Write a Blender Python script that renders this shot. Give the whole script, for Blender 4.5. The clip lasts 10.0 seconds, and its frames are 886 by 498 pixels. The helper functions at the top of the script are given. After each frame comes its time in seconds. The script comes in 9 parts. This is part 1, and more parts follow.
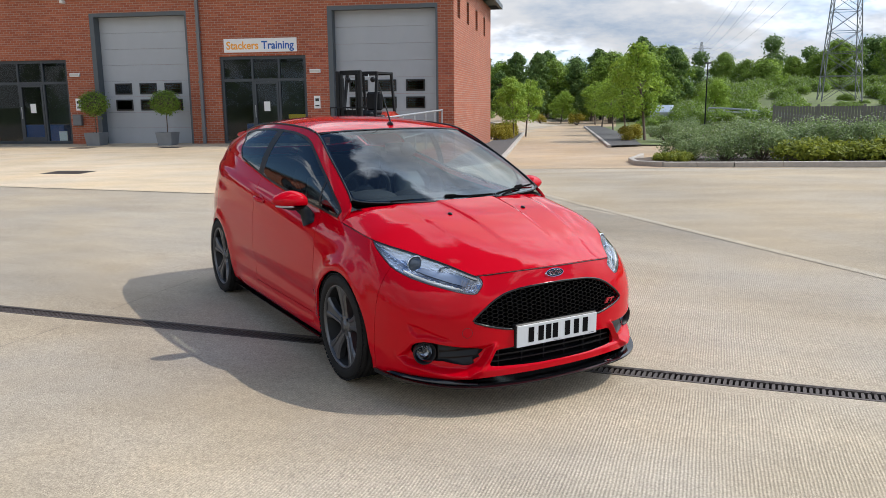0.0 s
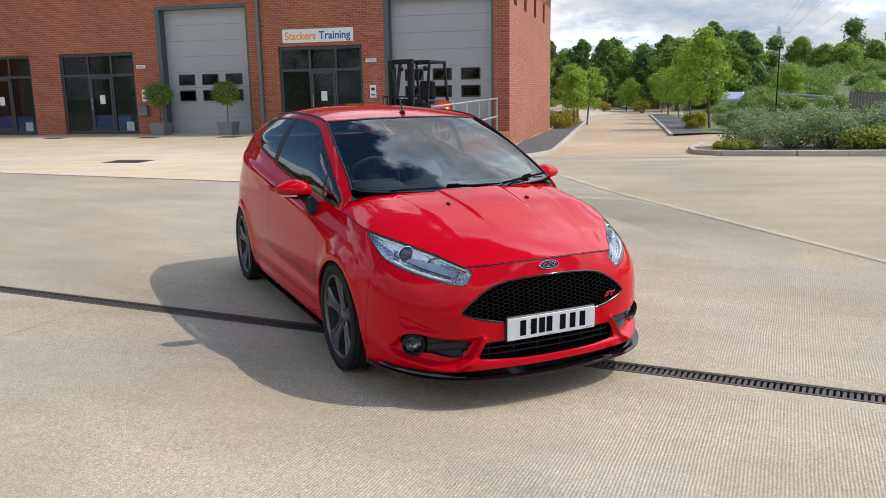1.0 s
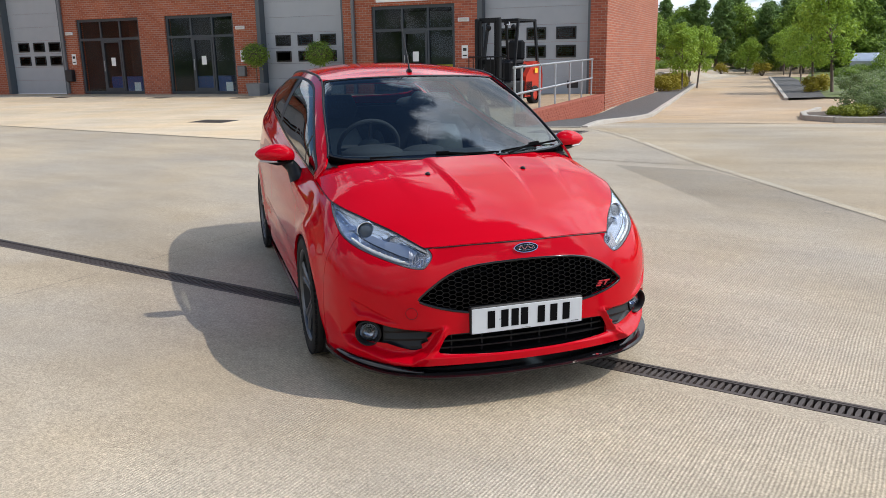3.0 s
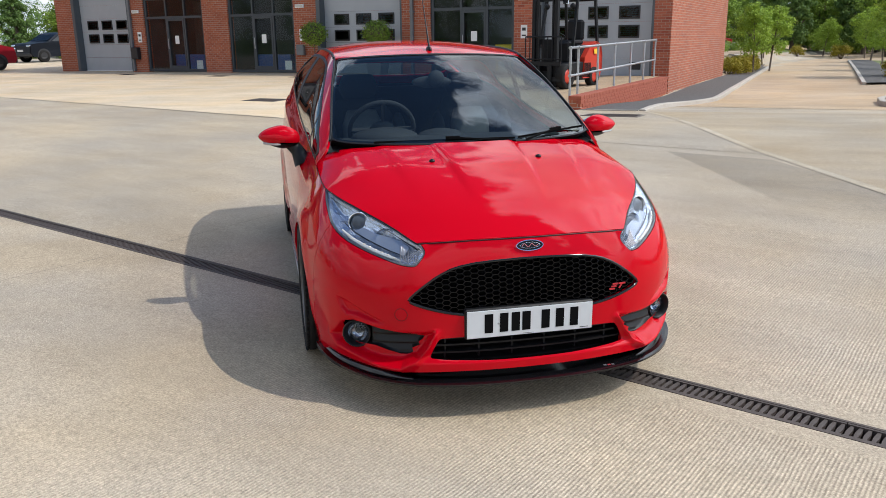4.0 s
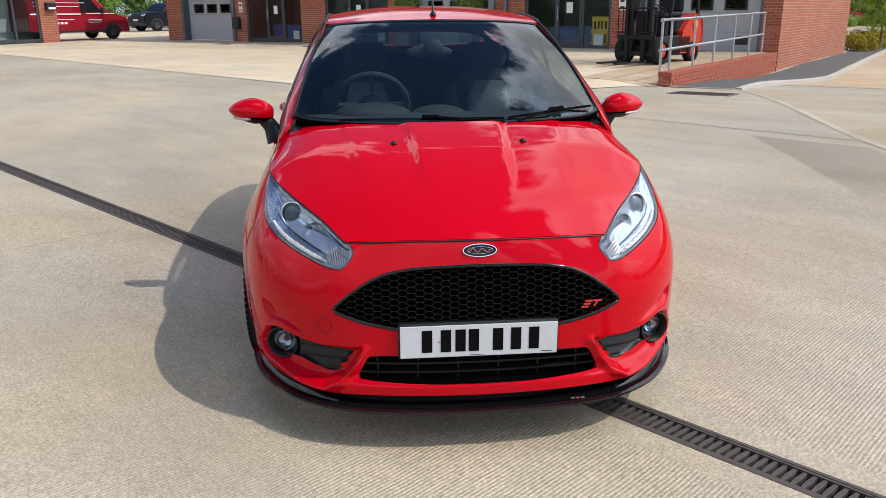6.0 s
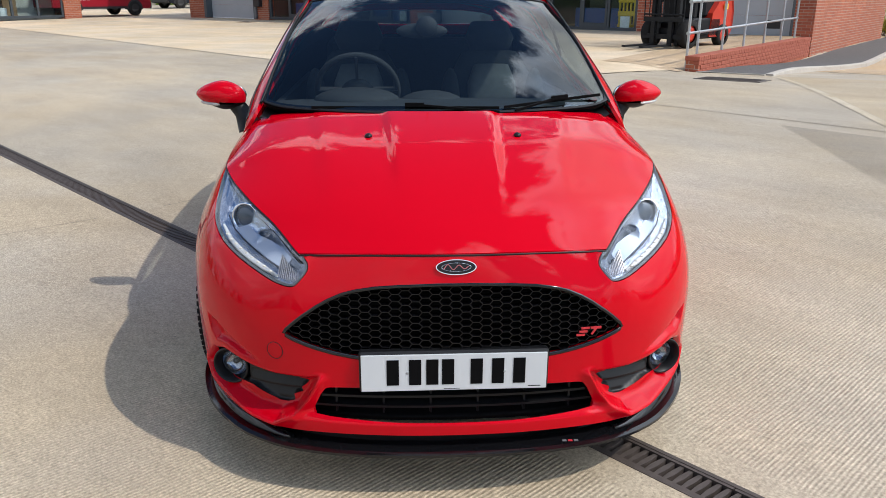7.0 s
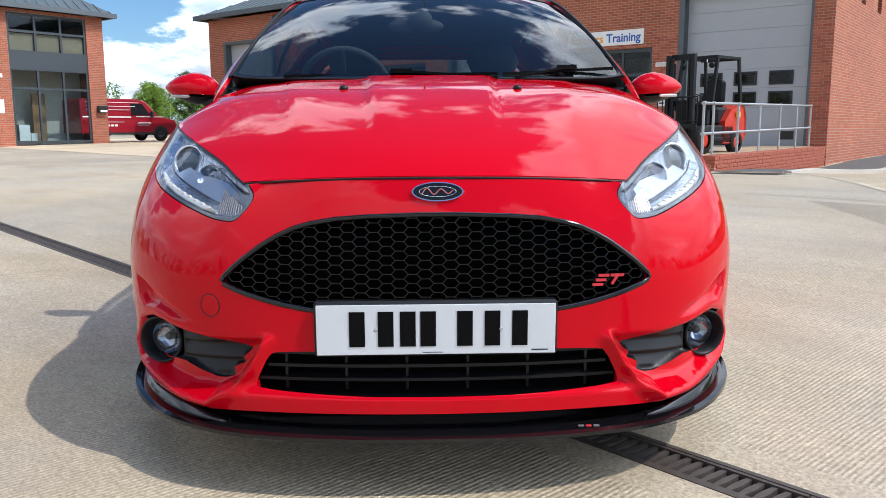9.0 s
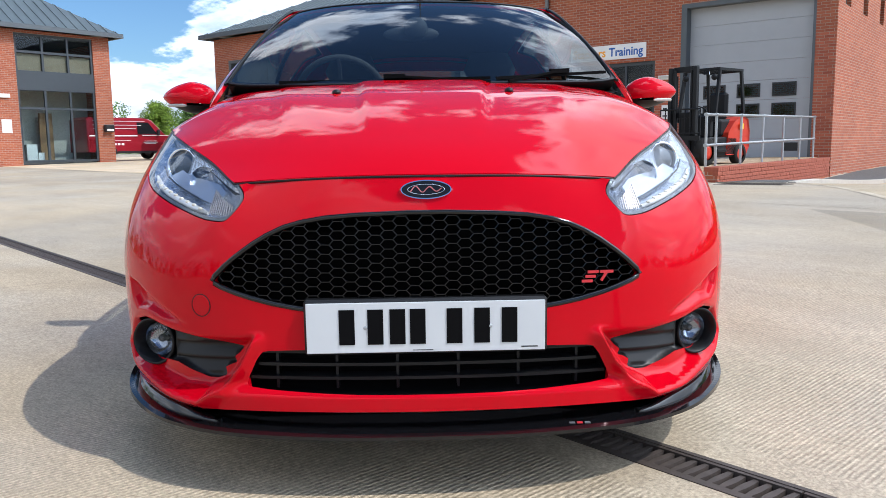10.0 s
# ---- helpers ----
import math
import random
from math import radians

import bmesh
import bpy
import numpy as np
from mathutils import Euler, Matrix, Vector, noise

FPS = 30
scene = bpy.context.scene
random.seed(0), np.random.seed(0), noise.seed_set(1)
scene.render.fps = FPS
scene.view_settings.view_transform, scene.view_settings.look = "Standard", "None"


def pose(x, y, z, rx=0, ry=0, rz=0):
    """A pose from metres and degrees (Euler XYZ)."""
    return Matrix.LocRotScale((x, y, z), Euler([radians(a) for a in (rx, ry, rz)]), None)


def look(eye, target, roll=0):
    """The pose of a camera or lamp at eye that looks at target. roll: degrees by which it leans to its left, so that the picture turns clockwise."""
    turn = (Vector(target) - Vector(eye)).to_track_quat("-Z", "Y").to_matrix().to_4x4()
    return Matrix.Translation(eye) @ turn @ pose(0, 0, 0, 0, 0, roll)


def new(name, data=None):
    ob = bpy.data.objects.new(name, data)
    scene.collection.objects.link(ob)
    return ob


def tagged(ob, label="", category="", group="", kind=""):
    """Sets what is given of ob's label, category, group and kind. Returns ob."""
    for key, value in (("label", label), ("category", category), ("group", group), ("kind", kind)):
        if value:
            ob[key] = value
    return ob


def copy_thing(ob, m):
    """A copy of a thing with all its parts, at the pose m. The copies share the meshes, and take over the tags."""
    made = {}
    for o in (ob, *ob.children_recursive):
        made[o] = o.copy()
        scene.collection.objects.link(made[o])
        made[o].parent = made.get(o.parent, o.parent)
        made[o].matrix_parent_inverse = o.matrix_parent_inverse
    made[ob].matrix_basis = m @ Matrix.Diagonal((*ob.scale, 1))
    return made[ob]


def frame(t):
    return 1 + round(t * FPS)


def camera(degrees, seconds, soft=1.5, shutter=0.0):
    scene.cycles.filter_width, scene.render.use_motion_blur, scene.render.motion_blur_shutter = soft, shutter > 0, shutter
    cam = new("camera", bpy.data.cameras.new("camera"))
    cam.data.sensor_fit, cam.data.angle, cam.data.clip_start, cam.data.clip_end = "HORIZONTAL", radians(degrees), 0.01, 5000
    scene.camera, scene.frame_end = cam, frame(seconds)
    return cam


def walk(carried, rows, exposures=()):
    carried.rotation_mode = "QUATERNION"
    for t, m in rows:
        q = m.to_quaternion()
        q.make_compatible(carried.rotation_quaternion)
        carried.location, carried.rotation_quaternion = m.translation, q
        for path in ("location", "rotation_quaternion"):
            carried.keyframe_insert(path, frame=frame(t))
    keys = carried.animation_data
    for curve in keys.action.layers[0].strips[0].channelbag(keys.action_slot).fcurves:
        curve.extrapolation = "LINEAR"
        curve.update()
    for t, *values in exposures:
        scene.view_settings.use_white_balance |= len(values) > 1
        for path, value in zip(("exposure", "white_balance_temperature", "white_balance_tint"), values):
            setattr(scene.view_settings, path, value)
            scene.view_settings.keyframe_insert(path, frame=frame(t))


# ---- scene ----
cam = camera(59.0, 10.0, 0.8)
METRES, EYE, TILT, LEAN, TURN = 3.726, 1.515, 0.0, 0.0, 0.0
ROWS = [
    (0.0, 0.0, 0.0, 0.0, -0.1, -10.52, 0.55),
    (0.5, 0.0636, 0.0008, 0.0013, 2.6, -10.69, 0.82),
    (1.0, 0.1, 0.0227, -0.003, 4.71, -11.25, 0.96),
    (1.5, 0.1383, 0.0771, -0.0029, 6.32, -11.85, 0.5),
    (2.0, 0.1697, 0.1067, -0.0068, 7.75, -12.51, 0.91),
    (2.5, 0.2251, 0.134, -0.011, 10.32, -13.11, 1.16),
    (4.0, 0.3081, 0.2748, -0.0198, 17.5, -15.09, 0.64),
    (4.5, 0.3586, 0.3089, -0.0226, 20.32, -15.37, 1.1),
    (5.0, 0.3844, 0.3409, -0.0242, 22.78, -15.64, 1.43),
    (5.5, 0.3942, 0.4009, -0.0292, 24.14, -16.2, 1.03),
    (6.0, 0.403, 0.4586, -0.0325, 25.28, -16.88, 0.3),
    (7.5, 0.3829, 0.6164, -0.0536, 27.59, -18.41, -0.12),
    (8.0, 0.377, 0.6438, -0.0889, 27.62, -17.05, 0.04),
    (8.5, 0.3725, 0.6617, -0.1482, 27.85, -12.87, 0.23),
    (9.0, 0.3737, 0.6594, -0.1941, 28.44, -8.76, 0.19),
    (9.5, 0.3802, 0.6612, -0.2046, 28.77, -7.55, 0.61),
    (10.0, 0.384, 0.6614, -0.2046, 28.82, -7.59, 0.76),
]
walk(cam, [(t, pose(0, 0, EYE, TILT, LEAN, TURN) @ pose(METRES * x, METRES * y, METRES * z, 90 + pitch, roll, yaw)) for t, x, y, z, yaw, pitch, roll in ROWS],
     exposures=((0.0, -0.56, 6500, 10), (6.0, -0.52, 6500, 10), (8.0, -0.40, 6450, 10), (9.0, -0.30, 6250, 10), (10.0, -0.28, 6150, 10)))

# ---- light ----
SUN_DIR = Vector((0.629, 0.040, 0.776)).normalized()
world = bpy.data.worlds.new("sky")
scene.world = world
world.use_nodes = True


def build_sky():
    nt = world.node_tree
    nt.nodes.clear()
    N, L = nt.nodes.new, nt.links.new
    out, bg, sky = N("ShaderNodeOutputWorld"), N("ShaderNodeBackground"), N("ShaderNodeTexSky")
    sky.sky_type, sky.sun_disc = "NISHITA", False
    sky.sun_elevation = math.asin(SUN_DIR.z)
    sky.sun_rotation = math.atan2(SUN_DIR.x, SUN_DIR.y)
    sky.dust_density, sky.ozone_density = 0.6, 1.0
    # broken cumulus: noise on a flat layer overhead
    tc, sep = N("ShaderNodeTexCoord"), N("ShaderNodeSeparateXYZ")
    L(tc.outputs["Generated"], sep.inputs[0])
    up = N("ShaderNodeMath"); up.operation = "MAXIMUM"; up.inputs[1].default_value = 0.03
    L(sep.outputs["Z"], up.inputs[0])
    lift = N("ShaderNodeMath"); lift.operation = "ADD"; lift.inputs[1].default_value = 0.28
    L(up.outputs[0], lift.inputs[0])
    flat = N("ShaderNodeCombineXYZ")
    for i, ax in enumerate("XY"):
        d = N("ShaderNodeMath"); d.operation = "DIVIDE"
        L(sep.outputs[ax], d.inputs[0]); L(lift.outputs[0], d.inputs[1]); L(d.outputs[0], flat.inputs[i])
    big, fine = N("ShaderNodeTexNoise"), N("ShaderNodeTexNoise")
    drift = N("ShaderNodeVectorMath"); drift.operation = "ADD"; drift.inputs[1].default_value = (7.4, -9.4, 0.0)
    L(flat.outputs[0], drift.inputs[0])
    for n, s, det in ((big, 1.45, 9.0), (fine, 3.0, 6.0)):
        n.inputs["Scale"].default_value, n.inputs["Detail"].default_value, n.inputs["Roughness"].default_value = s, det, 0.62
        L(drift.outputs[0], n.inputs["Vector"])
    cover = N("ShaderNodeMapRange"); cover.interpolation_type = "SMOOTHSTEP"
    cover.inputs["From Min"].default_value, cover.inputs["From Max"].default_value = 0.458, 0.518
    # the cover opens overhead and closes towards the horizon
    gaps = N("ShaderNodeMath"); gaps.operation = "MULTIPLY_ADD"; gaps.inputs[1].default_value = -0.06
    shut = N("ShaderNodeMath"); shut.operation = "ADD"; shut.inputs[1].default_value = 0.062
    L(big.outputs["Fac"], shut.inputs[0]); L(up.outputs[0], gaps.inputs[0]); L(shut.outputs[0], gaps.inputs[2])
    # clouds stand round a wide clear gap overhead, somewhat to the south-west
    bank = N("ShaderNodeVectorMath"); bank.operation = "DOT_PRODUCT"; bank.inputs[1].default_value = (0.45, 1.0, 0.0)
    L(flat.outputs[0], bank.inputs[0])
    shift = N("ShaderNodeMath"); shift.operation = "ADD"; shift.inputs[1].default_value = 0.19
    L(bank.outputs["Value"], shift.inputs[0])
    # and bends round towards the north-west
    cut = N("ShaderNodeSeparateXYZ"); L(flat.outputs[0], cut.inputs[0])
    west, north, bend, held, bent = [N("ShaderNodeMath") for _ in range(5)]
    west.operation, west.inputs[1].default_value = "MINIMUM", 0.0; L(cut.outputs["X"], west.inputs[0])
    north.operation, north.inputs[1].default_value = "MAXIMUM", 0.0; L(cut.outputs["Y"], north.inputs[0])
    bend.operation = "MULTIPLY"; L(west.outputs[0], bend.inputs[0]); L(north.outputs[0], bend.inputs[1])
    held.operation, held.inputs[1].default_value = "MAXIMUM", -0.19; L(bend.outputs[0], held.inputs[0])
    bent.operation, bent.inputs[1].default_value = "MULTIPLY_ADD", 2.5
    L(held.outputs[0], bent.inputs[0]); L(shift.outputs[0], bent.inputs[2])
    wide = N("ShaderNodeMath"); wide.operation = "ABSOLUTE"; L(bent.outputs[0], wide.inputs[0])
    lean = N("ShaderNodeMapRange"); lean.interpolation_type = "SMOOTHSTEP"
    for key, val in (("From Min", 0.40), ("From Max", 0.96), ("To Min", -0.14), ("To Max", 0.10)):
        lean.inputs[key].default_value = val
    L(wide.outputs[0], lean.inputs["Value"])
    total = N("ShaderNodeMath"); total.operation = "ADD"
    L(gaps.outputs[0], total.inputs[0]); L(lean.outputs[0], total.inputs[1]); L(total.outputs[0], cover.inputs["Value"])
    tone = N("ShaderNodeValToRGB")
    tone.color_ramp.elements[0].position, tone.color_ramp.elements[0].color = 0.34, (5.0, 6.3, 8.2, 1)
    tone.color_ramp.elements[1].position, tone.color_ramp.elements[1].color = 0.60, (9.6, 9.9, 10.4, 1)
    L(fine.outputs["Fac"], tone.inputs["Fac"])
    mix = N("ShaderNodeMix"); mix.data_type = "RGBA"
    deep = N("ShaderNodeVectorMath"); deep.operation = "MULTIPLY"; deep.inputs[1].default_value = (1.10, 1.48, 1.85)
    L(sky.outputs[0], deep.inputs[0])
    L(cover.outputs[0], mix.inputs["Factor"]); L(deep.outputs[0], mix.inputs["A"]); L(tone.outputs[0], mix.inputs["B"])
    L(mix.outputs["Result"], bg.inputs["Color"])
    # clouds glow more the nearer they stand to the sun
    near = N("ShaderNodeVectorMath"); near.operation = "DOT_PRODUCT"; near.inputs[1].default_value = SUN_DIR
    L(tc.outputs["Generated"], near.inputs[0])
    pos = N("ShaderNodeMath"); pos.operation = "MAXIMUM"; pos.inputs[1].default_value = 0.0
    L(near.outputs["Value"], pos.inputs[0])
    powr = N("ShaderNodeMath"); powr.operation = "POWER"; powr.inputs[1].default_value = 5.0
    L(pos.outputs[0], powr.inputs[0])
    gain = N("ShaderNodeMath"); gain.operation = "MULTIPLY_ADD"; gain.inputs[1].default_value, gain.inputs[2].default_value = 7.0, 1.0
    high = N("ShaderNodeMath"); high.operation = "MULTIPLY_ADD"; high.inputs[1].default_value, high.inputs[2].default_value = 1.2, 1.25
    L(up.outputs[0], high.inputs[0]); L(high.outputs[0], gain.inputs[2])
    L(powr.outputs[0], gain.inputs[0])
    thick = N("ShaderNodeMapRange"); thick.interpolation_type = "SMOOTHSTEP"
    for key, val in (("From Min", 0.48), ("From Max", 0.66), ("To Min", 1.75), ("To Max", 0.92)):
        thick.inputs[key].default_value = val
    L(total.outputs[0], thick.inputs["Value"])
    shine = N("ShaderNodeMath"); shine.operation = "MULTIPLY"; L(thick.outputs[0], shine.inputs[0]); L(gain.outputs[0], shine.inputs[1])
    lit = N("ShaderNodeVectorMath"); lit.operation = "SCALE"
    L(tone.outputs[0], lit.inputs[0]); L(shine.outputs[0], lit.inputs["Scale"]); L(lit.outputs[0], mix.inputs["B"])
    bg.inputs["Strength"].default_value = 0.089
    L(bg.outputs[0], out.inputs[0])


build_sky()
sun = new("sun", bpy.data.lights.new("sun", "SUN"))
sun.data.energy, sun.data.angle, sun.data.color = 4.1, radians(0.55), (1.0, 0.95, 0.87)
sun.matrix_world = look(SUN_DIR * 60, (0, 0, 0))

# ---- materials ----
def material(name, color, rough=0.6, metal=0.0, var=0.12, scale=6.0, bump=0.0, bump_scale=None, coat=0.0, big=0.7, spec=0.5):
    """A surface with variation at two scales, in metres of the object, and an optional relief."""
    m = bpy.data.materials.new(name)
    m.use_nodes = True
    nt = m.node_tree
    N, L = nt.nodes.new, nt.links.new
    b = nt.nodes["Principled BSDF"]
    b.inputs["Roughness"].default_value, b.inputs["Metallic"].default_value = rough, metal
    b.inputs["Coat Weight"].default_value, b.inputs["Coat Roughness"].default_value = coat, 0.02
    b.inputs["Specular IOR Level"].default_value = spec
    b.inputs["Base Color"].default_value = (*color, 1)
    if var or bump:
        tc = N("ShaderNodeTexCoord")
        a, c = N("ShaderNodeTexNoise"), N("ShaderNodeTexNoise")
        a.inputs["Scale"].default_value, a.inputs["Detail"].default_value = scale, 5.0
        c.inputs["Scale"].default_value, c.inputs["Detail"].default_value = big, 3.0
        L(tc.outputs["Object"], a.inputs["Vector"]); L(tc.outputs["Object"], c.inputs["Vector"])
        s = N("ShaderNodeMath"); s.operation = "ADD"
        L(a.outputs["Fac"], s.inputs[0]); L(c.outputs["Fac"], s.inputs[1])
        r = N("ShaderNodeMapRange")
        r.inputs["From Min"].default_value, r.inputs["From Max"].default_value = 0.6, 1.4
        r.inputs["To Min"].default_value, r.inputs["To Max"].default_value = 1 - var, 1 + var
        L(s.outputs[0], r.inputs["Value"])
        mul = N("ShaderNodeMix"); mul.data_type, mul.blend_type = "RGBA", "MULTIPLY"
        mul.inputs["Factor"].default_value = 1.0
        mul.inputs["A"].default_value = (*color, 1)
        L(r.outputs[0], mul.inputs["B"]); L(mul.outputs["Result"], b.inputs["Base Color"])
        rr = N("ShaderNodeMapRange")
        rr.inputs["From Min"].default_value, rr.inputs["From Max"].default_value = 0.3, 0.7
        rr.inputs["To Min"].default_value, rr.inputs["To Max"].default_value = max(rough - var * 0.4, 0.02), min(rough + var * 0.4, 1)
        L(c.outputs["Fac"], rr.inputs["Value"]); L(rr.outputs[0], b.inputs["Roughness"])
        if bump:
            bp = N("ShaderNodeBump"); bp.inputs["Strength"].default_value, bp.inputs["Distance"].default_value = 1.0, bump
            src = a
            if bump_scale:
                src = N("ShaderNodeTexNoise"); src.inputs["Scale"].default_value, src.inputs["Detail"].default_value = bump_scale, 4.0
                L(tc.outputs["Object"], src.inputs["Vector"])
            L(src.outputs["Fac"], bp.inputs["Height"]); L(bp.outputs[0], b.inputs["Normal"])
    return m


def glass(name, tint=(1, 1, 1), through_share=0.85, rough=0.0, ior=1.55):
    """Thin glazing: clear by its transparency, glossy by Fresnel."""
    m = bpy.data.materials.new(name)
    m.use_nodes = True
    nt = m.node_tree
    nt.nodes.clear()
    N, L = nt.nodes.new, nt.links.new
    out, t, g, f, x = N("ShaderNodeOutputMaterial"), N("ShaderNodeBsdfTransparent"), N("ShaderNodeBsdfGlossy"), N("ShaderNodeLayerWeight"), N("ShaderNodeMixShader")
    t.inputs["Color"].default_value = (*[c * through_share for c in tint], 1)
    g.inputs["Roughness"].default_value = rough
    least = ((ior - 1) / (ior + 1)) ** 2
    p5, sch = N("ShaderNodeMath"), N("ShaderNodeMath")
    p5.operation, p5.inputs[1].default_value = "POWER", 5.0
    sch.operation, sch.inputs[1].default_value, sch.inputs[2].default_value = "MULTIPLY_ADD", 1 - least, least
    L(f.outputs["Facing"], p5.inputs[0]); L(p5.outputs[0], sch.inputs[0])
    L(sch.outputs[0], x.inputs[0]); L(t.outputs[0], x.inputs[1]); L(g.outputs[0], x.inputs[2]); L(x.outputs[0], out.inputs[0])
    return m


def brick_material(name, c1, c2, mortar):
    m = bpy.data.materials.new(name)
    m.use_nodes = True
    nt = m.node_tree
    N, L = nt.nodes.new, nt.links.new
    b = nt.nodes["Principled BSDF"]
    b.inputs["Roughness"].default_value = 0.85
    tc, sep, add, com = N("ShaderNodeTexCoord"), N("ShaderNodeSeparateXYZ"), N("ShaderNodeMath"), N("ShaderNodeCombineXYZ")
    L(tc.outputs["Object"], sep.inputs[0])
    L(sep.outputs["X"], add.inputs[0]); L(sep.outputs["Y"], add.inputs[1])
    L(add.outputs[0], com.inputs[0]); L(sep.outputs["Z"], com.inputs[1])
    k = N("ShaderNodeTexBrick")
    k.inputs["Scale"].default_value = 1.0
    k.inputs["Brick Width"].default_value, k.inputs["Row Height"].default_value = 0.225, 0.075
    k.inputs["Mortar Size"].default_value, k.inputs["Mortar Smooth"].default_value = 0.0065, 0.1
    k.inputs["Color1"].default_value, k.inputs["Color2"].default_value, k.inputs["Mortar"].default_value = (*c1, 1), (*c2, 1), (*mortar, 1)
    k.inputs["Bias"].default_value = -0.1
    L(com.outputs[0], k.inputs["Vector"])
    n, n2 = N("ShaderNodeTexNoise"), N("ShaderNodeTexNoise")
    n.inputs["Scale"].default_value, n.inputs["Detail"].default_value = 0.55, 4.0
    n2.inputs["Scale"].default_value, n2.inputs["Detail"].default_value = 45.0, 3.0
    L(tc.outputs["Object"], n.inputs["Vector"]); L(tc.outputs["Object"], n2.inputs["Vector"])
    s = N("ShaderNodeMath"); s.operation = "ADD"
    L(n.outputs["Fac"], s.inputs[0]); L(n2.outputs["Fac"], s.inputs[1])
    r = N("ShaderNodeMapRange")
    r.inputs["From Min"].default_value, r.inputs["From Max"].default_value = 0.6, 1.4
    r.inputs["To Min"].default_value, r.inputs["To Max"].default_value = 0.82, 1.16
    L(s.outputs[0], r.inputs["Value"])
    mul = N("ShaderNodeMix"); mul.data_type, mul.blend_type = "RGBA", "MULTIPLY"
    mul.inputs["Factor"].default_value = 1.0
    L(k.outputs["Color"], mul.inputs["A"]); L(r.outputs[0], mul.inputs["B"]); L(mul.outputs["Result"], b.inputs["Base Color"])
    bp = N("ShaderNodeBump"); bp.inputs["Distance"].default_value = 0.006; bp.invert = True
    L(k.outputs["Fac"], bp.inputs["Height"]); L(bp.outputs[0], b.inputs["Normal"])
    return m


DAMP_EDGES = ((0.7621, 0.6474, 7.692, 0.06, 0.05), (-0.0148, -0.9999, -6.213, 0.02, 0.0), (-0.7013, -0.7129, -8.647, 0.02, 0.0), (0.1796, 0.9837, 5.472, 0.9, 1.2))


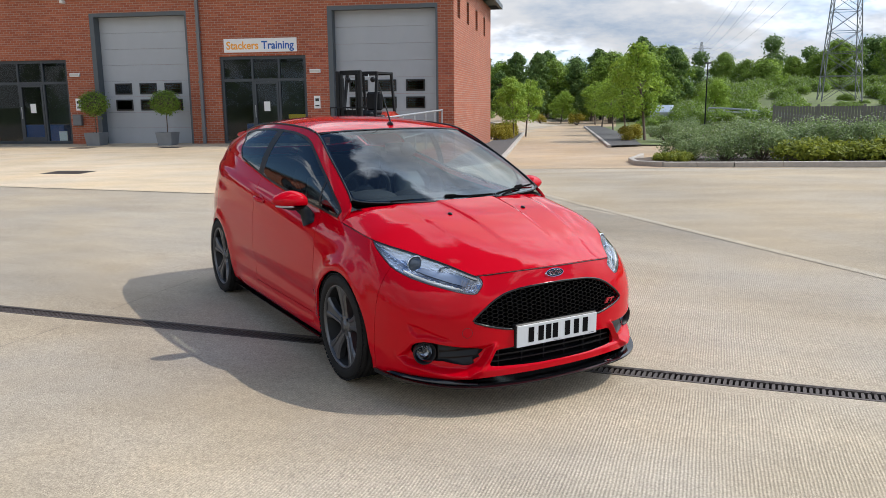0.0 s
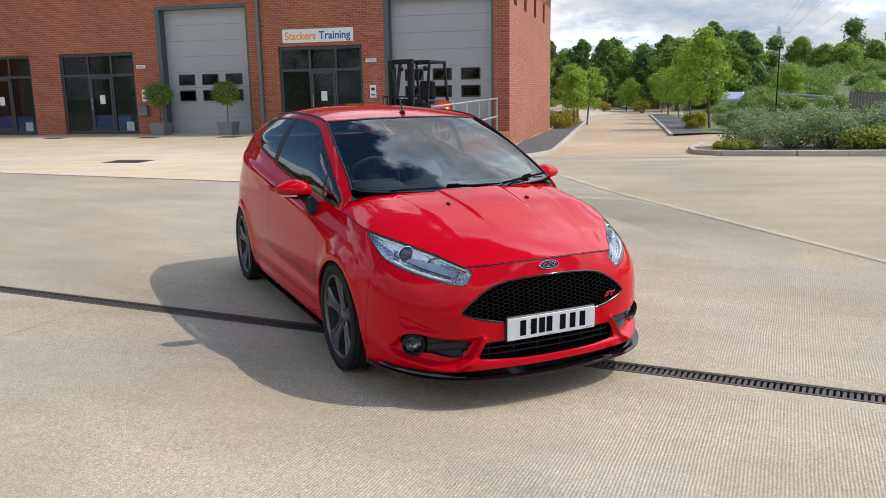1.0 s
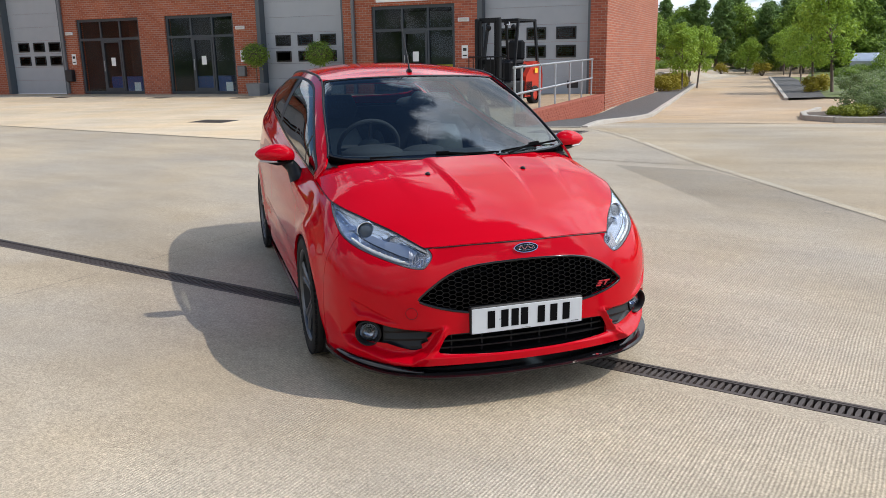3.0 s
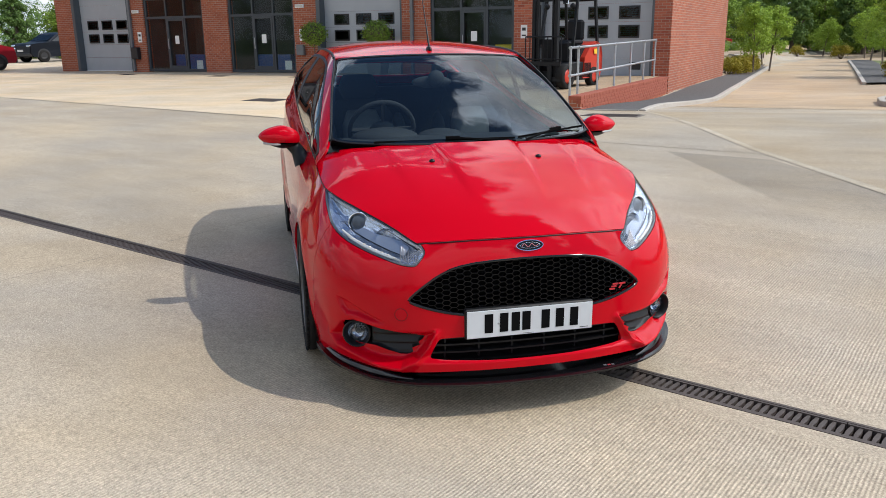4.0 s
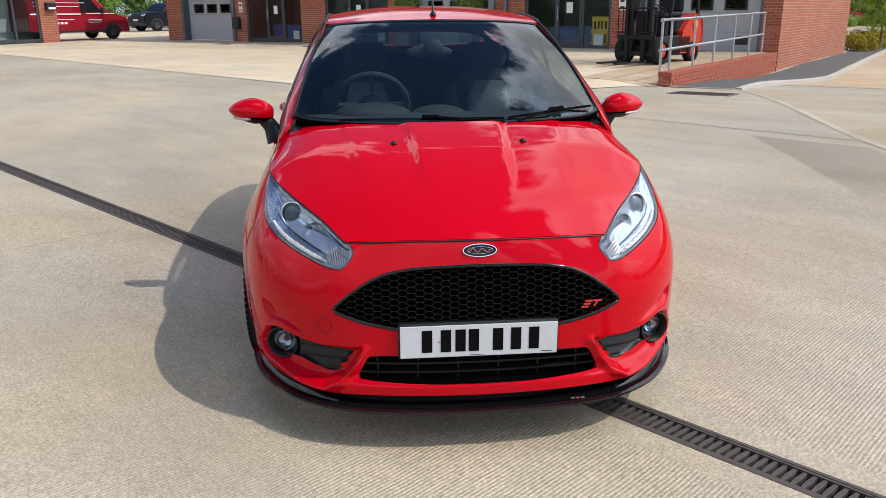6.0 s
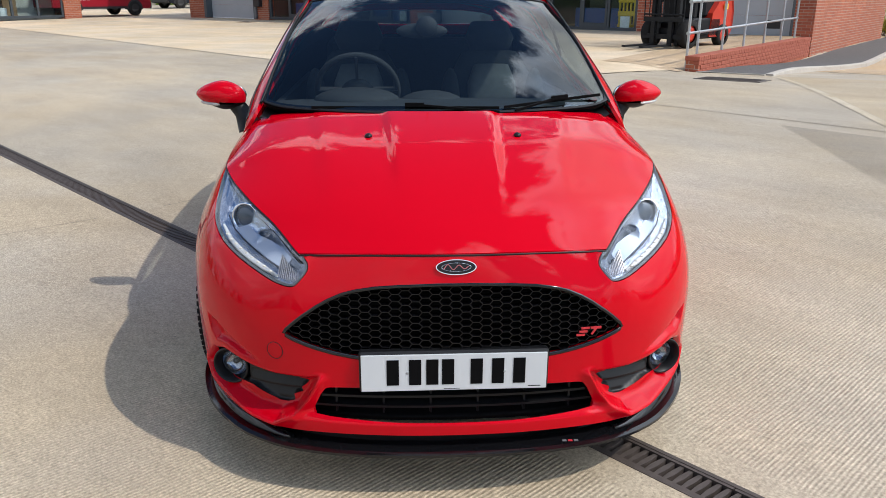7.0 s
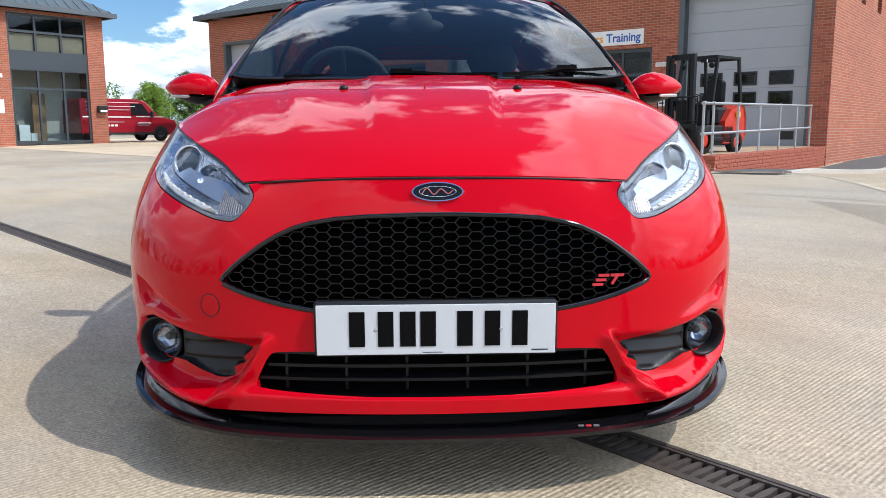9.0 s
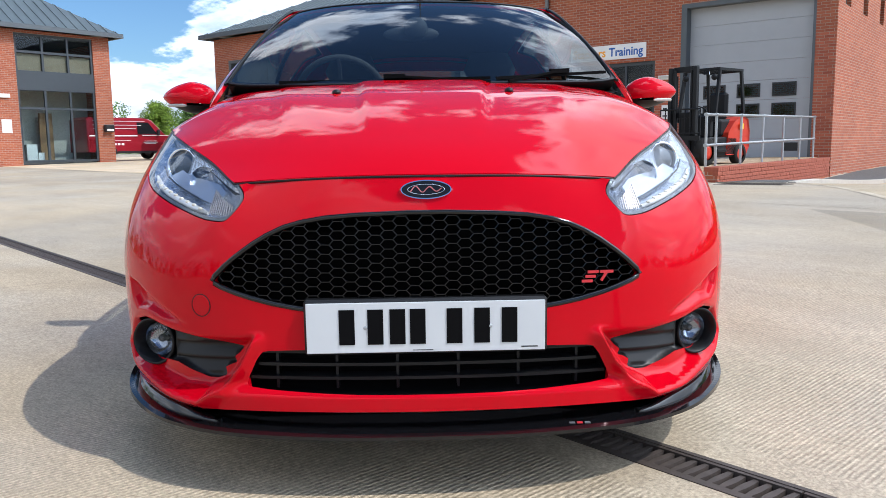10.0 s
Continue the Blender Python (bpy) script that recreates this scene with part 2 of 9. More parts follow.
def concrete_material(name, color, ribs=0.0, damp=False):
    """Brushed yard concrete: blotches, stains, fine grain, and combed ribs that run square to the drain."""
    m = bpy.data.materials.new(name)
    m.use_nodes = True
    nt = m.node_tree
    N, L = nt.nodes.new, nt.links.new
    b = nt.nodes["Principled BSDF"]
    b.inputs["Roughness"].default_value = 0.82
    b.inputs["Specular IOR Level"].default_value = 0.35
    tc = N("ShaderNodeTexCoord")

    def noise_node(scale, detail, rough=0.55, stretch=None):
        n = N("ShaderNodeTexNoise")
        n.inputs["Scale"].default_value, n.inputs["Detail"].default_value, n.inputs["Roughness"].default_value = scale, detail, rough
        if stretch:
            mp = N("ShaderNodeMapping"); mp.inputs["Scale"].default_value = stretch
            L(tc.outputs["Object"], mp.inputs["Vector"]); L(mp.outputs[0], n.inputs["Vector"])
        else:
            L(tc.outputs["Object"], n.inputs["Vector"])
        return n

    def ranged(n, lo, hi, a, c):
        r = N("ShaderNodeMapRange")
        for key, val in (("From Min", lo), ("From Max", hi), ("To Min", a), ("To Max", c)):
            r.inputs[key].default_value = val
        L(n.outputs["Fac"], r.inputs["Value"])
        return r

    factors = [ranged(noise_node(0.22, 4.0), 0.3, 0.7, 0.80, 1.14), ranged(noise_node(1.3, 6.0, 0.65, (0.5, 1.4, 1)), 0.3, 0.7, 0.87, 1.11),
               ranged(noise_node(95.0, 3.0, 0.7), 0.25, 0.75, 0.58, 1.40), ranged(noise_node(26.0, 5.0, 0.75), 0.28, 0.72, 0.88, 1.12), ranged(noise_node(5.0, 8.0, 0.7), 0.62, 0.78, 1.0, 0.86)]
    last = None
    for r in factors:
        if last is None:
            last = r.outputs[0]
        else:
            q = N("ShaderNodeMath"); q.operation = "MULTIPLY"
            L(last, q.inputs[0]); L(r.outputs[0], q.inputs[1]); last = q.outputs[0]
    # scattered dark grit
    vo = N("ShaderNodeTexVoronoi"); vo.inputs["Scale"].default_value = 2.6
    L(tc.outputs["Object"], vo.inputs["Vector"])
    near = N("ShaderNodeMath"); near.operation = "LESS_THAN"; near.inputs[1].default_value = 0.022
    L(vo.outputs["Distance"], near.inputs[0])
    some = N("ShaderNodeSeparateColor"); L(vo.outputs["Color"], some.inputs[0])
    pick_ = N("ShaderNodeMath"); pick_.operation = "GREATER_THAN"; pick_.inputs[1].default_value = 0.62
    L(some.outputs[0], pick_.inputs[0])
    both = N("ShaderNodeMath"); both.operation = "MULTIPLY"; L(near.outputs[0], both.inputs[0]); L(pick_.outputs[0], both.inputs[1])
    dark = N("ShaderNodeMath"); dark.operation = "MULTIPLY_ADD"; dark.inputs[1].default_value, dark.inputs[2].default_value = -0.72, 1.0
    L(both.outputs[0], dark.inputs[0])
    q = N("ShaderNodeMath"); q.operation = "MULTIPLY"; L(last, q.inputs[0]); L(dark.outputs[0], q.inputs[1]); last = q.outputs[0]
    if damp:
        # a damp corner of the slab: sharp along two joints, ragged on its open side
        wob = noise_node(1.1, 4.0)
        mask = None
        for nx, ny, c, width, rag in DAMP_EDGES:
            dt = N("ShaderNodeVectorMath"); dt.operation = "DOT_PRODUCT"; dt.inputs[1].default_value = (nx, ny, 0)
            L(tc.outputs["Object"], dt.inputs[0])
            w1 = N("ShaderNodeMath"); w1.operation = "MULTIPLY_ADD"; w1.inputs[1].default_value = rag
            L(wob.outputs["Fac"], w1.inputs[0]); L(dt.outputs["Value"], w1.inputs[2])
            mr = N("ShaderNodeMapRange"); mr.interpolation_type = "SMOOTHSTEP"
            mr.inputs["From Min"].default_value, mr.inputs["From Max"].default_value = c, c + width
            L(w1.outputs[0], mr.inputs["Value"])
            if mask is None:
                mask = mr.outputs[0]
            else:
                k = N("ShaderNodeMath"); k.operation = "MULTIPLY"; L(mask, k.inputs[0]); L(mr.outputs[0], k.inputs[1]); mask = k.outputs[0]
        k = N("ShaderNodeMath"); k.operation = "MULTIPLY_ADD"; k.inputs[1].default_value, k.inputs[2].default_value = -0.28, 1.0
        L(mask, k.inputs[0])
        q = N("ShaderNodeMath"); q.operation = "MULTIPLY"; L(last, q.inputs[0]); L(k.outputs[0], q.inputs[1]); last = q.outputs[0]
    tintn = ranged(noise_node(0.5, 3.0), 0.35, 0.65, 0.0, 1.0)
    tint = N("ShaderNodeMix"); tint.data_type = "RGBA"
    tint.inputs["A"].default_value = (*color, 1)
    tint.inputs["B"].default_value = (color[0] * 1.05, color[1] * 0.98, color[2] * 0.86, 1)
    L(tintn.outputs[0], tint.inputs["Factor"])
    mul = N("ShaderNodeMix"); mul.data_type, mul.blend_type = "RGBA", "MULTIPLY"
    mul.inputs["Factor"].default_value = 1.0
    L(tint.outputs["Result"], mul.inputs["A"]); L(last, mul.inputs["B"]); L(mul.outputs["Result"], b.inputs["Base Color"])
    grain = noise_node(140.0, 3.0)
    height = grain.outputs["Fac"]
    if ribs:
        sep = N("ShaderNodeSeparateXYZ"); L(tc.outputs["Object"], sep.inputs[0])
        wob = noise_node(1.6, 3.0)
        w = N("ShaderNodeMath"); w.operation = "MULTIPLY_ADD"; w.inputs[1].default_value = 0.030
        L(wob.outputs["Fac"], w.inputs[0]); L(sep.outputs["X"], w.inputs[2])
        f = N("ShaderNodeMath"); f.operation = "MULTIPLY"; f.inputs[1].default_value = 2 * math.pi / 0.0152
        L(w.outputs[0], f.inputs[0])
        sn = N("ShaderNodeMath"); sn.operation = "SINE"; L(f.outputs[0], sn.inputs[0])
        # the comb left its marks on one stretch of slabs only, and not on the trowelled margin of the drain
        edge = noise_node(0.7, 4.0, 0.6)
        along = N("ShaderNodeMath"); along.operation = "MULTIPLY_ADD"; along.inputs[1].default_value = 1.6
        L(edge.outputs["Fac"], along.inputs[0]); L(sep.outputs["X"], along.inputs[2])
        east = N("ShaderNodeMapRange"); east.interpolation_type = "SMOOTHSTEP"
        east.inputs["From Min"].default_value, east.inputs["From Max"].default_value = 5.9, 7.2
        east.inputs["To Min"].default_value = 0.10
        L(along.outputs[0], east.inputs["Value"])
        off = N("ShaderNodeMath"); off.operation = "ABSOLUTE"; L(sep.outputs["Y"], off.inputs[0])
        margin = N("ShaderNodeMapRange"); margin.inputs["From Min"].default_value, margin.inputs["From Max"].default_value = 0.185, 0.205
        L(off.outputs[0], margin.inputs["Value"])
        wear = ranged(noise_node(0.45, 6.0, 0.7), 0.34, 0.58, 0.45 * ribs, ribs)
        north = N("ShaderNodeMapRange"); north.inputs["From Min"].default_value, north.inputs["From Max"].default_value = 2.2, 4.2
        north.inputs["To Min"].default_value, north.inputs["To Max"].default_value = 1.0, 0.0
        L(sep.outputs["Y"], north.inputs["Value"])
        am = sn
        for other in (wear, east, margin, north):
            k = N("ShaderNodeMath"); k.operation = "MULTIPLY"; L(am.outputs[0], k.inputs[0]); L(other.outputs[0], k.inputs[1]); am = k
        ad = N("ShaderNodeMath"); ad.operation = "ADD"; L(am.outputs[0], ad.inputs[0]); L(height, ad.inputs[1])
        height = ad.outputs[0]
        # sun shading of the ribs put into the colour: grooves darker, crests lighter
        rib_shade = N("ShaderNodeMath"); rib_shade.operation = "MULTIPLY_ADD"; rib_shade.inputs[1].default_value, rib_shade.inputs[2].default_value = 0.55, 0.985
        L(am.outputs[0], rib_shade.inputs[0])
        q = N("ShaderNodeMath"); q.operation = "MULTIPLY"; L(last, q.inputs[0]); L(rib_shade.outputs[0], q.inputs[1]); L(q.outputs[0], mul.inputs["B"])
    bp = N("ShaderNodeBump"); bp.inputs["Distance"].default_value = 0.0035
    L(height, bp.inputs["Height"]); L(bp.outputs[0], b.inputs["Normal"])
    return m


def leaf_material(name, c_dark, c_light, rough=0.55):
    """Leaves: each its own green, a little light passing through."""
    m = bpy.data.materials.new(name)
    m.use_nodes = True
    nt = m.node_tree
    N, L = nt.nodes.new, nt.links.new
    b, out = nt.nodes["Principled BSDF"], nt.nodes["Material Output"]
    b.inputs["Roughness"].default_value, b.inputs["Specular IOR Level"].default_value = rough, 0.2
    g, r, oi, n, tc = N("ShaderNodeNewGeometry"), N("ShaderNodeValToRGB"), N("ShaderNodeObjectInfo"), N("ShaderNodeTexNoise"), N("ShaderNodeTexCoord")
    n.inputs["Scale"].default_value = 0.9
    L(tc.outputs["Object"], n.inputs["Vector"])
    s = N("ShaderNodeMath"); s.operation = "ADD"; L(g.outputs["Random Per Island"], s.inputs[0]); L(n.outputs["Fac"], s.inputs[1])
    s2 = N("ShaderNodeMath"); s2.operation = "MULTIPLY_ADD"; s2.inputs[1].default_value, s2.inputs[2].default_value = 0.5, 0.0
    L(s.outputs[0], s2.inputs[0])
    r.color_ramp.elements[0].position, r.color_ramp.elements[0].color = 0.2, (*c_dark, 1)
    r.color_ramp.elements[1].position, r.color_ramp.elements[1].color = 0.85, (*c_light, 1)
    L(s2.outputs[0], r.inputs["Fac"]); L(r.outputs["Color"], b.inputs["Base Color"])
    t, x = N("ShaderNodeBsdfTranslucent"), N("ShaderNodeMixShader")
    L(r.outputs["Color"], t.inputs["Color"]); x.inputs[0].default_value = 0.34
    L(b.outputs[0], x.inputs[1]); L(t.outputs[0], x.inputs[2]); L(x.outputs[0], out.inputs[0])
    return m


M = {
    "brick": brick_material("red_brick", (0.315, 0.078, 0.036), (0.425, 0.122, 0.057), (0.39, 0.295, 0.235)),
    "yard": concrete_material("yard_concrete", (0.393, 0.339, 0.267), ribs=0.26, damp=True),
    "road": concrete_material("road_concrete", (0.43, 0.325, 0.220)),
    "apron": concrete_material("apron_concrete", (0.58, 0.475, 0.345)),
    "beige": concrete_material("beige_concrete", (0.368, 0.308, 0.228)),
    "strip": concrete_material("strip_concrete", (0.425, 0.370, 0.292)),
    "tarmac": material("pavement_tarmac", (0.085, 0.080, 0.076), 0.9, var=0.2, scale=60, bump=0.004, bump_scale=120),
    "kerb": material("kerb_stone", (0.42, 0.38, 0.33), 0.85, var=0.2, scale=14, bump=0.004),
    "joint_pale": material("dusty_joint_filler", (0.335, 0.288, 0.226), 0.9, var=0.25, scale=10),
    "joint": material("joint_filler", (0.15, 0.13, 0.11), 0.9, var=0.25, scale=10),
    "soil": material("bark_mulch", (0.10, 0.075, 0.055), 0.95, var=0.4, scale=25, bump=0.02),
    "grass": material("rough_grass", (0.13, 0.16, 0.045), 0.9, var=0.4, scale=3, bump=0.05),
    "iron": material("cast_iron", (0.075, 0.058, 0.05), 0.65, metal=0.3, var=0.3, scale=30, bump=0.001),
    "anthracite": material("anthracite_frame", (0.040, 0.050, 0.060), 0.45, var=0.06),
    "panel_grey": material("grey_door_panel", (0.37, 0.39, 0.415), 0.45, var=0.05, scale=3),
    "flashing": material("grey_flashing", (0.085, 0.10, 0.112), 0.5, var=0.08),
    "pipe": material("grey_downpipe", (0.15, 0.16, 0.17), 0.5, var=0.1),
    "roof": material("grey_metal_roof", (0.10, 0.125, 0.135), 0.42, metal=0.2, var=0.08, scale=1.5),
    "white": material("white_paint", (0.78, 0.78, 0.77), 0.5, var=0.04),
    "black": material("black_plastic", (0.018, 0.018, 0.02), 0.5, var=0.2, scale=20),
    "inside": material("dim_interior", (0.10, 0.10, 0.10), 0.9, var=0.3, scale=0.8),
    "galv": material("galvanised_steel", (0.42, 0.44, 0.46), 0.42, metal=0.7, var=0.15, scale=12),
    "pane": glass("window_glass", (0.90, 0.96, 0.97), 0.92, ior=1.36),
    "stone": material("pale_stone", (0.55, 0.52, 0.47), 0.85, var=0.15, scale=8),
}


# ---- mesh helpers ----
def mesh_object(name, verts, faces, mats, parent=None, smooth=False, label=""):
    me = bpy.data.meshes.new(name)
    me.from_pydata([tuple(v) for v in verts], [], [tuple(f) for f in faces])
    for m in mats if isinstance(mats, (list, tuple)) else (mats,):
        me.materials.append(m)
    if smooth:
        me.shade_smooth()
    ob = new(name, me)
    if parent:
        ob.parent = parent
    return tagged(ob, label)


def part(name, bm, mat, parent=None, label="", smooth=False):
    me = bpy.data.meshes.new(name)
    bmesh.ops.recalc_face_normals(bm, faces=bm.faces)
    bm.to_mesh(me)
    bm.free()
    for m in mat if isinstance(mat, (list, tuple)) else (mat,):
        me.materials.append(m)
    if smooth:
        me.shade_smooth()
    ob = new(name, me)
    if parent:
        ob.parent = parent
    return tagged(ob, label)


def empty(name, m, label="", category="", group="", kind=""):
    ob = new(name)
    ob.matrix_world = m
    return tagged(ob, label, category, group, kind)


def box(bm, x0, x1, y0, y1, z0, z1, bevel=0.0):
    r = bmesh.ops.create_cube(bm, size=1, matrix=Matrix.LocRotScale(((x0 + x1) / 2, (y0 + y1) / 2, (z0 + z1) / 2), None, (abs(x1 - x0), abs(y1 - y0), abs(z1 - z0))))
    if bevel:
        edges = list({e for v in r["verts"] for e in v.link_edges})
        bmesh.ops.bevel(bm, geom=edges, offset=bevel, segments=1, affect="EDGES", profile=0.5)
    return bm


def boxm(x0, x1, y0, y1, z0, z1, bevel=0.0):
    return box(bmesh.new(), x0, x1, y0, y1, z0, z1, bevel)


def rod(bm, a, b, r, seg=8, r2=None):
    """A round bar from a to b."""
    a, b = Vector(a), Vector(b)
    d = b - a
    m = Matrix.Translation((a + b) / 2) @ d.to_track_quat("Z", "Y").to_matrix().to_4x4()
    bmesh.ops.create_cone(bm, cap_ends=True, segments=seg, radius1=r, radius2=r if r2 is None else r2, depth=d.length, matrix=m)
    return bm


def bar(bm, a, b, w, h):
    """A square bar from a to b."""
    a, b = Vector(a), Vector(b)
    d = b - a
    m = Matrix.Translation((a + b) / 2) @ d.to_track_quat("Z", "Y").to_matrix().to_4x4() @ Matrix.Diagonal((w, h, d.length, 1))
    bmesh.ops.create_cube(bm, size=1, matrix=m)
    return bm


def tube(points, r, seg=8, closed=False):
    """A tube along a line of points: verts and faces."""
    pts = [Vector(p) for p in points]
    n = len(pts)
    verts, faces = [], []
    up = Vector((0, 0, 1))
    for i, p in enumerate(pts):
        a = pts[(i - 1) % n] if closed or i else pts[0]
        b = pts[(i + 1) % n] if closed or i < n - 1 else pts[-1]
        t = (b - a).normalized()
        s = t.cross(up)
        s = s.normalized() if s.length > 1e-4 else Vector((1, 0, 0))
        q = t.cross(s)
        rad = r[i] if isinstance(r, (list, tuple)) else r
        verts += [p + (s * math.cos(k * 2 * math.pi / seg) + q * math.sin(k * 2 * math.pi / seg)) * rad for k in range(seg)]
    for i in range(n if closed else n - 1):
        j = (i + 1) % n
        faces += [(i * seg + k, i * seg + (k + 1) % seg, j * seg + (k + 1) % seg, j * seg + k) for k in range(seg)]
    if not closed:
        faces += [tuple(range(seg)), tuple((n - 1) * seg + k for k in reversed(range(seg)))]
    return verts, faces


def spline(knots, values, at):
    """Natural cubic through values at knots, taken at the places at."""
    x, y, q = np.asarray(knots, float), np.asarray(values, float), np.asarray(at, float)
    n = len(x)
    h = np.diff(x)
    A, r = np.zeros((n, n)), np.zeros(n)
    A[0, 0] = A[-1, -1] = 1
    for i in range(1, n - 1):
        A[i, i - 1], A[i, i], A[i, i + 1] = h[i - 1], 2 * (h[i - 1] + h[i]), h[i]
        r[i] = 6 * ((y[i + 1] - y[i]) / h[i] - (y[i] - y[i - 1]) / h[i - 1])
    k = np.linalg.solve(A, r)
    i = np.clip(np.searchsorted(x, q, side="right") - 1, 0, n - 2)
    a, b = x[i + 1] - q, q - x[i]
    return (k[i] * a ** 3 + k[i + 1] * b ** 3) / (6 * h[i]) + (y[i] / h[i] - k[i] * h[i] / 6) * a + (y[i + 1] / h[i] - k[i + 1] * h[i] / 6) * b


def smooth01(t):
    t = min(max(t, 0.0), 1.0)
    return t * t * (3 - 2 * t)


# ---- ground ----
YARD = pose(-5.764, 6.724, 0, 0, 0, -19.4)      # the drain's line is the x axis of the yard's slabs
YARD_INV = YARD.inverted()
FRONT = pose(0, 25.0, 0, 0, 0, math.degrees(math.atan(-0.17)))   # the front of the main building: x along it, y into it
FRONT_INV = FRONT.inverted()


def ground_z(x, y):
    """The yard falls to the drain from both sides, and the road beside the building lies lower than the yard."""
    d = (YARD_INV @ Vector((x, y, 0))).y
    z = -0.02 + (0.0165 * min(d, 22.0) if d > 0 else 0.008 * min(-d, 6.0))
    s = (FRONT_INV @ Vector((x, y, 0))).x
    return z - 0.58 * smooth01((y - 13) / 12) * smooth01((s + 1.0) / 1.4)


def on_ground(x, y, up=0.0):
    return Vector((x, y, ground_z(x, y) + up))


def yard_point(a, d, up=0.0):
    p = YARD @ Vector((a, d, 0))
    return on_ground(p.x, p.y, up)


DRAIN_HALF = 0.068


def build_ground():
    A = sorted({*np.arange(-30, 40.01, 1.0), *[s * v for v in (60, 100, 200, 500, 1500, 3500) for s in (-1, 1)], -40, -50, 50})
    D = sorted({*np.arange(-12, 0, 1.0), *np.arange(0.6, 40, 0.8), -DRAIN_HALF, DRAIN_HALF, -DRAIN_HALF - 0.001, DRAIN_HALF + 0.001,
                -30, -100, -400, -3000, 45, 60, 90, 150, 300, 800, 3500})
    D = [d for d in D if abs(d) > 0.01]
    verts, faces = [], []
    for d in D:
        for a in A:
            p = YARD @ Vector((a, d, 0))
            z = ground_z(p.x, p.y)
            if abs(d) <= DRAIN_HALF:
                z -= 0.13 if -14 < a < 24 else 0
            verts.append((a, d, z))
    n = len(A)
    for j in range(len(D) - 1):
        faces += [(j * n + i, j * n + i + 1, (j + 1) * n + i + 1, (j + 1) * n + i) for i in range(n - 1)]
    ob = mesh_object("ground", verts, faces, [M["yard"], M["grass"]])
    for f in ob.data.polygons:
        c = YARD @ f.center
        if c.x > 27 or c.y > 80 or c.x < -52 or c.y < -34:
            f.material_index = 1
    ob.matrix_world = YARD
    tagged(ob, "pale brushed concrete yard with tamped ribs and stains", "ground", kind="structure")
    return ob


build_ground()


def strip(name, pts, half, mat, up, label, category, thick=0.0):
    """A flat ribbon along ground points (x, y), following the ground."""
    P = [Vector((*p, 0)) for p in pts]
    fine = []
    for a, b in zip(P, P[1:]):
        k = max(1, int((b - a).length / 0.8))
        fine += [a.lerp(b, i / k) for i in range(k)]
    fine.append(P[-1])
    verts, faces = [], []
    for i, p in enumerate(fine):
        t = (fine[min(i + 1, len(fine) - 1)] - fine[max(i - 1, 0)]).normalized()
        q = Vector((-t.y, t.x, 0)) * half
        for e in (p + q, p - q):
            verts.append((e.x, e.y, ground_z(e.x, e.y) + up))
            if thick:
                verts.append((e.x, e.y, ground_z(e.x, e.y) + up - thick))
    w = 4 if thick else 2
    for i in range(len(fine) - 1):
        o = i * w
        if thick:
            faces += [(o, o + 2, o + 6, o + 4), (o, o + 4, o + 5, o + 1), (o + 2, o + 3, o + 7, o + 6)]
        else:
            faces.append((o, o + 1, o + 3, o + 2))
    if thick:
        e = len(verts) - 4
        faces += [(0, 1, 3, 2), (e, e + 2, e + 3, e + 1)]
    ob = mesh_object(name, verts, faces, mat)
    return tagged(ob, label, category, kind="structure")


def sheet(name, corner_pts, mat, up, label, category, step=1.5):
    """A patch of another surface laid over the ground: a four-sided net following the ground."""
    c = [Vector((*p, 0)) for p in corner_pts]
    nu = max(1, int((c[1] - c[0]).length / step))
    nv = max(1, int((c[3] - c[0]).length / step))
    verts, faces = [], []
    for j in range(nv + 1):
        for i in range(nu + 1):
            p = c[0].lerp(c[1], i / nu).lerp(c[3].lerp(c[2], i / nu), j / nv)
            verts.append((p.x, p.y, ground_z(p.x, p.y) + up))
    w = nu + 1
    for j in range(nv):
        faces += [(j * w + i, j * w + i + 1, (j + 1) * w + i + 1, (j + 1) * w + i) for i in range(nu)]
    ob = mesh_object(name, verts, faces, mat)
    return tagged(ob, label, category, kind="structure")


def yard_xy(a, d):
    p = YARD @ Vector((a, d, 0))
    return p.x, p.y


# the warmer slabs behind the long joint, and the joints
JD = (YARD_INV @ Vector((-3.34, 12.72, 0))).y
LINE = ((0.28, 16.55), (1.86, 11.29), (3.75, 6.47), (5.65, 1.65))    # the pale channel strip beside the road
JC = (YARD_INV @ Vector((1.70, 11.65, 0))).x
sheet("warm_slab", [yard_xy(-45, JD), yard_xy(JC - 4.9, JD), (-1.35, 16.7), (-10.5, 60.0)], M["apron"], 0.006, "warm buff concrete slabs in front of the units", "concrete slab", 1.0)
for edge in (((5.12, 3.0), (27, 3.0), (27, 11.29), (1.86, 11.29)), ((1.86, 11.29), (27, 11.29), (27, 16.55), (0.28, 16.55))):
    sheet("beige_slab", edge, M["beige"], 0.003, "warm beige concrete slabs beside the road", "concrete slab", 1.0)
sheet("road_slab", [(0.75, 19.9), yard_xy(60, JD + 6.5), yard_xy(60, JD + 75), (0.75, 100.0)], M["road"], 0.006, "warm buff concrete road leading away between the beds", "road", 1.0)
strip("expansion_joint", [yard_xy(-45, JD), yard_xy(JC + 0.52, JD)], 0.012, M["joint_pale"], 0.0075, "dark filled joint between concrete slabs", "joint")
strip("channel_strip", LINE, 0.050, M["strip"], 0.004, "pale narrow channel strip across the concrete yard", "strip")
for k in (-0.055, 0.055):
    strip("expansion_joint", [(x + k * 0.94, y + k * 0.34) for x, y in LINE], 0.004, M["joint_pale"], 0.0045, "dark edge of a pale channel strip in the concrete", "joint")


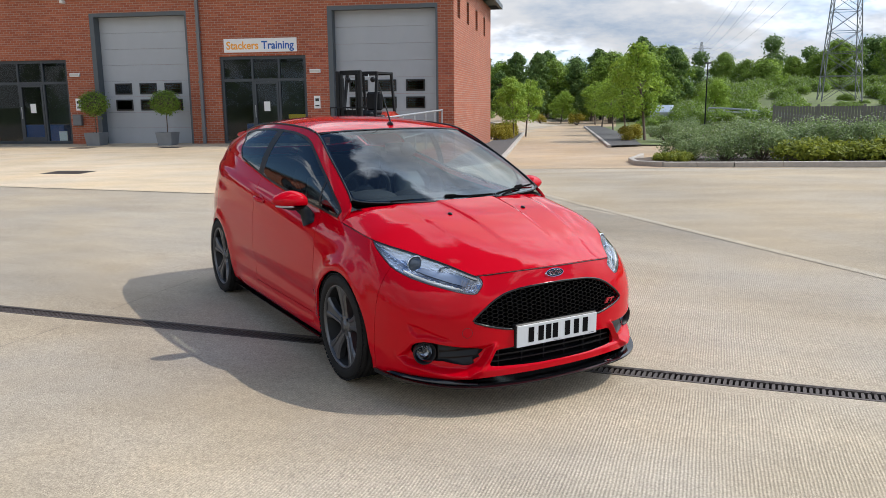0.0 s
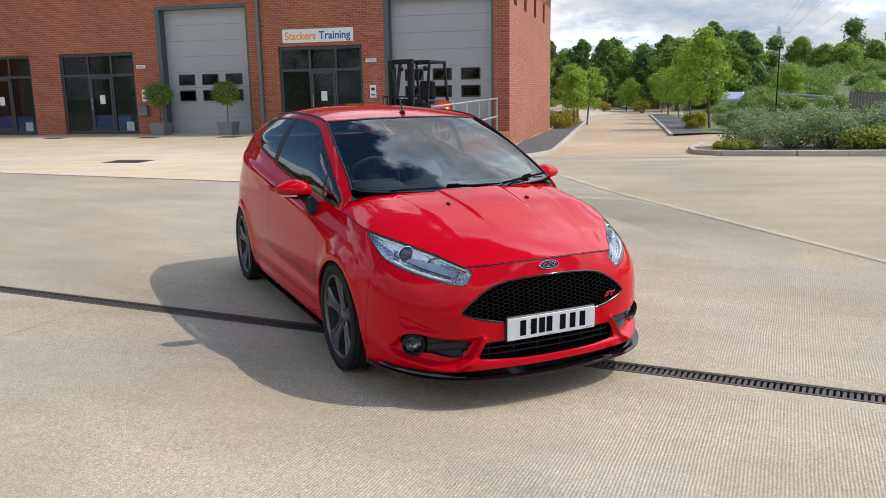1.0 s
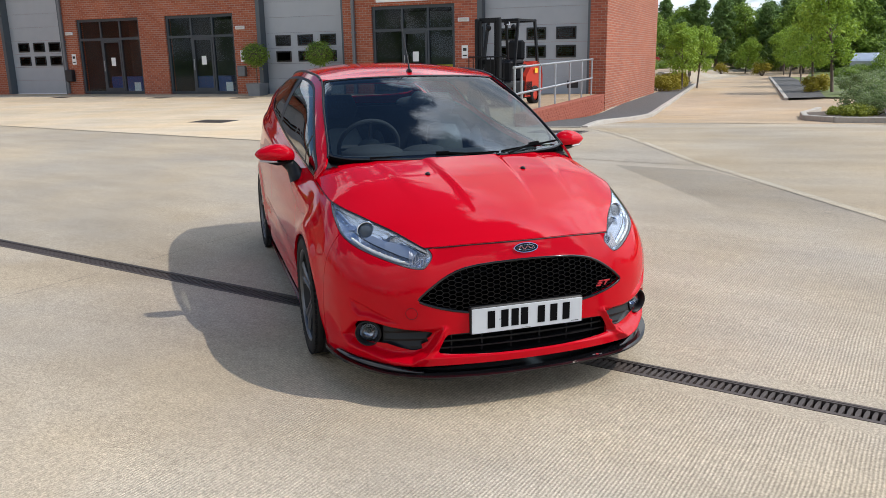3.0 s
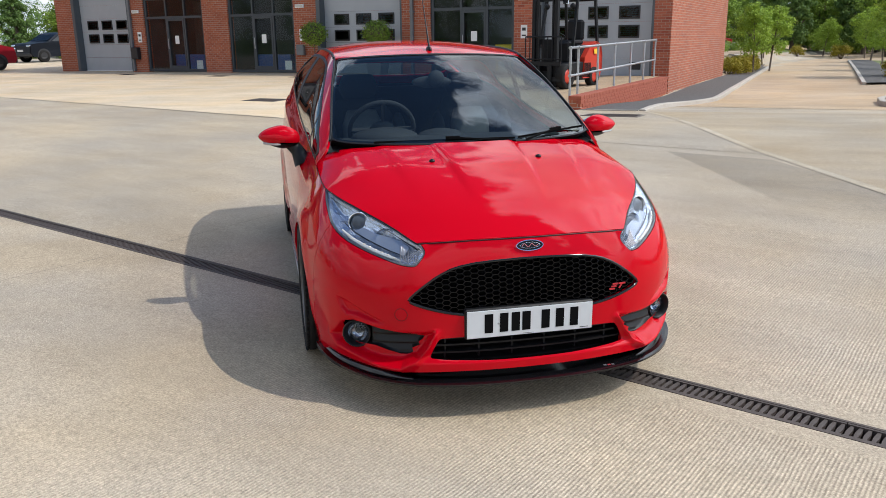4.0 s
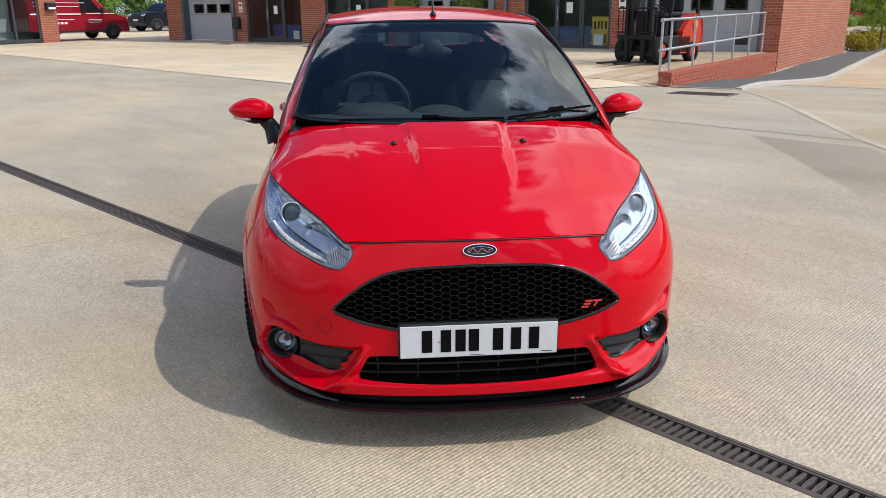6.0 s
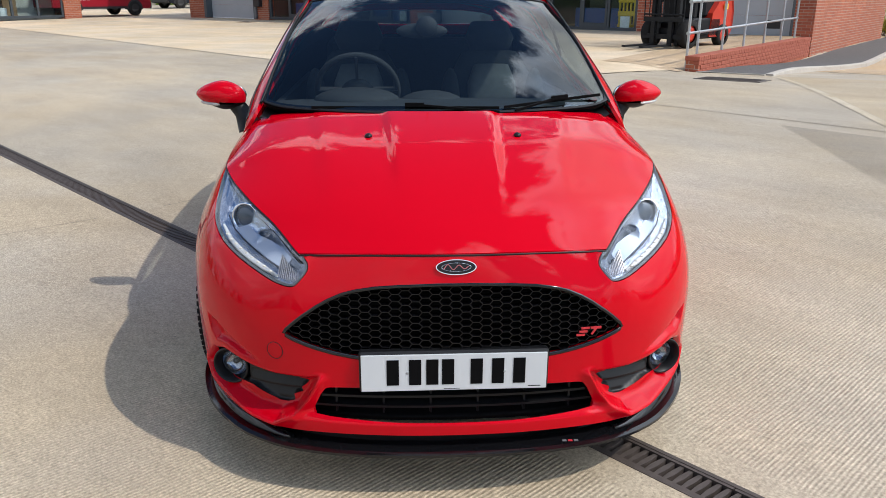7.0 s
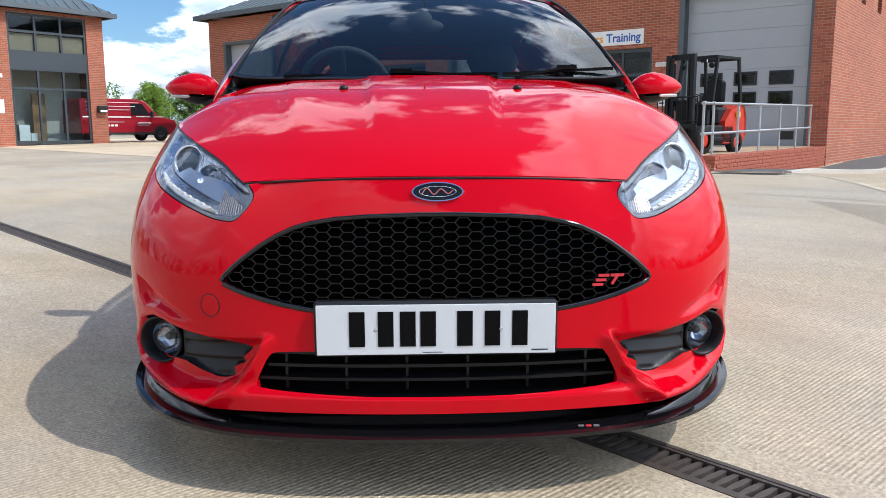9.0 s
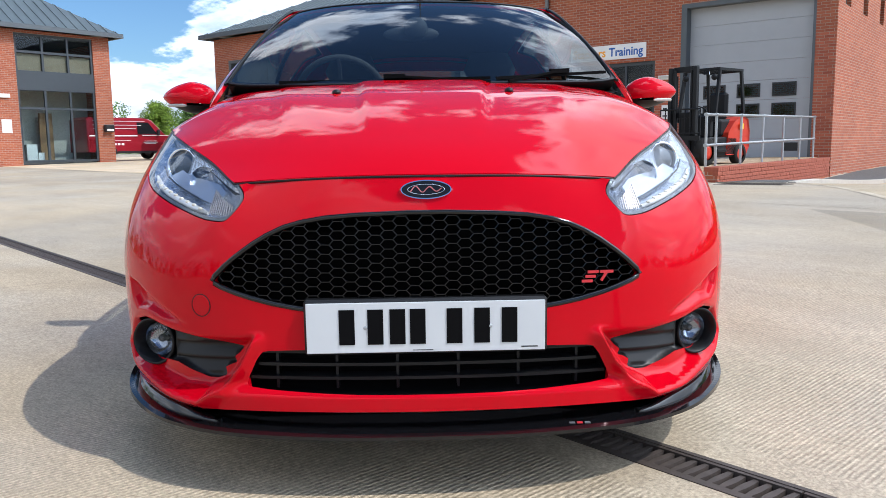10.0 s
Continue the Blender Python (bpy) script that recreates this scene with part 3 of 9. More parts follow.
for d0, d1 in ((-1.15, -0.21), (0.22, 1.30)):
    strip("saw_cut", [yard_xy(3.33, d0), yard_xy(3.325, (d0 + d1) / 2), yard_xy(3.33, d1)], 0.0025, M["joint"], 0.004, "thin dark saw cut across the concrete", "saw cut")


def build_drain():
    """A cast channel with short grate units, each with its bars."""
    drain = empty("drain_channel", YARD @ pose(0, 0, -0.02), "rusty cast iron slot drain set in the concrete", "drain")
    for side in (-1, 1):
        part("edge_rail", boxm(-14, 24, side * DRAIN_HALF - 0.008, side * DRAIN_HALF + 0.008, -0.10, 0.003), M["iron"], drain)
    bm = bmesh.new()
    for i in range(16):
        # each bar swells towards its middle, so that the slots narrow there
        x = i * 0.03125 + 0.0156
        a, b = [], []
        for t in np.linspace(-1, 1, 7):
            w, c = 0.0062 + 0.0036 * math.cos(t * 1.45) ** 2, x + 0.004 * t
            for lst, z in ((a, -0.003), (b, -0.020)):
                lst.append((bm.verts.new((c - w, 0.050 * t, z)), bm.verts.new((c + w, 0.050 * t, z))))
        for k in range(6):
            bm.faces.new((a[k][0], a[k][1], a[k + 1][1], a[k + 1][0]))
            bm.faces.new((a[k][0], a[k + 1][0], b[k + 1][0], b[k][0]))
            bm.faces.new((a[k][1], b[k][1], b[k + 1][1], a[k + 1][1]))
    for y in (-0.054, 0.054):
        box(bm, 0.002, 0.498, y - 0.006, y + 0.006, -0.022, 0.001)
    unit = part("grate", bm, M["iron"], drain)
    unit.location.x = -14
    for k in range(1, 76):
        u = unit.copy()
        scene.collection.objects.link(u)
        u.location.x = -14 + 0.5 * k


build_drain()


def manhole(x, y, w, h, turn):
    c, e, f = on_ground(x, y, 0.006), on_ground(x + 0.3, y, 0.006), on_ground(x, y + 0.3, 0.006)
    tilt = Vector((0, 0, 1)).rotation_difference((e - c).cross(f - c).normalized()).to_matrix().to_4x4()
    m = empty("manhole_cover", Matrix.Translation(c) @ tilt @ pose(0, 0, 0, 0, 0, turn), "dark rectangular iron access cover flush with the concrete", "manhole cover", "covers")
    part("frame", boxm(-w / 2 - 0.03, w / 2 + 0.03, -h / 2 - 0.03, h / 2 + 0.03, -0.03, 0.002), M["joint"], m)
    part("lid", boxm(-w / 2, w / 2, -h / 2, h / 2, -0.02, 0.004), M["iron"], m)
    for i in range(5):
        part("rib", boxm(-w / 2 + 0.03, w / 2 - 0.03, -h / 2 + (i + 0.3) * h / 5, -h / 2 + (i + 0.6) * h / 5, 0.004, 0.008), M["iron"], m)
    return m


manhole(-8.06, 16.93, 0.9, 0.6, -10)
manhole(-0.19, 15.16, 0.95, 0.55, -10)
for x, y in ((-14.9, 25.6), (-11.4, 25.0), (-8.5, 24.6), (-19.6, 26.6)):
    manhole(x, y, 0.7, 0.45, -10)


# ---- main building ----
def wall_mesh(name, x0, x1, z0, z1, openings, thick, mat, parent=None, y0=0.0):
    """An upright wall along x with thickness, pierced by openings (x0, x1, z0, z1)."""
    X = sorted({x0, x1, *[v for o in openings for v in o[:2]]})
    Z = sorted({z0, z1, *[min(max(v, z0), z1) for o in openings for v in o[2:]]})

    def solid(i, j):
        if not (0 <= i < len(X) - 1 and 0 <= j < len(Z) - 1):
            return False
        cx, cz = (X[i] + X[i + 1]) / 2, (Z[j] + Z[j + 1]) / 2
        return not any(o[0] < cx < o[1] and o[2] < cz < o[3] for o in openings)
    verts, faces = [], []

    def quad(*p):
        faces.append(tuple(range(len(verts), len(verts) + 4)))
        verts.extend(p)
    a, b = y0, y0 + thick
    for i in range(len(X) - 1):
        for j in range(len(Z) - 1):
            if not solid(i, j):
                continue
            l, r, u, v = X[i], X[i + 1], Z[j], Z[j + 1]
            quad((l, a, u), (r, a, u), (r, a, v), (l, a, v))
            quad((r, b, u), (l, b, u), (l, b, v), (r, b, v))
            if not solid(i - 1, j): quad((l, b, u), (l, a, u), (l, a, v), (l, b, v))
            if not solid(i + 1, j): quad((r, a, u), (r, b, u), (r, b, v), (r, a, v))
            if not solid(i, j - 1): quad((l, b, u), (r, b, u), (r, a, u), (l, a, u))
            if not solid(i, j + 1): quad((l, a, v), (r, a, v), (r, b, v), (l, b, v))
    return mesh_object(name, verts, faces, mat, parent)


BASE, EAVE = 0.28, 5.6
LEFT_END, RIGHT_END, DEPTH = -25.4, 0.4, 10.6
DOORS = ((-3.5, -0.15), (-11.72, -8.45), (-24.25, -21.15))
DOOR_TOP = 4.46
GLAZED = ((-7.33, -4.40), (-15.90, -12.85), (-20.25, -17.15))
GLAZED_TOP = 3.09


def place(ob):
    ob.matrix_world = FRONT
    return ob


def build_shell():
    holes = [(a, b, BASE - 0.2, DOOR_TOP) for a, b in DOORS] + [(a, b, BASE - 0.2, GLAZED_TOP) for a, b in GLAZED]
    w = place(wall_mesh("wall_south", LEFT_END, RIGHT_END, BASE - 0.6, EAVE - 0.05, holes, 0.32, M["brick"]))
    tagged(w, "red brick front wall of a two storey industrial unit", "wall", kind="structure")
    side = [(d, d + 0.62, 4.2, 4.95) for d in (0.8, 2.95, 5.35, 7.9)]
    w = wall_mesh("wall_east", 0.32, DEPTH, BASE - 1.2, EAVE - 0.05, side, 0.32, M["brick"])
    w.matrix_world = FRONT @ pose(RIGHT_END, 0, 0, 0, 0, 90)
    tagged(w, "sunlit red brick side wall with narrow high windows", "wall", kind="structure")
    for d0, d1, z0, z1 in side:
        win = empty("window_slot", FRONT @ pose(RIGHT_END - 0.14, d0, z0), "narrow dark framed window in red brick", "window", "slot windows", "structure")
        part("window_frame", box(box(box(boxm(-0.03, 0.03, 0, 0.05, 0, z1 - z0), -0.03, 0.03, 0.57, 0.62, 0, z1 - z0), -0.03, 0.03, 0.05, 0.57, 0, 0.05), -0.03, 0.03, 0.05, 0.57, z1 - z0 - 0.05, z1 - z0), M["anthracite"], win)
        part("pane", boxm(-0.006, 0.006, 0.05, 0.57, 0.05, z1 - z0 - 0.05), M["pane"], win)
    w = wall_mesh("wall_west", 0.32, DEPTH, BASE - 0.6, EAVE - 0.05, [], 0.32, M["brick"])
    w.matrix_world = FRONT @ pose(LEFT_END + 0.32, 0, 0, 0, 0, 90)
    tagged(w, "red brick end wall", "wall", kind="structure")
    w = place(wall_mesh("wall_north", LEFT_END + 0.32, RIGHT_END - 0.32, BASE - 0.6, EAVE - 0.05, [], 0.32, M["brick"], y0=DEPTH - 0.32))
    tagged(w, "red brick back wall", "wall", kind="structure")
    f = place(part("floor", boxm(LEFT_END + 0.33, RIGHT_END - 0.33, 0.33, DEPTH - 0.33, BASE - 0.3, BASE + 0.01), M["inside"]))
    tagged(f, "dim concrete floor inside the units", "floor", kind="structure")
    f = place(part("ceiling", boxm(LEFT_END + 0.33, RIGHT_END - 0.33, 0.33, DEPTH - 0.33, 5.2, 5.3), M["inside"]))
    tagged(f, "dim ceiling inside the units", "ceiling", kind="structure")
    for i, s in enumerate((-8.1, -16.6, -20.75)):
        f = place(part("wall_inner", boxm(s - 0.08, s + 0.08, 0.33, DEPTH - 0.33, BASE + 0.02, 5.19), M["inside"]))
        tagged(f, "plain inner wall between two units", "wall", kind="structure")


build_shell()


def hip_roof(name, x0, x1, y0, y1, z, rise, over, m, label):
    """A hipped metal roof with standing seams and a gutter."""
    roof = empty(name, m, label, "roof", kind="structure")
    x0, x1, y0, y1 = x0 - over, x1 + over, y0 - over, y1 + over
    h = (y1 - y0) / 2
    k = rise / h
    bm = bmesh.new()
    b = [bm.verts.new(p) for p in ((x0, y0, z), (x1, y0, z), (x1, y1, z), (x0, y1, z), (x0 + h, y0 + h, z + rise), (x1 - h, y0 + h, z + rise))]
    for f in ((0, 1, 5, 4), (1, 2, 5), (2, 3, 4, 5), (3, 0, 4), (3, 2, 1, 0)):
        bm.faces.new([b[i] for i in f])
    part("roof_sheet", bm, M["roof"], roof)
    bm = bmesh.new()
    x = x0 + 0.25
    while x < x1:
        t = min(x - x0, x1 - x, h)
        bar(bm, (x, y0, z + 0.015), (x, y0 + t, z + t * k + 0.015), 0.025, 0.04)
        x += 0.45
    part("seam", bm, M["roof"], roof)
    bm = bmesh.new()
    y = y0 + 0.25
    while y < y1:
        t = min(y - y0, y1 - y)
        bar(bm, (x1, y, z + 0.015), (x1 - t, y, z + t * k + 0.015), 0.04, 0.025)
        bar(bm, (x0, y, z + 0.015), (x0 + t, y, z + t * k + 0.015), 0.04, 0.025)
        y += 0.45
    part("seam", bm, M["roof"], roof)
    bm = bmesh.new()
    for e in ((x0 - 0.06, x1 + 0.06, y0 - 0.06, y0 + 0.06), (x0 - 0.06, x1 + 0.06, y1 - 0.06, y1 + 0.06), (x0 - 0.06, x0 + 0.06, y0 + 0.06, y1 - 0.06), (x1 - 0.06, x1 + 0.06, y0 + 0.06, y1 - 0.06)):
        box(bm, *e, z - 0.16, z + 0.03)
    part("gutter", bm, M["flashing"], roof)
    return roof


hip_roof("roof_main", LEFT_END, RIGHT_END, 0, DEPTH, EAVE + 0.12, 2.6, 0.42, FRONT, "grey standing seam hipped metal roof")


def sectional_door(s0, s1, label, windows=True):
    """A tall grey sectional door with ribbed panels and two rows of small black framed windows."""
    w, h = s1 - s0, DOOR_TOP - BASE
    d = empty("sectional_door", FRONT @ pose(s0, 0.30, BASE), label, "roller door", "sectional doors", "structure")
    n = 8
    bm = bmesh.new()
    holes = []
    pitch = (w - 0.55) / 3
    for row in range(2):
        for c in range(3):
            x = 0.28 + pitch * (c + 0.5)
            z = 1.10 + row * 0.54
            holes.append((x - 0.31, x + 0.31, z, z + 0.37))
    for i in range(n):
        z0, z1 = h * i / n, h * (i + 1) / n - 0.006
        hs = [o for o in holes if z0 < (o[2] + o[3]) / 2 < z1]
        me = wall_mesh("door_panel", 0.02, w - 0.02, z0, z1, [(a, b, max(c, z0 + 0.02), min(e, z1 - 0.02)) for a, b, c, e in hs], 0.05, M["panel_grey"], d)
    for a, b, c, e in holes:
        i = int((c + e) / 2 / (h / n))
        c, e = max(c, h * i / n + 0.02), min(e, h * (i + 1) / n - 0.026)
        win = empty("window", pose((a + b) / 2, -0.012, c))
        win.parent = d
        hw, hh = (b - a) / 2, e - c
        part("frame", box(box(box(boxm(-hw, hw, -0.012, 0.012, 0, 0.045), -hw, hw, -0.012, 0.012, hh - 0.045, hh), -hw, -hw + 0.045, -0.012, 0.012, 0.045, hh - 0.045), hw - 0.045, hw, -0.012, 0.012, 0.045, hh - 0.045), M["black"], win)
        part("pane", boxm(-hw + 0.045, hw - 0.045, 0.004, 0.012, 0.045, hh - 0.045), M["pane"], win)
    part("bottom_seal", boxm(0.02, w - 0.02, -0.01, 0.05, -0.03, 0.0), M["white"], d)
    part("jamb", boxm(-0.14, 0.018, -0.305, 0.02, -0.03, h + 0.10), M["flashing"], d, "grey steel jamb")
    part("jamb", boxm(w - 0.018, w + 0.05, -0.305, 0.02, -0.03, h + 0.10), M["flashing"], d)
    part("head_trim", boxm(0.018, w - 0.018, -0.305, 0.02, h - 0.02, h + 0.10), M["flashing"], d)
    return d


for a, b in DOORS:
    sectional_door(a, b, "tall grey sectional door with small black framed windows")


def storefront(s0, s1, door_side):
    """An anthracite glazed entrance: three bays, a transom, one of them a door."""
    w, h = s1 - s0, GLAZED_TOP - BASE
    g = empty("glazed_entrance", FRONT @ pose(s0, 0.10, BASE), "dark anthracite framed glazed entrance with a door", "shop front", "glazed entrances", "structure")
    xs = [0.0, w * 0.37, w * 0.68, w]
    zt = 2.05
    for i, x in enumerate(xs):
        wd = 0.035 if 0 < i < 3 else 0.05
        c = min(max(x, wd), w - wd)
        part("mullion", boxm(c - wd, c + wd, -0.04, 0.06, 0, h, 0.004), M["anthracite"], g)
    for z, t in ((0.045, 0.045), (zt, 0.045), (h - 0.05, 0.05)):
        bm = bmesh.new()
        for a, b in zip(xs, xs[1:]):
            box(bm, a + 0.036, b - 0.036, -0.035, 0.055, z - t, z + t)
        part("transom", bm, M["anthracite"], g)
    for i, (a, b) in enumerate(zip(xs, xs[1:])):
        for z0, z1 in ((0.09, zt - 0.045), (zt + 0.045, h - 0.10)):
            part("pane", boxm(a + 0.04, b - 0.04, 0.0, 0.012, z0, z1), M["pane"], g)
    a, b = xs[1] + 0.04, xs[2] - 0.04
    door = part("door_frame", box(box(box(boxm(a, a + 0.07, -0.05, -0.005, 0.09, zt - 0.05), b - 0.07, b, -0.05, -0.005, 0.09, zt - 0.05), a + 0.07, b - 0.07, -0.05, -0.005, 0.09, 0.22), a + 0.07, b - 0.07, -0.05, -0.005, zt - 0.13, zt - 0.05), M["anthracite"], g)
    part("door_handle", rod(bmesh.new(), (a + 0.035, -0.09, 0.85), (a + 0.035, -0.09, 1.25), 0.014), M["galv"], g)
    part("letter_notice", boxm((a + b) / 2 - 0.12, (a + b) / 2 + 0.09, -0.004, -0.001, 1.05, 1.36), M["white"], g, "white paper notice on the glass")
    part("floor_notice", boxm(w * 0.80, w * 0.90, 0.05, 0.06, 0.10, 0.42), M["white"], g, "white notice leaning inside the glass")
    part("inner_screen", boxm(0.05, w - 0.05, 2.6, 2.66, 0.02, 2.75), M["inside"], g, "grey inner partition")
    part("bench", boxm(0.3, w * 0.62, 1.1, 1.55, 0.02, 0.62, 0.02), M["bench_blue"], g, "blue bench inside the entrance")
    if door_side:
        for z in (0.10, 0.42, 0.80):
            part("barrier_rail", boxm(w * 0.72, w - 0.14, 0.35, 0.40, z, z + (0.14 if z > 0.4 else 0.08), 0.01), M["barrier"], g, "yellow plastic safety barrier")
        for k in range(6):
            x = w * 0.73 + k * (w * 0.27 - 0.20) / 5
            part("barrier_bar", boxm(x, x + 0.05, 0.355, 0.395, 0.18, 0.80), M["barrier"], g)
    return g


M["bench_blue"] = material("blue_bench", (0.03, 0.10, 0.32), 0.5, var=0.1)
M["barrier"] = material("yellow_plastic", (0.75, 0.50, 0.04), 0.5, var=0.08)
for i, (a, b) in enumerate(GLAZED):
    storefront(a, b, i == 0)


def downpipe(s, z1=5.4):
    d = empty("downpipe", FRONT @ pose(s, -0.07, BASE - 0.02), "square grey downpipe fixed to the brick wall", "downpipe", "downpipes")
    part("pipe", boxm(-0.05, 0.05, -0.05, 0.05, 0.02, z1 - BASE, 0.01), M["pipe"], d)
    for z in (0.5, 2.0, 3.6):
        part("bracket", boxm(-0.075, 0.075, -0.055, 0.07, z, z + 0.05), M["pipe"], d)


downpipe(-7.98)
downpipe(-20.95)


def wall_box(name, s, z, w, h, d, mat, label, category, group=""):
    """A small fitting on the front wall, with a raised face."""
    e = empty(name, FRONT @ pose(s, -d, z), label, category, group)
    part("body", boxm(-w / 2, w / 2, 0, d, -h / 2, h / 2, min(w, h, d) * 0.12), mat, e)
    return e


for s in (-4.08, -12.53, -20.62):
    e = wall_box("wall_lamp", s, 2.58, 0.36, 0.12, 0.08, M["white"], "small white bulkhead lamp on the brick wall", "wall lamp", "bulkhead lamps")
    part("lens", boxm(-0.15, 0.15, -0.006, 0.001, -0.035, 0.035), M["stone"], e)
for s in (-4.06, -12.51, -20.55):
    e = wall_box("unit_notice", s, 1.60, 0.21, 0.40, 0.015, M["white"], "white unit notice plate on the brick wall", "sign", "unit notices")
    part("number_bar", boxm(-0.06, 0.06, -0.003, 0.001, 0.03, 0.12), M["black"], e)
    part("text_bar", boxm(-0.07, 0.07, -0.003, 0.001, -0.13, -0.09), M["black"], e)
wall_box("letter_box", -12.55, 1.08, 0.32, 0.36, 0.14, M["pipe"], "grey metal letter box on the brick wall", "letter box", "letter boxes")
wall_box("letter_box", -20.75, 0.98, 0.34, 0.46, 0.22, M["black"], "black letter box on the brick wall", "letter box", "letter boxes")


def sign_board():
    e = empty("shop_sign", FRONT @ pose(-5.905, -0.03, 3.42), "white board sign with orange and blue lettering", "sign")
    part("board", boxm(-1.235, 1.235, 0, 0.03, -0.215, 0.215, 0.004), M["white"], e)
    for word, x, col in (("Stackers", -1.15, (0.85, 0.36, 0.03)), ("Training", 0.055, (0.01, 0.10, 0.38))):
        c = bpy.data.curves.new("lettering", "FONT")
        c.body, c.size, c.extrude, c.offset = word, 0.345, 0.002, 0.0075
        t = new("lettering", c)
        me = bpy.data.meshes.new_from_object(t)
        bpy.data.objects.remove(t)
        xs = [v.co.x for v in me.vertices]
        k = 1.09 / (max(xs) - min(xs))
        me.transform(Matrix.Diagonal((k, 1.0, 1, 1)))
        me.transform(pose(x, -0.003, -0.115, 90))
        me.materials.append(material("lettering_" + word.lower(), col, 0.5, var=0.05))
        o = new("lettering", me)
        o.parent = e


sign_board()


# ---- the red hatchback: master surfaces (x across, y rearwards from the nose, z up) ----
AXLE_F, AXLE_R, TYRE_R = 0.872, 3.361, 0.300
ST = np.arange(21.0)
MAX_X = (0, .15, .30, .42, .52, .61, .687, .75, .793, .822, .842, .853, .848, .846, .848, .850, .846, .80, .70, .43, 0)
MAX_Y = (0, .003, .015, .037, .075, .13, .205, .29, .385, .50, .66, .872, 1.2, 1.7, 2.3, 2.9, 3.361, 3.68, 3.87, 3.945, 3.965)
MAX_Z = (.42, .42, .42, .42, .42, .42, .43, .44, .45, .46, .47, .48, .48, .49, .50, .52, .54, .54, .54, .54, .54)
TOP_X = (0, .14, .28, .385, .432, .505, .585, .645, .69, .72, .737, .743, .744, .752, .757, .752, .72, .66, .55, .33, 0)
TOP_Y = (.048, .055, .076, .101, .113, .235, .35, .45, .54, .62, .70, .872, 1.09, 1.7, 2.3, 2.9, 3.36, 3.66, 3.80, 3.87, 3.90)
TOP_Z = (.70, .699, .695, .688, .685, .724, .760, .784, .800, .813, .824, .845, .868, .930, 1.0, 1.11, 1.16, 1.16, 1.12, 1.10, 1.10)
LOW_X = (0, .15, .30, .42, .51, .60, .675, .735, .775, .80, .81, .815, .815, .818, .82, .825, .83, .80, .70, .43, 0)
LOW_Y = (-.045, -.04, -.02, .01, .05, .115, .20, .295, .395, .505, .66, .872, 1.2, 1.7, 2.3, 2.9, 3.361, 3.66, 3.84, 3.91, 3.93)
LOW_Z = (.194, .194, .192, .188, .180, .168, .16, .155, .15, .15, .16, .16, .17, .175, .18, .19, .21, .23, .25, .26, .26)
CURVE = (2.0, 2.0, 2.0, 2.1, 2.2, 2.3, 2.3, 2.3, 2.3, 2.3, 2.3, 2.3, 2.4, 2.6, 2.8, 2.8, 2.6, 2.4, 2.2, 2.0, 2.0)


RIDGE = ((.405, .350), (.445, .284), (.494, .234), (.569, .197), (.703, .198), (.847, .214), (1.036, .234), (1.10, .27))
POCKET = RIDGE + ((1.04, .31), (.985, .350), (.89, .368), (.827, .366), (.705, .354), (.594, .347))
DENT = ((1.02, .455), (.93, .445), (.83, .420), (.717, .392), (.627, .362), (.752, .366), (.86, .380), (.944, .376), (.99, .40))


def inside_depth(q, z, poly):
    """How deep (q, z) lies inside a polygon; negative outside."""
    best, odd = np.full(q.shape, 9.0), np.zeros(q.shape, bool)
    for (ax, az), (bx, bz) in zip(poly, poly[1:] + poly[:1]):
        dx, dz = bx - ax, bz - az
        t = np.clip(((q - ax) * dx + (z - az) * dz) / (dx * dx + dz * dz), 0, 1)
        best = np.minimum(best, np.hypot(q - ax - t * dx, z - az - t * dz))
        hit = (az > z) != (bz > z)
        odd ^= hit & (q < ax + (z - az) * dx / (dz if dz else 1e-9))
    return np.where(odd, best, -best)


def ramp01(t):
    t = np.clip(t, 0, 1)
    return t * t * (3 - 2 * t)


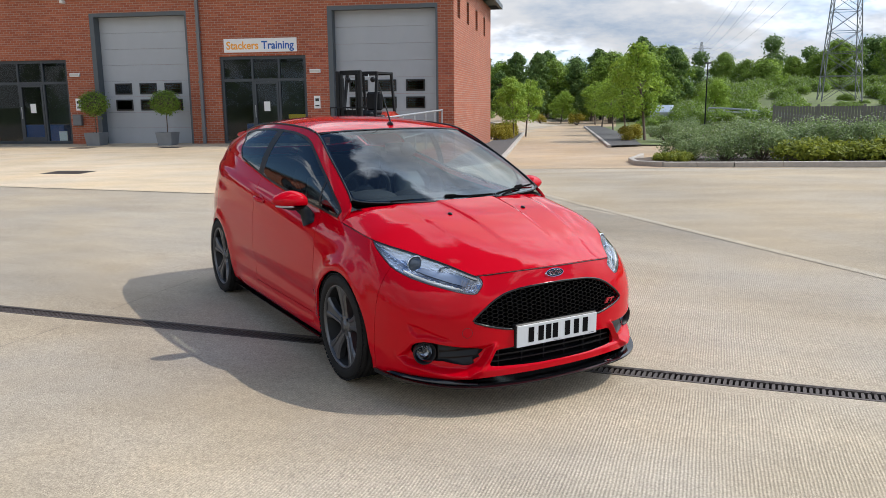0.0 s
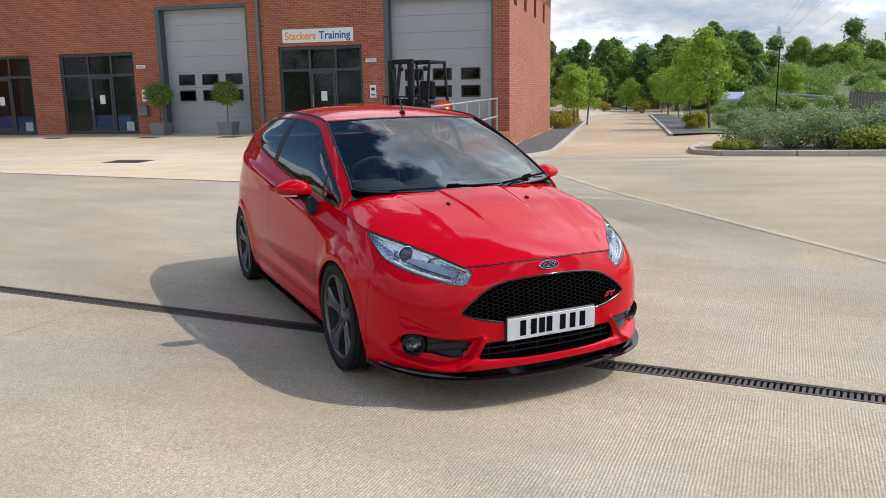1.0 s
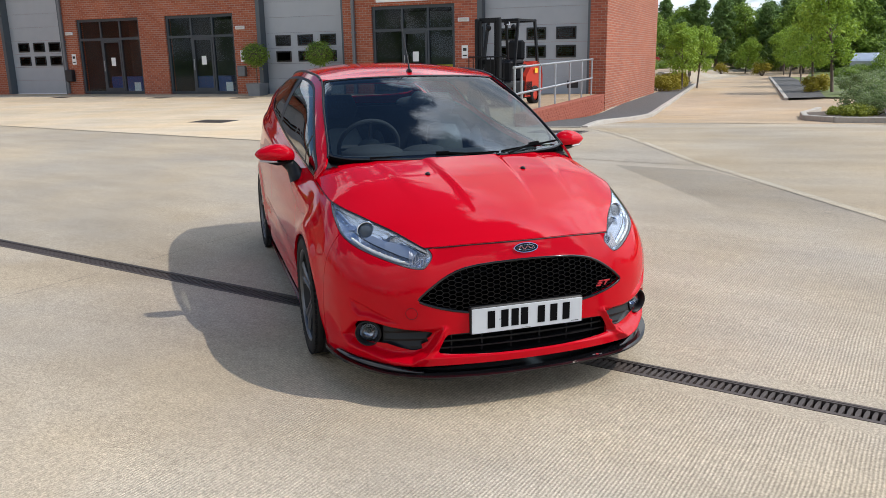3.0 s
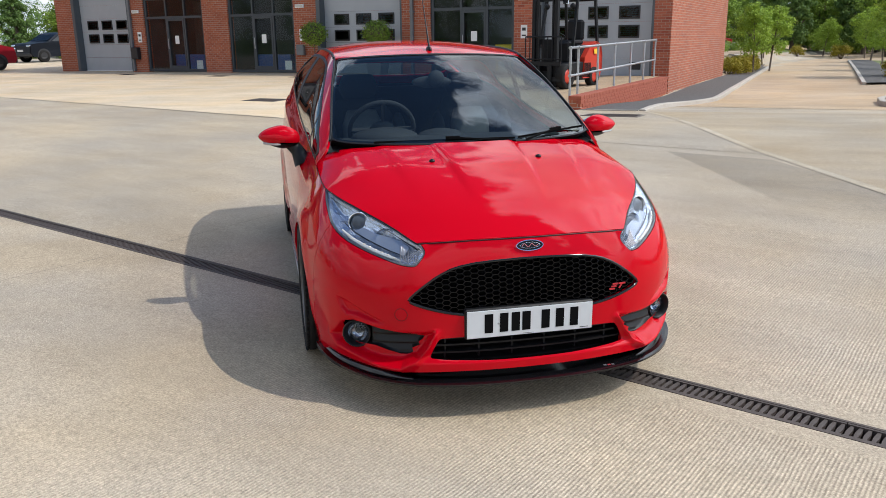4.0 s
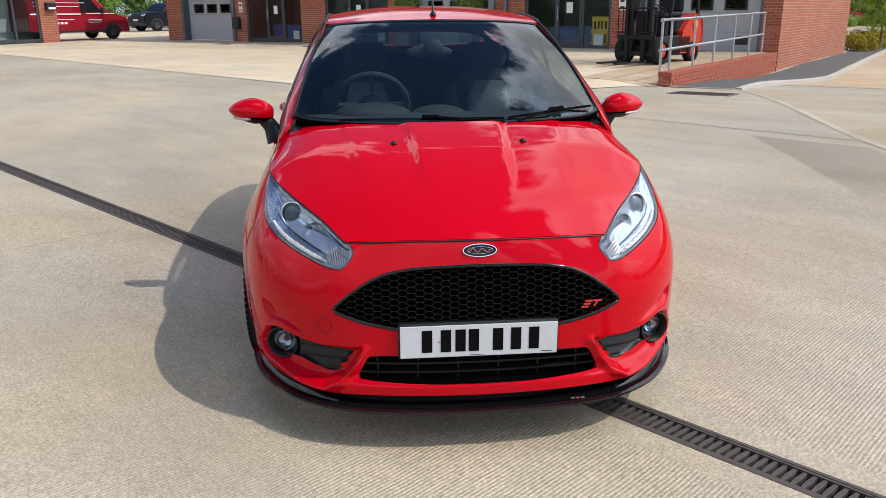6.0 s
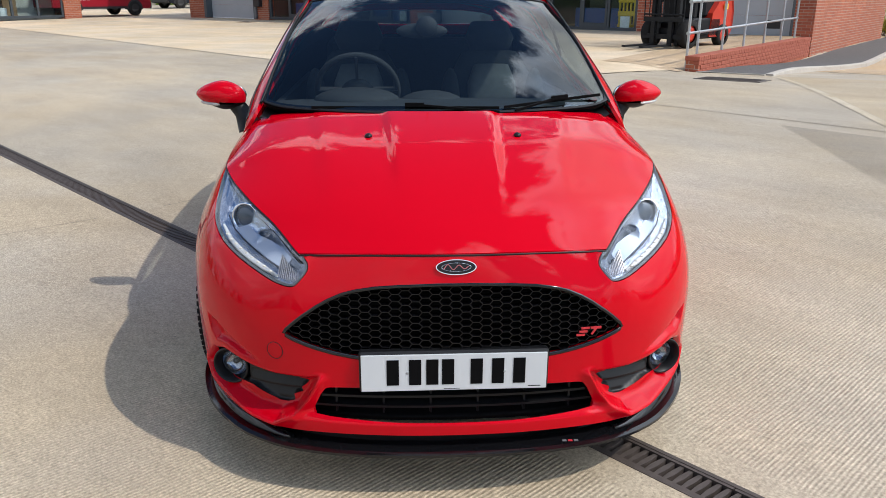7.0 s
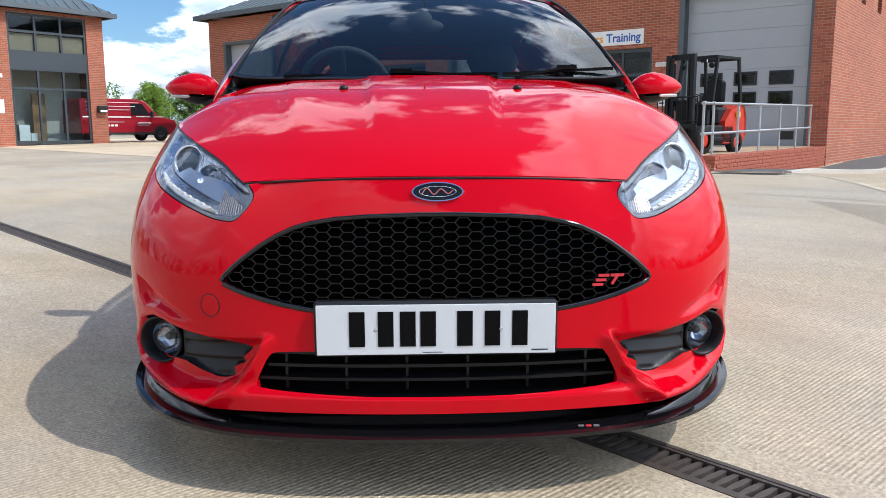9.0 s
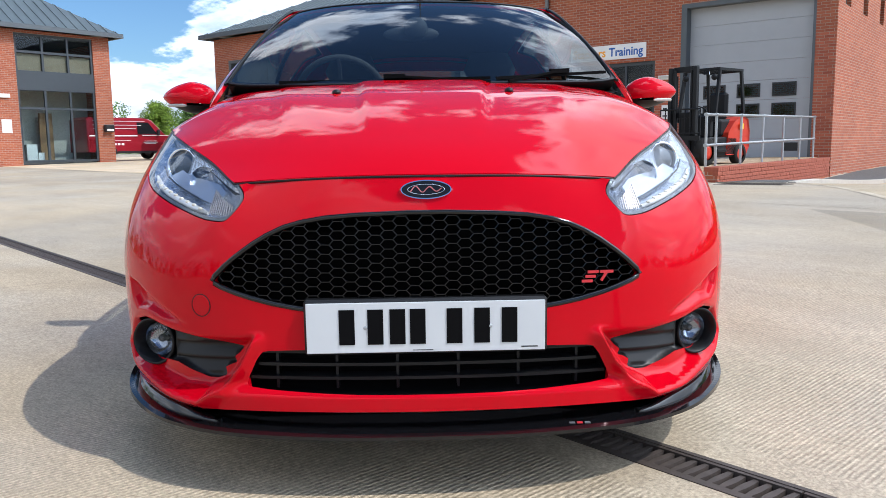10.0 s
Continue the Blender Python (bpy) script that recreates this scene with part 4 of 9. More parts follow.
def shell_grid(rows=124):
    """The lower body as a net, from the tail round the right side, the nose and the left side."""
    u = np.concatenate([np.linspace(0, 9, 271), np.linspace(9, 20, 111)[1:]])
    lo, mx, tp = [np.stack([spline(ST, c, u) for c in cs], 1) for cs in ((LOW_X, LOW_Y, LOW_Z), (MAX_X, MAX_Y, MAX_Z), (TOP_X, TOP_Y, TOP_Z))]
    p = spline(ST, CURVE, u)
    out = []
    n_low = rows * 2 // 5
    for j in range(rows + 1):
        if j <= n_low:
            s = j / n_low
            q = lo + (mx - lo) * s
            e = math.sin(s * math.pi / 2) ** 0.9
            shelf = smooth01((s - 0.13) / 0.14) * 0.92 + 0.08 * s
            k = np.clip((8.0 - u) / 2.5, 0, 1)
            q[:, :2] = lo[:, :2] + (mx[:, :2] - lo[:, :2]) * (e * (1 - k) + shelf * k)[:, None]
        else:
            s = (j - n_low) / (rows - n_low)
            q = mx + (tp - mx) * s
            q[:, :2] = mx[:, :2] + (tp[:, :2] - mx[:, :2]) * (s ** p)[:, None]
        out.append(q)
    half = np.stack(out)                       # rows x stations
    y, z = half[..., 1], half[..., 2]
    side = np.clip((y - 0.35) / 0.3, 0, 1) * np.clip((3.8 - y) / 0.2, 0, 1)
    for ax, zc in ((AXLE_F, 0.31), (AXLE_R, 0.31)):     # flared arches
        r = np.hypot(y - ax, (z - zc))
        half[..., 0] += side * 0.016 * np.exp(-((r - 0.335) / 0.05) ** 2) * np.clip((z - 0.2) / 0.1, 0, 1)
    line = 0.775 + 0.115 * (y - 1.2)                    # shoulder crease
    body = np.clip((y - 1.0) / 0.5, 0, 1) * np.clip((3.9 - y) / 0.3, 0, 1)
    d = z - line
    half[..., 0] += body * (0.012 * np.exp(-(np.minimum(d, 0) / 0.07) ** 2) * np.exp(-(np.maximum(d, 0) / 0.03) ** 2))
    door = np.clip((y - 1.15) / 0.15, 0, 1) * np.clip((2.95 - y) / 0.2, 0, 1)
    half[..., 0] -= door * 0.020 * np.exp(-((z - 0.37 - 0.03 * (y - 1.2)) / 0.055) ** 2)
    half[..., 0] += door * 0.016 * np.exp(-((z - 0.215) / 0.04) ** 2)
    # the upright fins of the bumper between intake and fog lamp, and the chin under them
    q = half[..., 0] + y
    tx, ty = np.gradient(mx[:, 0]), np.gradient(mx[:, 1])
    k = np.hypot(tx, ty)
    nx, ny = (ty / k)[None, :], (-tx / k)[None, :]
    front = (y < 0.45) * ramp01((0.45 - y) / 0.08)
    pocket = inside_depth(q, z, POCKET)
    ridge = np.full(q.shape, 9.0)
    for (ax, az), (bx, bz) in zip(RIDGE, RIDGE[1:]):
        t = np.clip(((q - ax) * (bx - ax) + (z - az) * (bz - az)) / ((bx - ax) ** 2 + (bz - az) ** 2), 0, 1)
        ridge = np.minimum(ridge, np.hypot(q - ax - t * (bx - ax), z - az - t * (bz - az)))
    height = np.interp(q, (0.38, 0.41, 0.46, 0.56, 0.72, 1.05), (0.010, 0.020, 0.027, 0.022, 0.014, 0.006))
    crest = np.where(pocket > 0, np.clip(1 - ridge / 0.010, 0, 1), np.clip(1 - ridge / 0.040, 0, 1) ** 1.5)
    out = (height * crest * ramp01((0.365 - z) / 0.03)
           - 0.034 * ramp01(pocket / 0.030) - 0.019 * ramp01(inside_depth(q, z, DENT) / 0.020)
           - 0.030 * ramp01((0.196 - z) / 0.045) * ramp01((q - 0.47) / 0.10)) * front
    half[..., 0] += nx * out
    half[..., 1] += ny * out
    left = half.copy()
    right = half[:, ::-1].copy()
    right[..., 0] *= -1
    return np.concatenate([right[:, :-1], left], 1)


def net_faces(g):
    r, c = g.shape[:2]
    i = np.arange(r * c).reshape(r, c)
    return np.stack([i[:-1, :-1], i[:-1, 1:], i[1:, 1:], i[1:, :-1]], -1).reshape(-1, 4)


BON_CY = (.048, .12, .24, .40, .56, .72, .868)
BON_CZ = (.700, .743, .797, .850, .891, .925, .952)


def bonnet_grid(nt=70, na=120):
    t = np.linspace(0, 1, nt + 1)
    k = np.linspace(0, 1, 7)
    cy, cz = spline(k, BON_CY, t), spline(k, BON_CZ, t)
    u = 4 + 8.0 * t
    ex, ey, ez = [spline(ST, c, u) for c in (TOP_X, TOP_Y, TOP_Z)]
    a = np.linspace(-1, 1, 2 * na + 1)
    A = np.abs(a)[None, :]
    p = (2.4 + 7.0 * t ** 2.5)[:, None]
    x = a[None, :] * ex[:, None]
    y = cy[:, None] + (ey - cy)[:, None] * A ** 2
    z = cz[:, None] + (ez - cz)[:, None] * A ** p
    fade = np.clip((y - 0.22) / 0.35, 0, 1)
    xc = 0.135 + 0.075 * np.clip(y, 0, 1.1)
    z += fade * 0.011 / (1 + np.exp((np.abs(x) - xc) / 0.0065))
    xo = 0.33 + 0.14 * np.clip(y, 0, 1.1)
    z += fade * 0.007 / (1 + np.exp((np.abs(x) - xo) / 0.010))
    return np.stack([x, y, z], -1)


WS_BASE = ((0, .884, .958), (.25, .902, .959), (.46, .952, .962), (.595, 1.008, .968), (.664, 1.066, .981))
WS_TOP = ((0, 1.744, 1.366), (.25, 1.760, 1.362), (.42, 1.800, 1.354), (.51, 1.840, 1.345), (.546, 1.868, 1.337))


def screen_grid(nt=24, na=40):
    k = np.linspace(0, 1, 5)
    a = np.linspace(0, 1, na + 1)
    b, c = [np.stack([spline(k, [q[i] for q in w], a) for i in range(3)], 1) for w in (WS_BASE, WS_TOP)]
    out = []
    for t in np.linspace(0, 1, nt + 1):
        q = b + (c - b) * t
        q[:, 2] += 0.022 * 4 * t * (1 - t)
        q[:, 1] -= 0.012 * 4 * t * (1 - t)
        q[:, 0] += 0.012 * 4 * t * (1 - t) * a
        out.append(q)
    half = np.stack(out)
    m = half[:, ::-1].copy()
    m[..., 0] *= -1
    return np.concatenate([m[:, :-1], half], 1)


RAIL_X = (.704, .674, .644, .604, .562, .560, .566, .566, .553, .53, .50)
RAIL_Y = (1.030, 1.074, 1.28, 1.58, 1.866, 2.2, 2.55, 2.9, 3.2, 3.45, 3.66)
RAIL_Z = (.922, .982, 1.098, 1.238, 1.345, 1.380, 1.391, 1.381, 1.355, 1.325, 1.290)
BELT_Y = (1.045, 1.10, 1.27, 1.55, 1.85, 2.15, 2.5, 2.85, 3.15, 3.4, 3.62)
RAIL_K = np.linspace(0, 10, 11)


def top_at_y(y):
    """The belt line at a place along the side."""
    yy, order = np.array(TOP_Y[10:18]), None
    return np.stack([spline(yy, TOP_X[10:18], y), y, spline(yy, TOP_Z[10:18], y)], -1)


def side_grid(nk=120, nt=26):
    """From the belt line up to the roof's rail, right hand side positive."""
    k = np.linspace(0, 10, nk + 1)
    rail = np.stack([spline(RAIL_K, c, k) for c in (RAIL_X, RAIL_Y, RAIL_Z)], 1)
    belt = top_at_y(spline(RAIL_K, BELT_Y, k))
    out = []
    for t in np.linspace(0, 1, nt + 1):
        q = belt + (rail - belt) * t
        q[:, 0] += 0.035 * 4 * t * (1 - t) * np.clip((k - 0.3) / 1.5, 0, 1)
        out.append(q)
    return np.stack(out)


ROOF_CY = (1.744, 2.0, 2.3, 2.7, 3.1, 3.45, 3.70)
ROOF_CZ = (1.366, 1.405, 1.430, 1.440, 1.428, 1.395, 1.355)


def roof_grid(nt=60, na=24):
    t = np.linspace(0, 1, nt + 1)
    cy, cz = spline(np.linspace(0, 1, 7), ROOF_CY, t), spline(np.linspace(0, 1, 7), ROOF_CZ, t)
    k = 4 + 6 * t
    ex, ey, ez = [spline(RAIL_K, c, k) for c in (RAIL_X, RAIL_Y, RAIL_Z)]
    a = np.linspace(-1, 1, 2 * na + 1)[None, :]
    x = a * ex[:, None]
    w = np.abs(a) ** 2.2
    y = cy[:, None] + (ey - cy)[:, None] * w
    z = cz[:, None] + (ez - cz)[:, None] * np.abs(a) ** 2.6
    return np.stack([x, y, z], -1)


def tail_grid(nt=24, na=40):
    """From the roof's end down to the tail of the lower body."""
    a = np.linspace(-1, 1, 2 * na + 1)
    r = roof_grid(60, na)[-1]
    u = 17.0 + 3.0 * (1 - np.abs(a))
    b = np.stack([np.sign(a) * spline(ST, TOP_X, u), spline(ST, TOP_Y, u), spline(ST, TOP_Z, u)], 1)
    return np.stack([r + (b - r) * t for t in np.linspace(0, 1, nt + 1)])


# ---- cutting the master surfaces into panels ----
def poly_field(p, poly):
    """Signed distance of the points p to a closed polygon, positive inside."""
    q = np.asarray(poly, float)
    best = np.full(len(p), 1e9)
    odd = np.zeros(len(p), bool)
    for a, b in zip(q, np.roll(q, -1, 0)):
        e = b - a
        w = p - a
        t = np.clip((w @ e) / max(e @ e, 1e-12), 0, 1)
        best = np.minimum(best, np.hypot(*(w - t[:, None] * e).T))
        c = (a[1] > p[:, 1]) != (b[1] > p[:, 1])
        if abs(e[1]) > 1e-12:
            odd ^= c & (p[:, 0] < a[0] + (p[:, 1] - a[1]) * e[0] / e[1])
    return np.where(odd, best, -best)


def rounded(poly, n=2):
    q = np.asarray(poly, float)
    for _ in range(n):
        r = np.roll(q, -1, 0)
        q = np.stack([q * 0.78 + r * 0.22, q * 0.22 + r * 0.78], 1).reshape(-1, 2)
    return q


def clip(V, F, d):
    """What is left of a mesh where d is positive, cut clean along d = 0."""
    V = list(map(tuple, V))
    d = list(map(float, d))
    cut, out = {}, []
    for f in F:
        s = [d[i] > 0 for i in f]
        if all(s):
            out.append(tuple(f))
        elif any(s):
            g = []
            for k, i in enumerate(f):
                j = f[(k + 1) % len(f)]
                if d[i] > 0:
                    g.append(i)
                if (d[i] > 0) != (d[j] > 0):
                    key = (min(i, j), max(i, j))
                    if key not in cut:
                        t = d[i] / (d[i] - d[j])
                        cut[key] = len(V)
                        V.append(tuple(V[i][c] + (V[j][c] - V[i][c]) * t for c in range(3)))
                        d.append(0.0)
                    g.append(cut[key])
            if len(g) > 2:
                out.append(tuple(g))
    used = sorted({i for f in out for i in f})
    back = {i: k for k, i in enumerate(used)}
    return np.array([V[i] for i in used]).reshape(-1, 3), [tuple(back[i] for i in f) for f in out]


def normals_of(V, F):
    N = np.zeros_like(V)
    for f in F:
        a, b, c = V[f[0]], V[f[1]], V[f[2]]
        n = np.cross(b - a, c - a)
        if len(f) > 3:
            n = n + np.cross(c - a, V[f[3]] - a)
        for i in f:
            N[i] += n
    return N / np.maximum(np.linalg.norm(N, axis=1), 1e-9)[:, None]


def borders(F):
    seen = {}
    for f in F:
        for a, b in zip(f, f[1:] + f[:1]):
            seen[(a, b)] = 1
    return [e for e in seen if (e[1], e[0]) not in seen]


def panel(name, V, F, mat, parent, depth=0.012, label="", smooth=True, lift=0.0):
    """A sheet with its edges folded inwards, so that the gaps between panels have depth."""
    F = [tuple(int(i) for i in f) for f in F]
    N = normals_of(V, F)
    if lift:
        V = V + N * lift
    verts, faces = [tuple(v) for v in V], list(F)
    if depth:
        B = borders(F)
        m = {}
        for a, b in B:
            for i in (a, b):
                if i not in m:
                    m[i] = len(verts)
                    verts.append(tuple(V[i]))
                    verts.append(tuple(V[i] - N[i] * depth))
        for a, b in B:
            faces.append((m[b], m[a], m[a] + 1, m[b] + 1))
    return mesh_object(name, verts, faces, mat, parent, smooth, label)


def outward(g, flip=False):
    V = g.reshape(-1, 3)
    F = [tuple(f) for f in net_faces(g)]
    return V, [f[::-1] for f in F] if flip else F


# ---- car paint and trim ----
def paint_material():
    m = bpy.data.materials.new("red_car_paint")
    m.use_nodes = True
    nt = m.node_tree
    N, L = nt.nodes.new, nt.links.new
    b = nt.nodes["Principled BSDF"]
    b.inputs["Base Color"].default_value = (0.50, 0.0004, 0.008, 1)
    b.inputs["Roughness"].default_value = 0.5
    b.inputs["Specular IOR Level"].default_value = 0.0
    b.inputs["Coat Weight"].default_value, b.inputs["Coat Roughness"].default_value, b.inputs["Coat IOR"].default_value = 1.0, 0.010, 1.28
    tc, n, bp = N("ShaderNodeTexCoord"), N("ShaderNodeTexNoise"), N("ShaderNodeBump")
    n.inputs["Scale"].default_value, n.inputs["Detail"].default_value = 260.0, 2.0
    L(tc.outputs["Object"], n.inputs["Vector"])
    bp.inputs["Distance"].default_value = 0.000018      # orange peel of the clear coat
    L(n.outputs["Fac"], bp.inputs["Height"]); L(bp.outputs[0], b.inputs["Coat Normal"])
    d, r = N("ShaderNodeTexNoise"), N("ShaderNodeMapRange")
    d.inputs["Scale"].default_value, d.inputs["Detail"].default_value = 3.0, 6.0
    L(tc.outputs["Object"], d.inputs["Vector"])
    r.inputs["To Min"].default_value, r.inputs["To Max"].default_value = 0.002, 0.009
    L(d.outputs["Fac"], r.inputs["Value"]); L(r.outputs[0], b.inputs["Coat Roughness"])
    return m


M.update({
    "paint": paint_material(),
    "gloss_black": material("gloss_black_plastic", (0.005, 0.005, 0.006), 0.10, var=0.1, scale=8),
    "grille_black": material("grille_black_plastic", (0.004, 0.004, 0.005), 0.22, var=0.1, scale=8, spec=0.4),
    "satin_black": material("satin_black_plastic", (0.007, 0.007, 0.008), 0.45, var=0.15, scale=30, spec=0.3),
    "rubber": material("tyre_rubber", (0.014, 0.0135, 0.013), 0.8, var=0.25, scale=25, bump=0.0006, bump_scale=200, spec=0.25),
    "rim": material("gunmetal_alloy", (0.115, 0.118, 0.125), 0.30, metal=0.7, var=0.08, scale=20),
    "rim_dark": material("dark_wheel_barrel", (0.016, 0.016, 0.017), 0.6, var=0.2, scale=20),
    "disc": material("brake_disc", (0.12, 0.118, 0.115), 0.45, metal=0.8, var=0.2, scale=30),
    "caliper": material("red_caliper", (0.5, 0.02, 0.02), 0.45),
    "chrome": material("chrome", (0.80, 0.82, 0.85), 0.06, metal=1.0, var=0.02),
    "lamp_silver": material("lamp_reflector", (0.66, 0.72, 0.82), 0.09, metal=0.78, var=0.12, scale=40, bump=0.004, bump_scale=55),
    "projector_glass": material("projector_glass", (0.05, 0.065, 0.085), 0.06, var=0.2, scale=40, coat=1.0),
    "mirror_lens": material("clear_indicator_lens", (0.42, 0.41, 0.40), 0.15, var=0.1, scale=60, coat=0.5),
    "lamp_dark": material("lamp_bezel", (0.05, 0.055, 0.06), 0.3, metal=0.3),
    "lamp_clear": glass("lamp_lens", (0.95, 0.97, 1.0), 0.98, ior=1.45),
    "screen": glass("windscreen_glass", (0.74, 0.86, 0.87), 0.88, ior=1.8),
    "tint": glass("tinted_side_glass", (0.68, 0.78, 0.76), 0.56, ior=1.75),
    "cabin": material("dark_cabin_trim", (0.021, 0.023, 0.026), 0.75, var=0.2, scale=40, bump=0.0005),
    "seat": material("black_seat_cloth", (0.026, 0.028, 0.031), 0.9, var=0.25, scale=60, bump=0.001),
    "seat_grey": material("grey_seat_leather", (0.13, 0.13, 0.135), 0.55, var=0.15, scale=40),
    "plate": material("white_plate", (0.57, 0.59, 0.61), 0.3, var=0.03),
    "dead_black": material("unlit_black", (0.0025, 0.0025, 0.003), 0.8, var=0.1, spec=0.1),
    "amber": material("amber_lens", (0.75, 0.45, 0.20), 0.2),
    "drl": material("clear_light_guide", (0.76, 0.76, 0.74), 0.16, metal=0.35, var=0.12, scale=60),
    "light_cell": material("light_cell", (0.85, 0.78, 0.64), 0.15, metal=0.3, var=0.1, scale=80),
    "lamp_rim": material("lamp_rim", (0.11, 0.12, 0.13), 0.3, metal=0.4, var=0.1),
    "fog_reflector": material("fog_reflector", (0.30, 0.32, 0.35), 0.18, metal=0.9, var=0.2, scale=60),
    "badge_mark": material("pale_red_mark", (0.42, 0.12, 0.13), 0.4),
    "lamp_shroud": material("lamp_shroud", (0.44, 0.49, 0.57), 0.22, metal=0.6, var=0.06, scale=15),
    "indicator_grey": material("indicator_fins", (0.40, 0.37, 0.36), 0.25, metal=0.4, var=0.1, scale=60),
    "red_badge": material("red_badge", (0.55, 0.03, 0.04), 0.3),
})

CAR = Matrix.Translation((0.576 + 0.03 * math.sin(radians(30.5)), 3.939 - 0.03 * math.cos(radians(30.5)), -0.012)) @ pose(0, 0, 0, 0, 0, 30.5)
car = empty("hatchback_car", CAR, "glossy red three door hatchback parked on the concrete", "car")

# outlines: q = |x| + y runs round the nose
HEADLAMP = rounded([(.494, .652), (.498, .636), (.512, .616), (.524, .605), (.545, .602), (.62, .606), (.775, .628), (.90, .648), (1.02, .668), (1.17, .703), (1.27, .748), (1.36, .79), (1.43, .85), (1.0, .95), (.62, .76), (.540, .692), (.506, .670)], 1)
GRILLE_HALF = [(0, .622), (.20, .615), (.30, .598), (.37, .566), (.44, .516), (.484, .474), (.474, .462), (.41, .440), (.32, .418), (.20, .402), (0, .396)]
GRILLE = rounded(GRILLE_HALF + [(-x, z) for x, z in GRILLE_HALF[-2:0:-1]], 1)
INTAKE_HALF = [(0, .324), (.20, .323), (.350, .319), (.373, .314), (.406, .246), (.399, .237), (.20, .231), (0, .230)]
INTAKE = rounded(INTAKE_HALF + [(-x, z) for x, z in INTAKE_HALF[-2:0:-1]], 1)
FOG = [(1.0, .30), (.985, .330), (.95, .352), (.89, .362), (.827, .361), (.705, .348), (.594, .337), (.486, .318), (.502, .303), (.520, .293), (.512, .280), (.532, .274), (.552, .266), (.547, .248), (.575, .240), (.612, .238), (.684, .247), (.762, .260), (.82, .259), (.889, .254), (.955, .264)]


def coords(V):
    x = np.abs(V[:, 0])
    return x, V[:, 1], V[:, 2], np.stack([x + V[:, 1], V[:, 2]], 1)


def arch_field(V, grow=0.0):
    """Positive outside the wheel openings."""
    y, z = V[:, 1], V[:, 2]
    out = np.full(len(V), 1e9)
    for ax in (AXLE_F, AXLE_R):
        r = np.hypot((y - ax) / 1.03, (z - 0.298)) - (0.322 + grow)
        out = np.minimum(out, np.minimum(r, np.where(z < 0.298, np.abs(y - ax) - (0.332 + grow), r)))
    return out


def front_field(V, poly, q=False):
    x, y, z, Q = coords(V)
    d = poly_field(Q if q else V[:, [0, 2]], poly)
    return np.where(y < 1.0, d, -1.0)


def build_body():
    g = shell_grid()
    V0, F0 = outward(g)
    n = normals_of(V0, F0)
    if n[np.argmin(V0[:, 1])][1] > 0:
        F0 = [f[::-1] for f in F0]

    def cut(V, F, field):
        return clip(V, F, field(V))

    V, F = cut(V0, F0, lambda v: arch_field(v))
    V, F = cut(V, F, lambda v: -front_field(v, HEADLAMP, True) - 0.0025)
    # bumper: before the seam from the lamp to the wheel opening
    seam = lambda v: v[:, 1] - (0.445 + np.clip(0.70 - v[:, 2], 0, 1) * 0.12)
    Vb, Fb = cut(V, F, lambda v: -seam(v) - 0.0015)
    for poly, q in ((GRILLE, False), (INTAKE, False), (FOG, True)):
        Vb, Fb = cut(Vb, Fb, lambda v: -front_field(v, poly, q))
    panel("front_bumper", Vb, Fb, M["paint"], car, 0.022)
    V, F = cut(V, F, lambda v: seam(v) - 0.0015)
    front_line = lambda v: v[:, 1] - (1.265 + 0.25 * np.clip(v[:, 2] - 0.62, 0, 1) + 0.10 * np.clip(0.62 - v[:, 2], 0, 1))
    rear_line = lambda v: v[:, 1] - (2.44 - 0.12 * np.clip(0.45 - v[:, 2], 0, 1))
    sill_line = lambda v: v[:, 2] - 0.285
    for side, nm in ((-1, "right"), (1, "left")):
        Vs, Fs = cut(V, F, lambda v: v[:, 0] * side)
        a = cut(Vs, Fs, lambda v: -front_line(v) - 0.002)
        panel("front_wing", *a, M["paint"], car)
        r = cut(*cut(Vs, Fs, lambda v: front_line(v) - 0.002), lambda v: -rear_line(v) - 0.002)
        door = cut(*r, lambda v: sill_line(v) - 0.002)
        door_ob = panel("door", *door, M["paint"], car)
        panel("sill", *cut(*r, lambda v: -sill_line(v) - 0.002), M["paint"], car)
        add_handle(door_ob, side, V0, F0)
        panel("rear_wing", *cut(Vs, Fs, lambda v: rear_line(v) - 0.002), M["paint"], car)
    # near-black shell added behind gaps and openings; its colour stands in for shade
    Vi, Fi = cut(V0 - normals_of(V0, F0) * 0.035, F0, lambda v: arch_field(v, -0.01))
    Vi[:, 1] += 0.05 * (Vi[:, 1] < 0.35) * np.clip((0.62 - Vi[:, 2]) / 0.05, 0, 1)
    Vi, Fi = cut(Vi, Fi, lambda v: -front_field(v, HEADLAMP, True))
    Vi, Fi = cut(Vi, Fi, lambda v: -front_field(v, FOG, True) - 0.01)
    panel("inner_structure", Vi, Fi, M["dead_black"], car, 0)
    return V0, F0


def ray_tree(V, F):
    from mathutils.bvhtree import BVHTree
    return BVHTree.FromPolygons([tuple(v) for v in V], [tuple(int(i) for i in f) for f in F])


def nose(tree, x, z):
    h = tree.ray_cast(Vector((x, -1, z)), Vector((0, 1, 0)))
    return h[0], (h[1] if h[1].y < 0 else -h[1])


def flank(tree, side, y, z):
    h = tree.ray_cast(Vector((side * 2, y, z)), Vector((-side, 0, 0)))
    return h[0], (h[1] if h[1].x * side > 0 else -h[1])


def ball(bm, c, r, seg=16):
    bmesh.ops.create_uvsphere(bm, u_segments=seg, v_segments=seg // 2 + 2, radius=1, matrix=Matrix.LocRotScale(c, None, r if hasattr(r, "__len__") else (r, r, r)))
    return bm


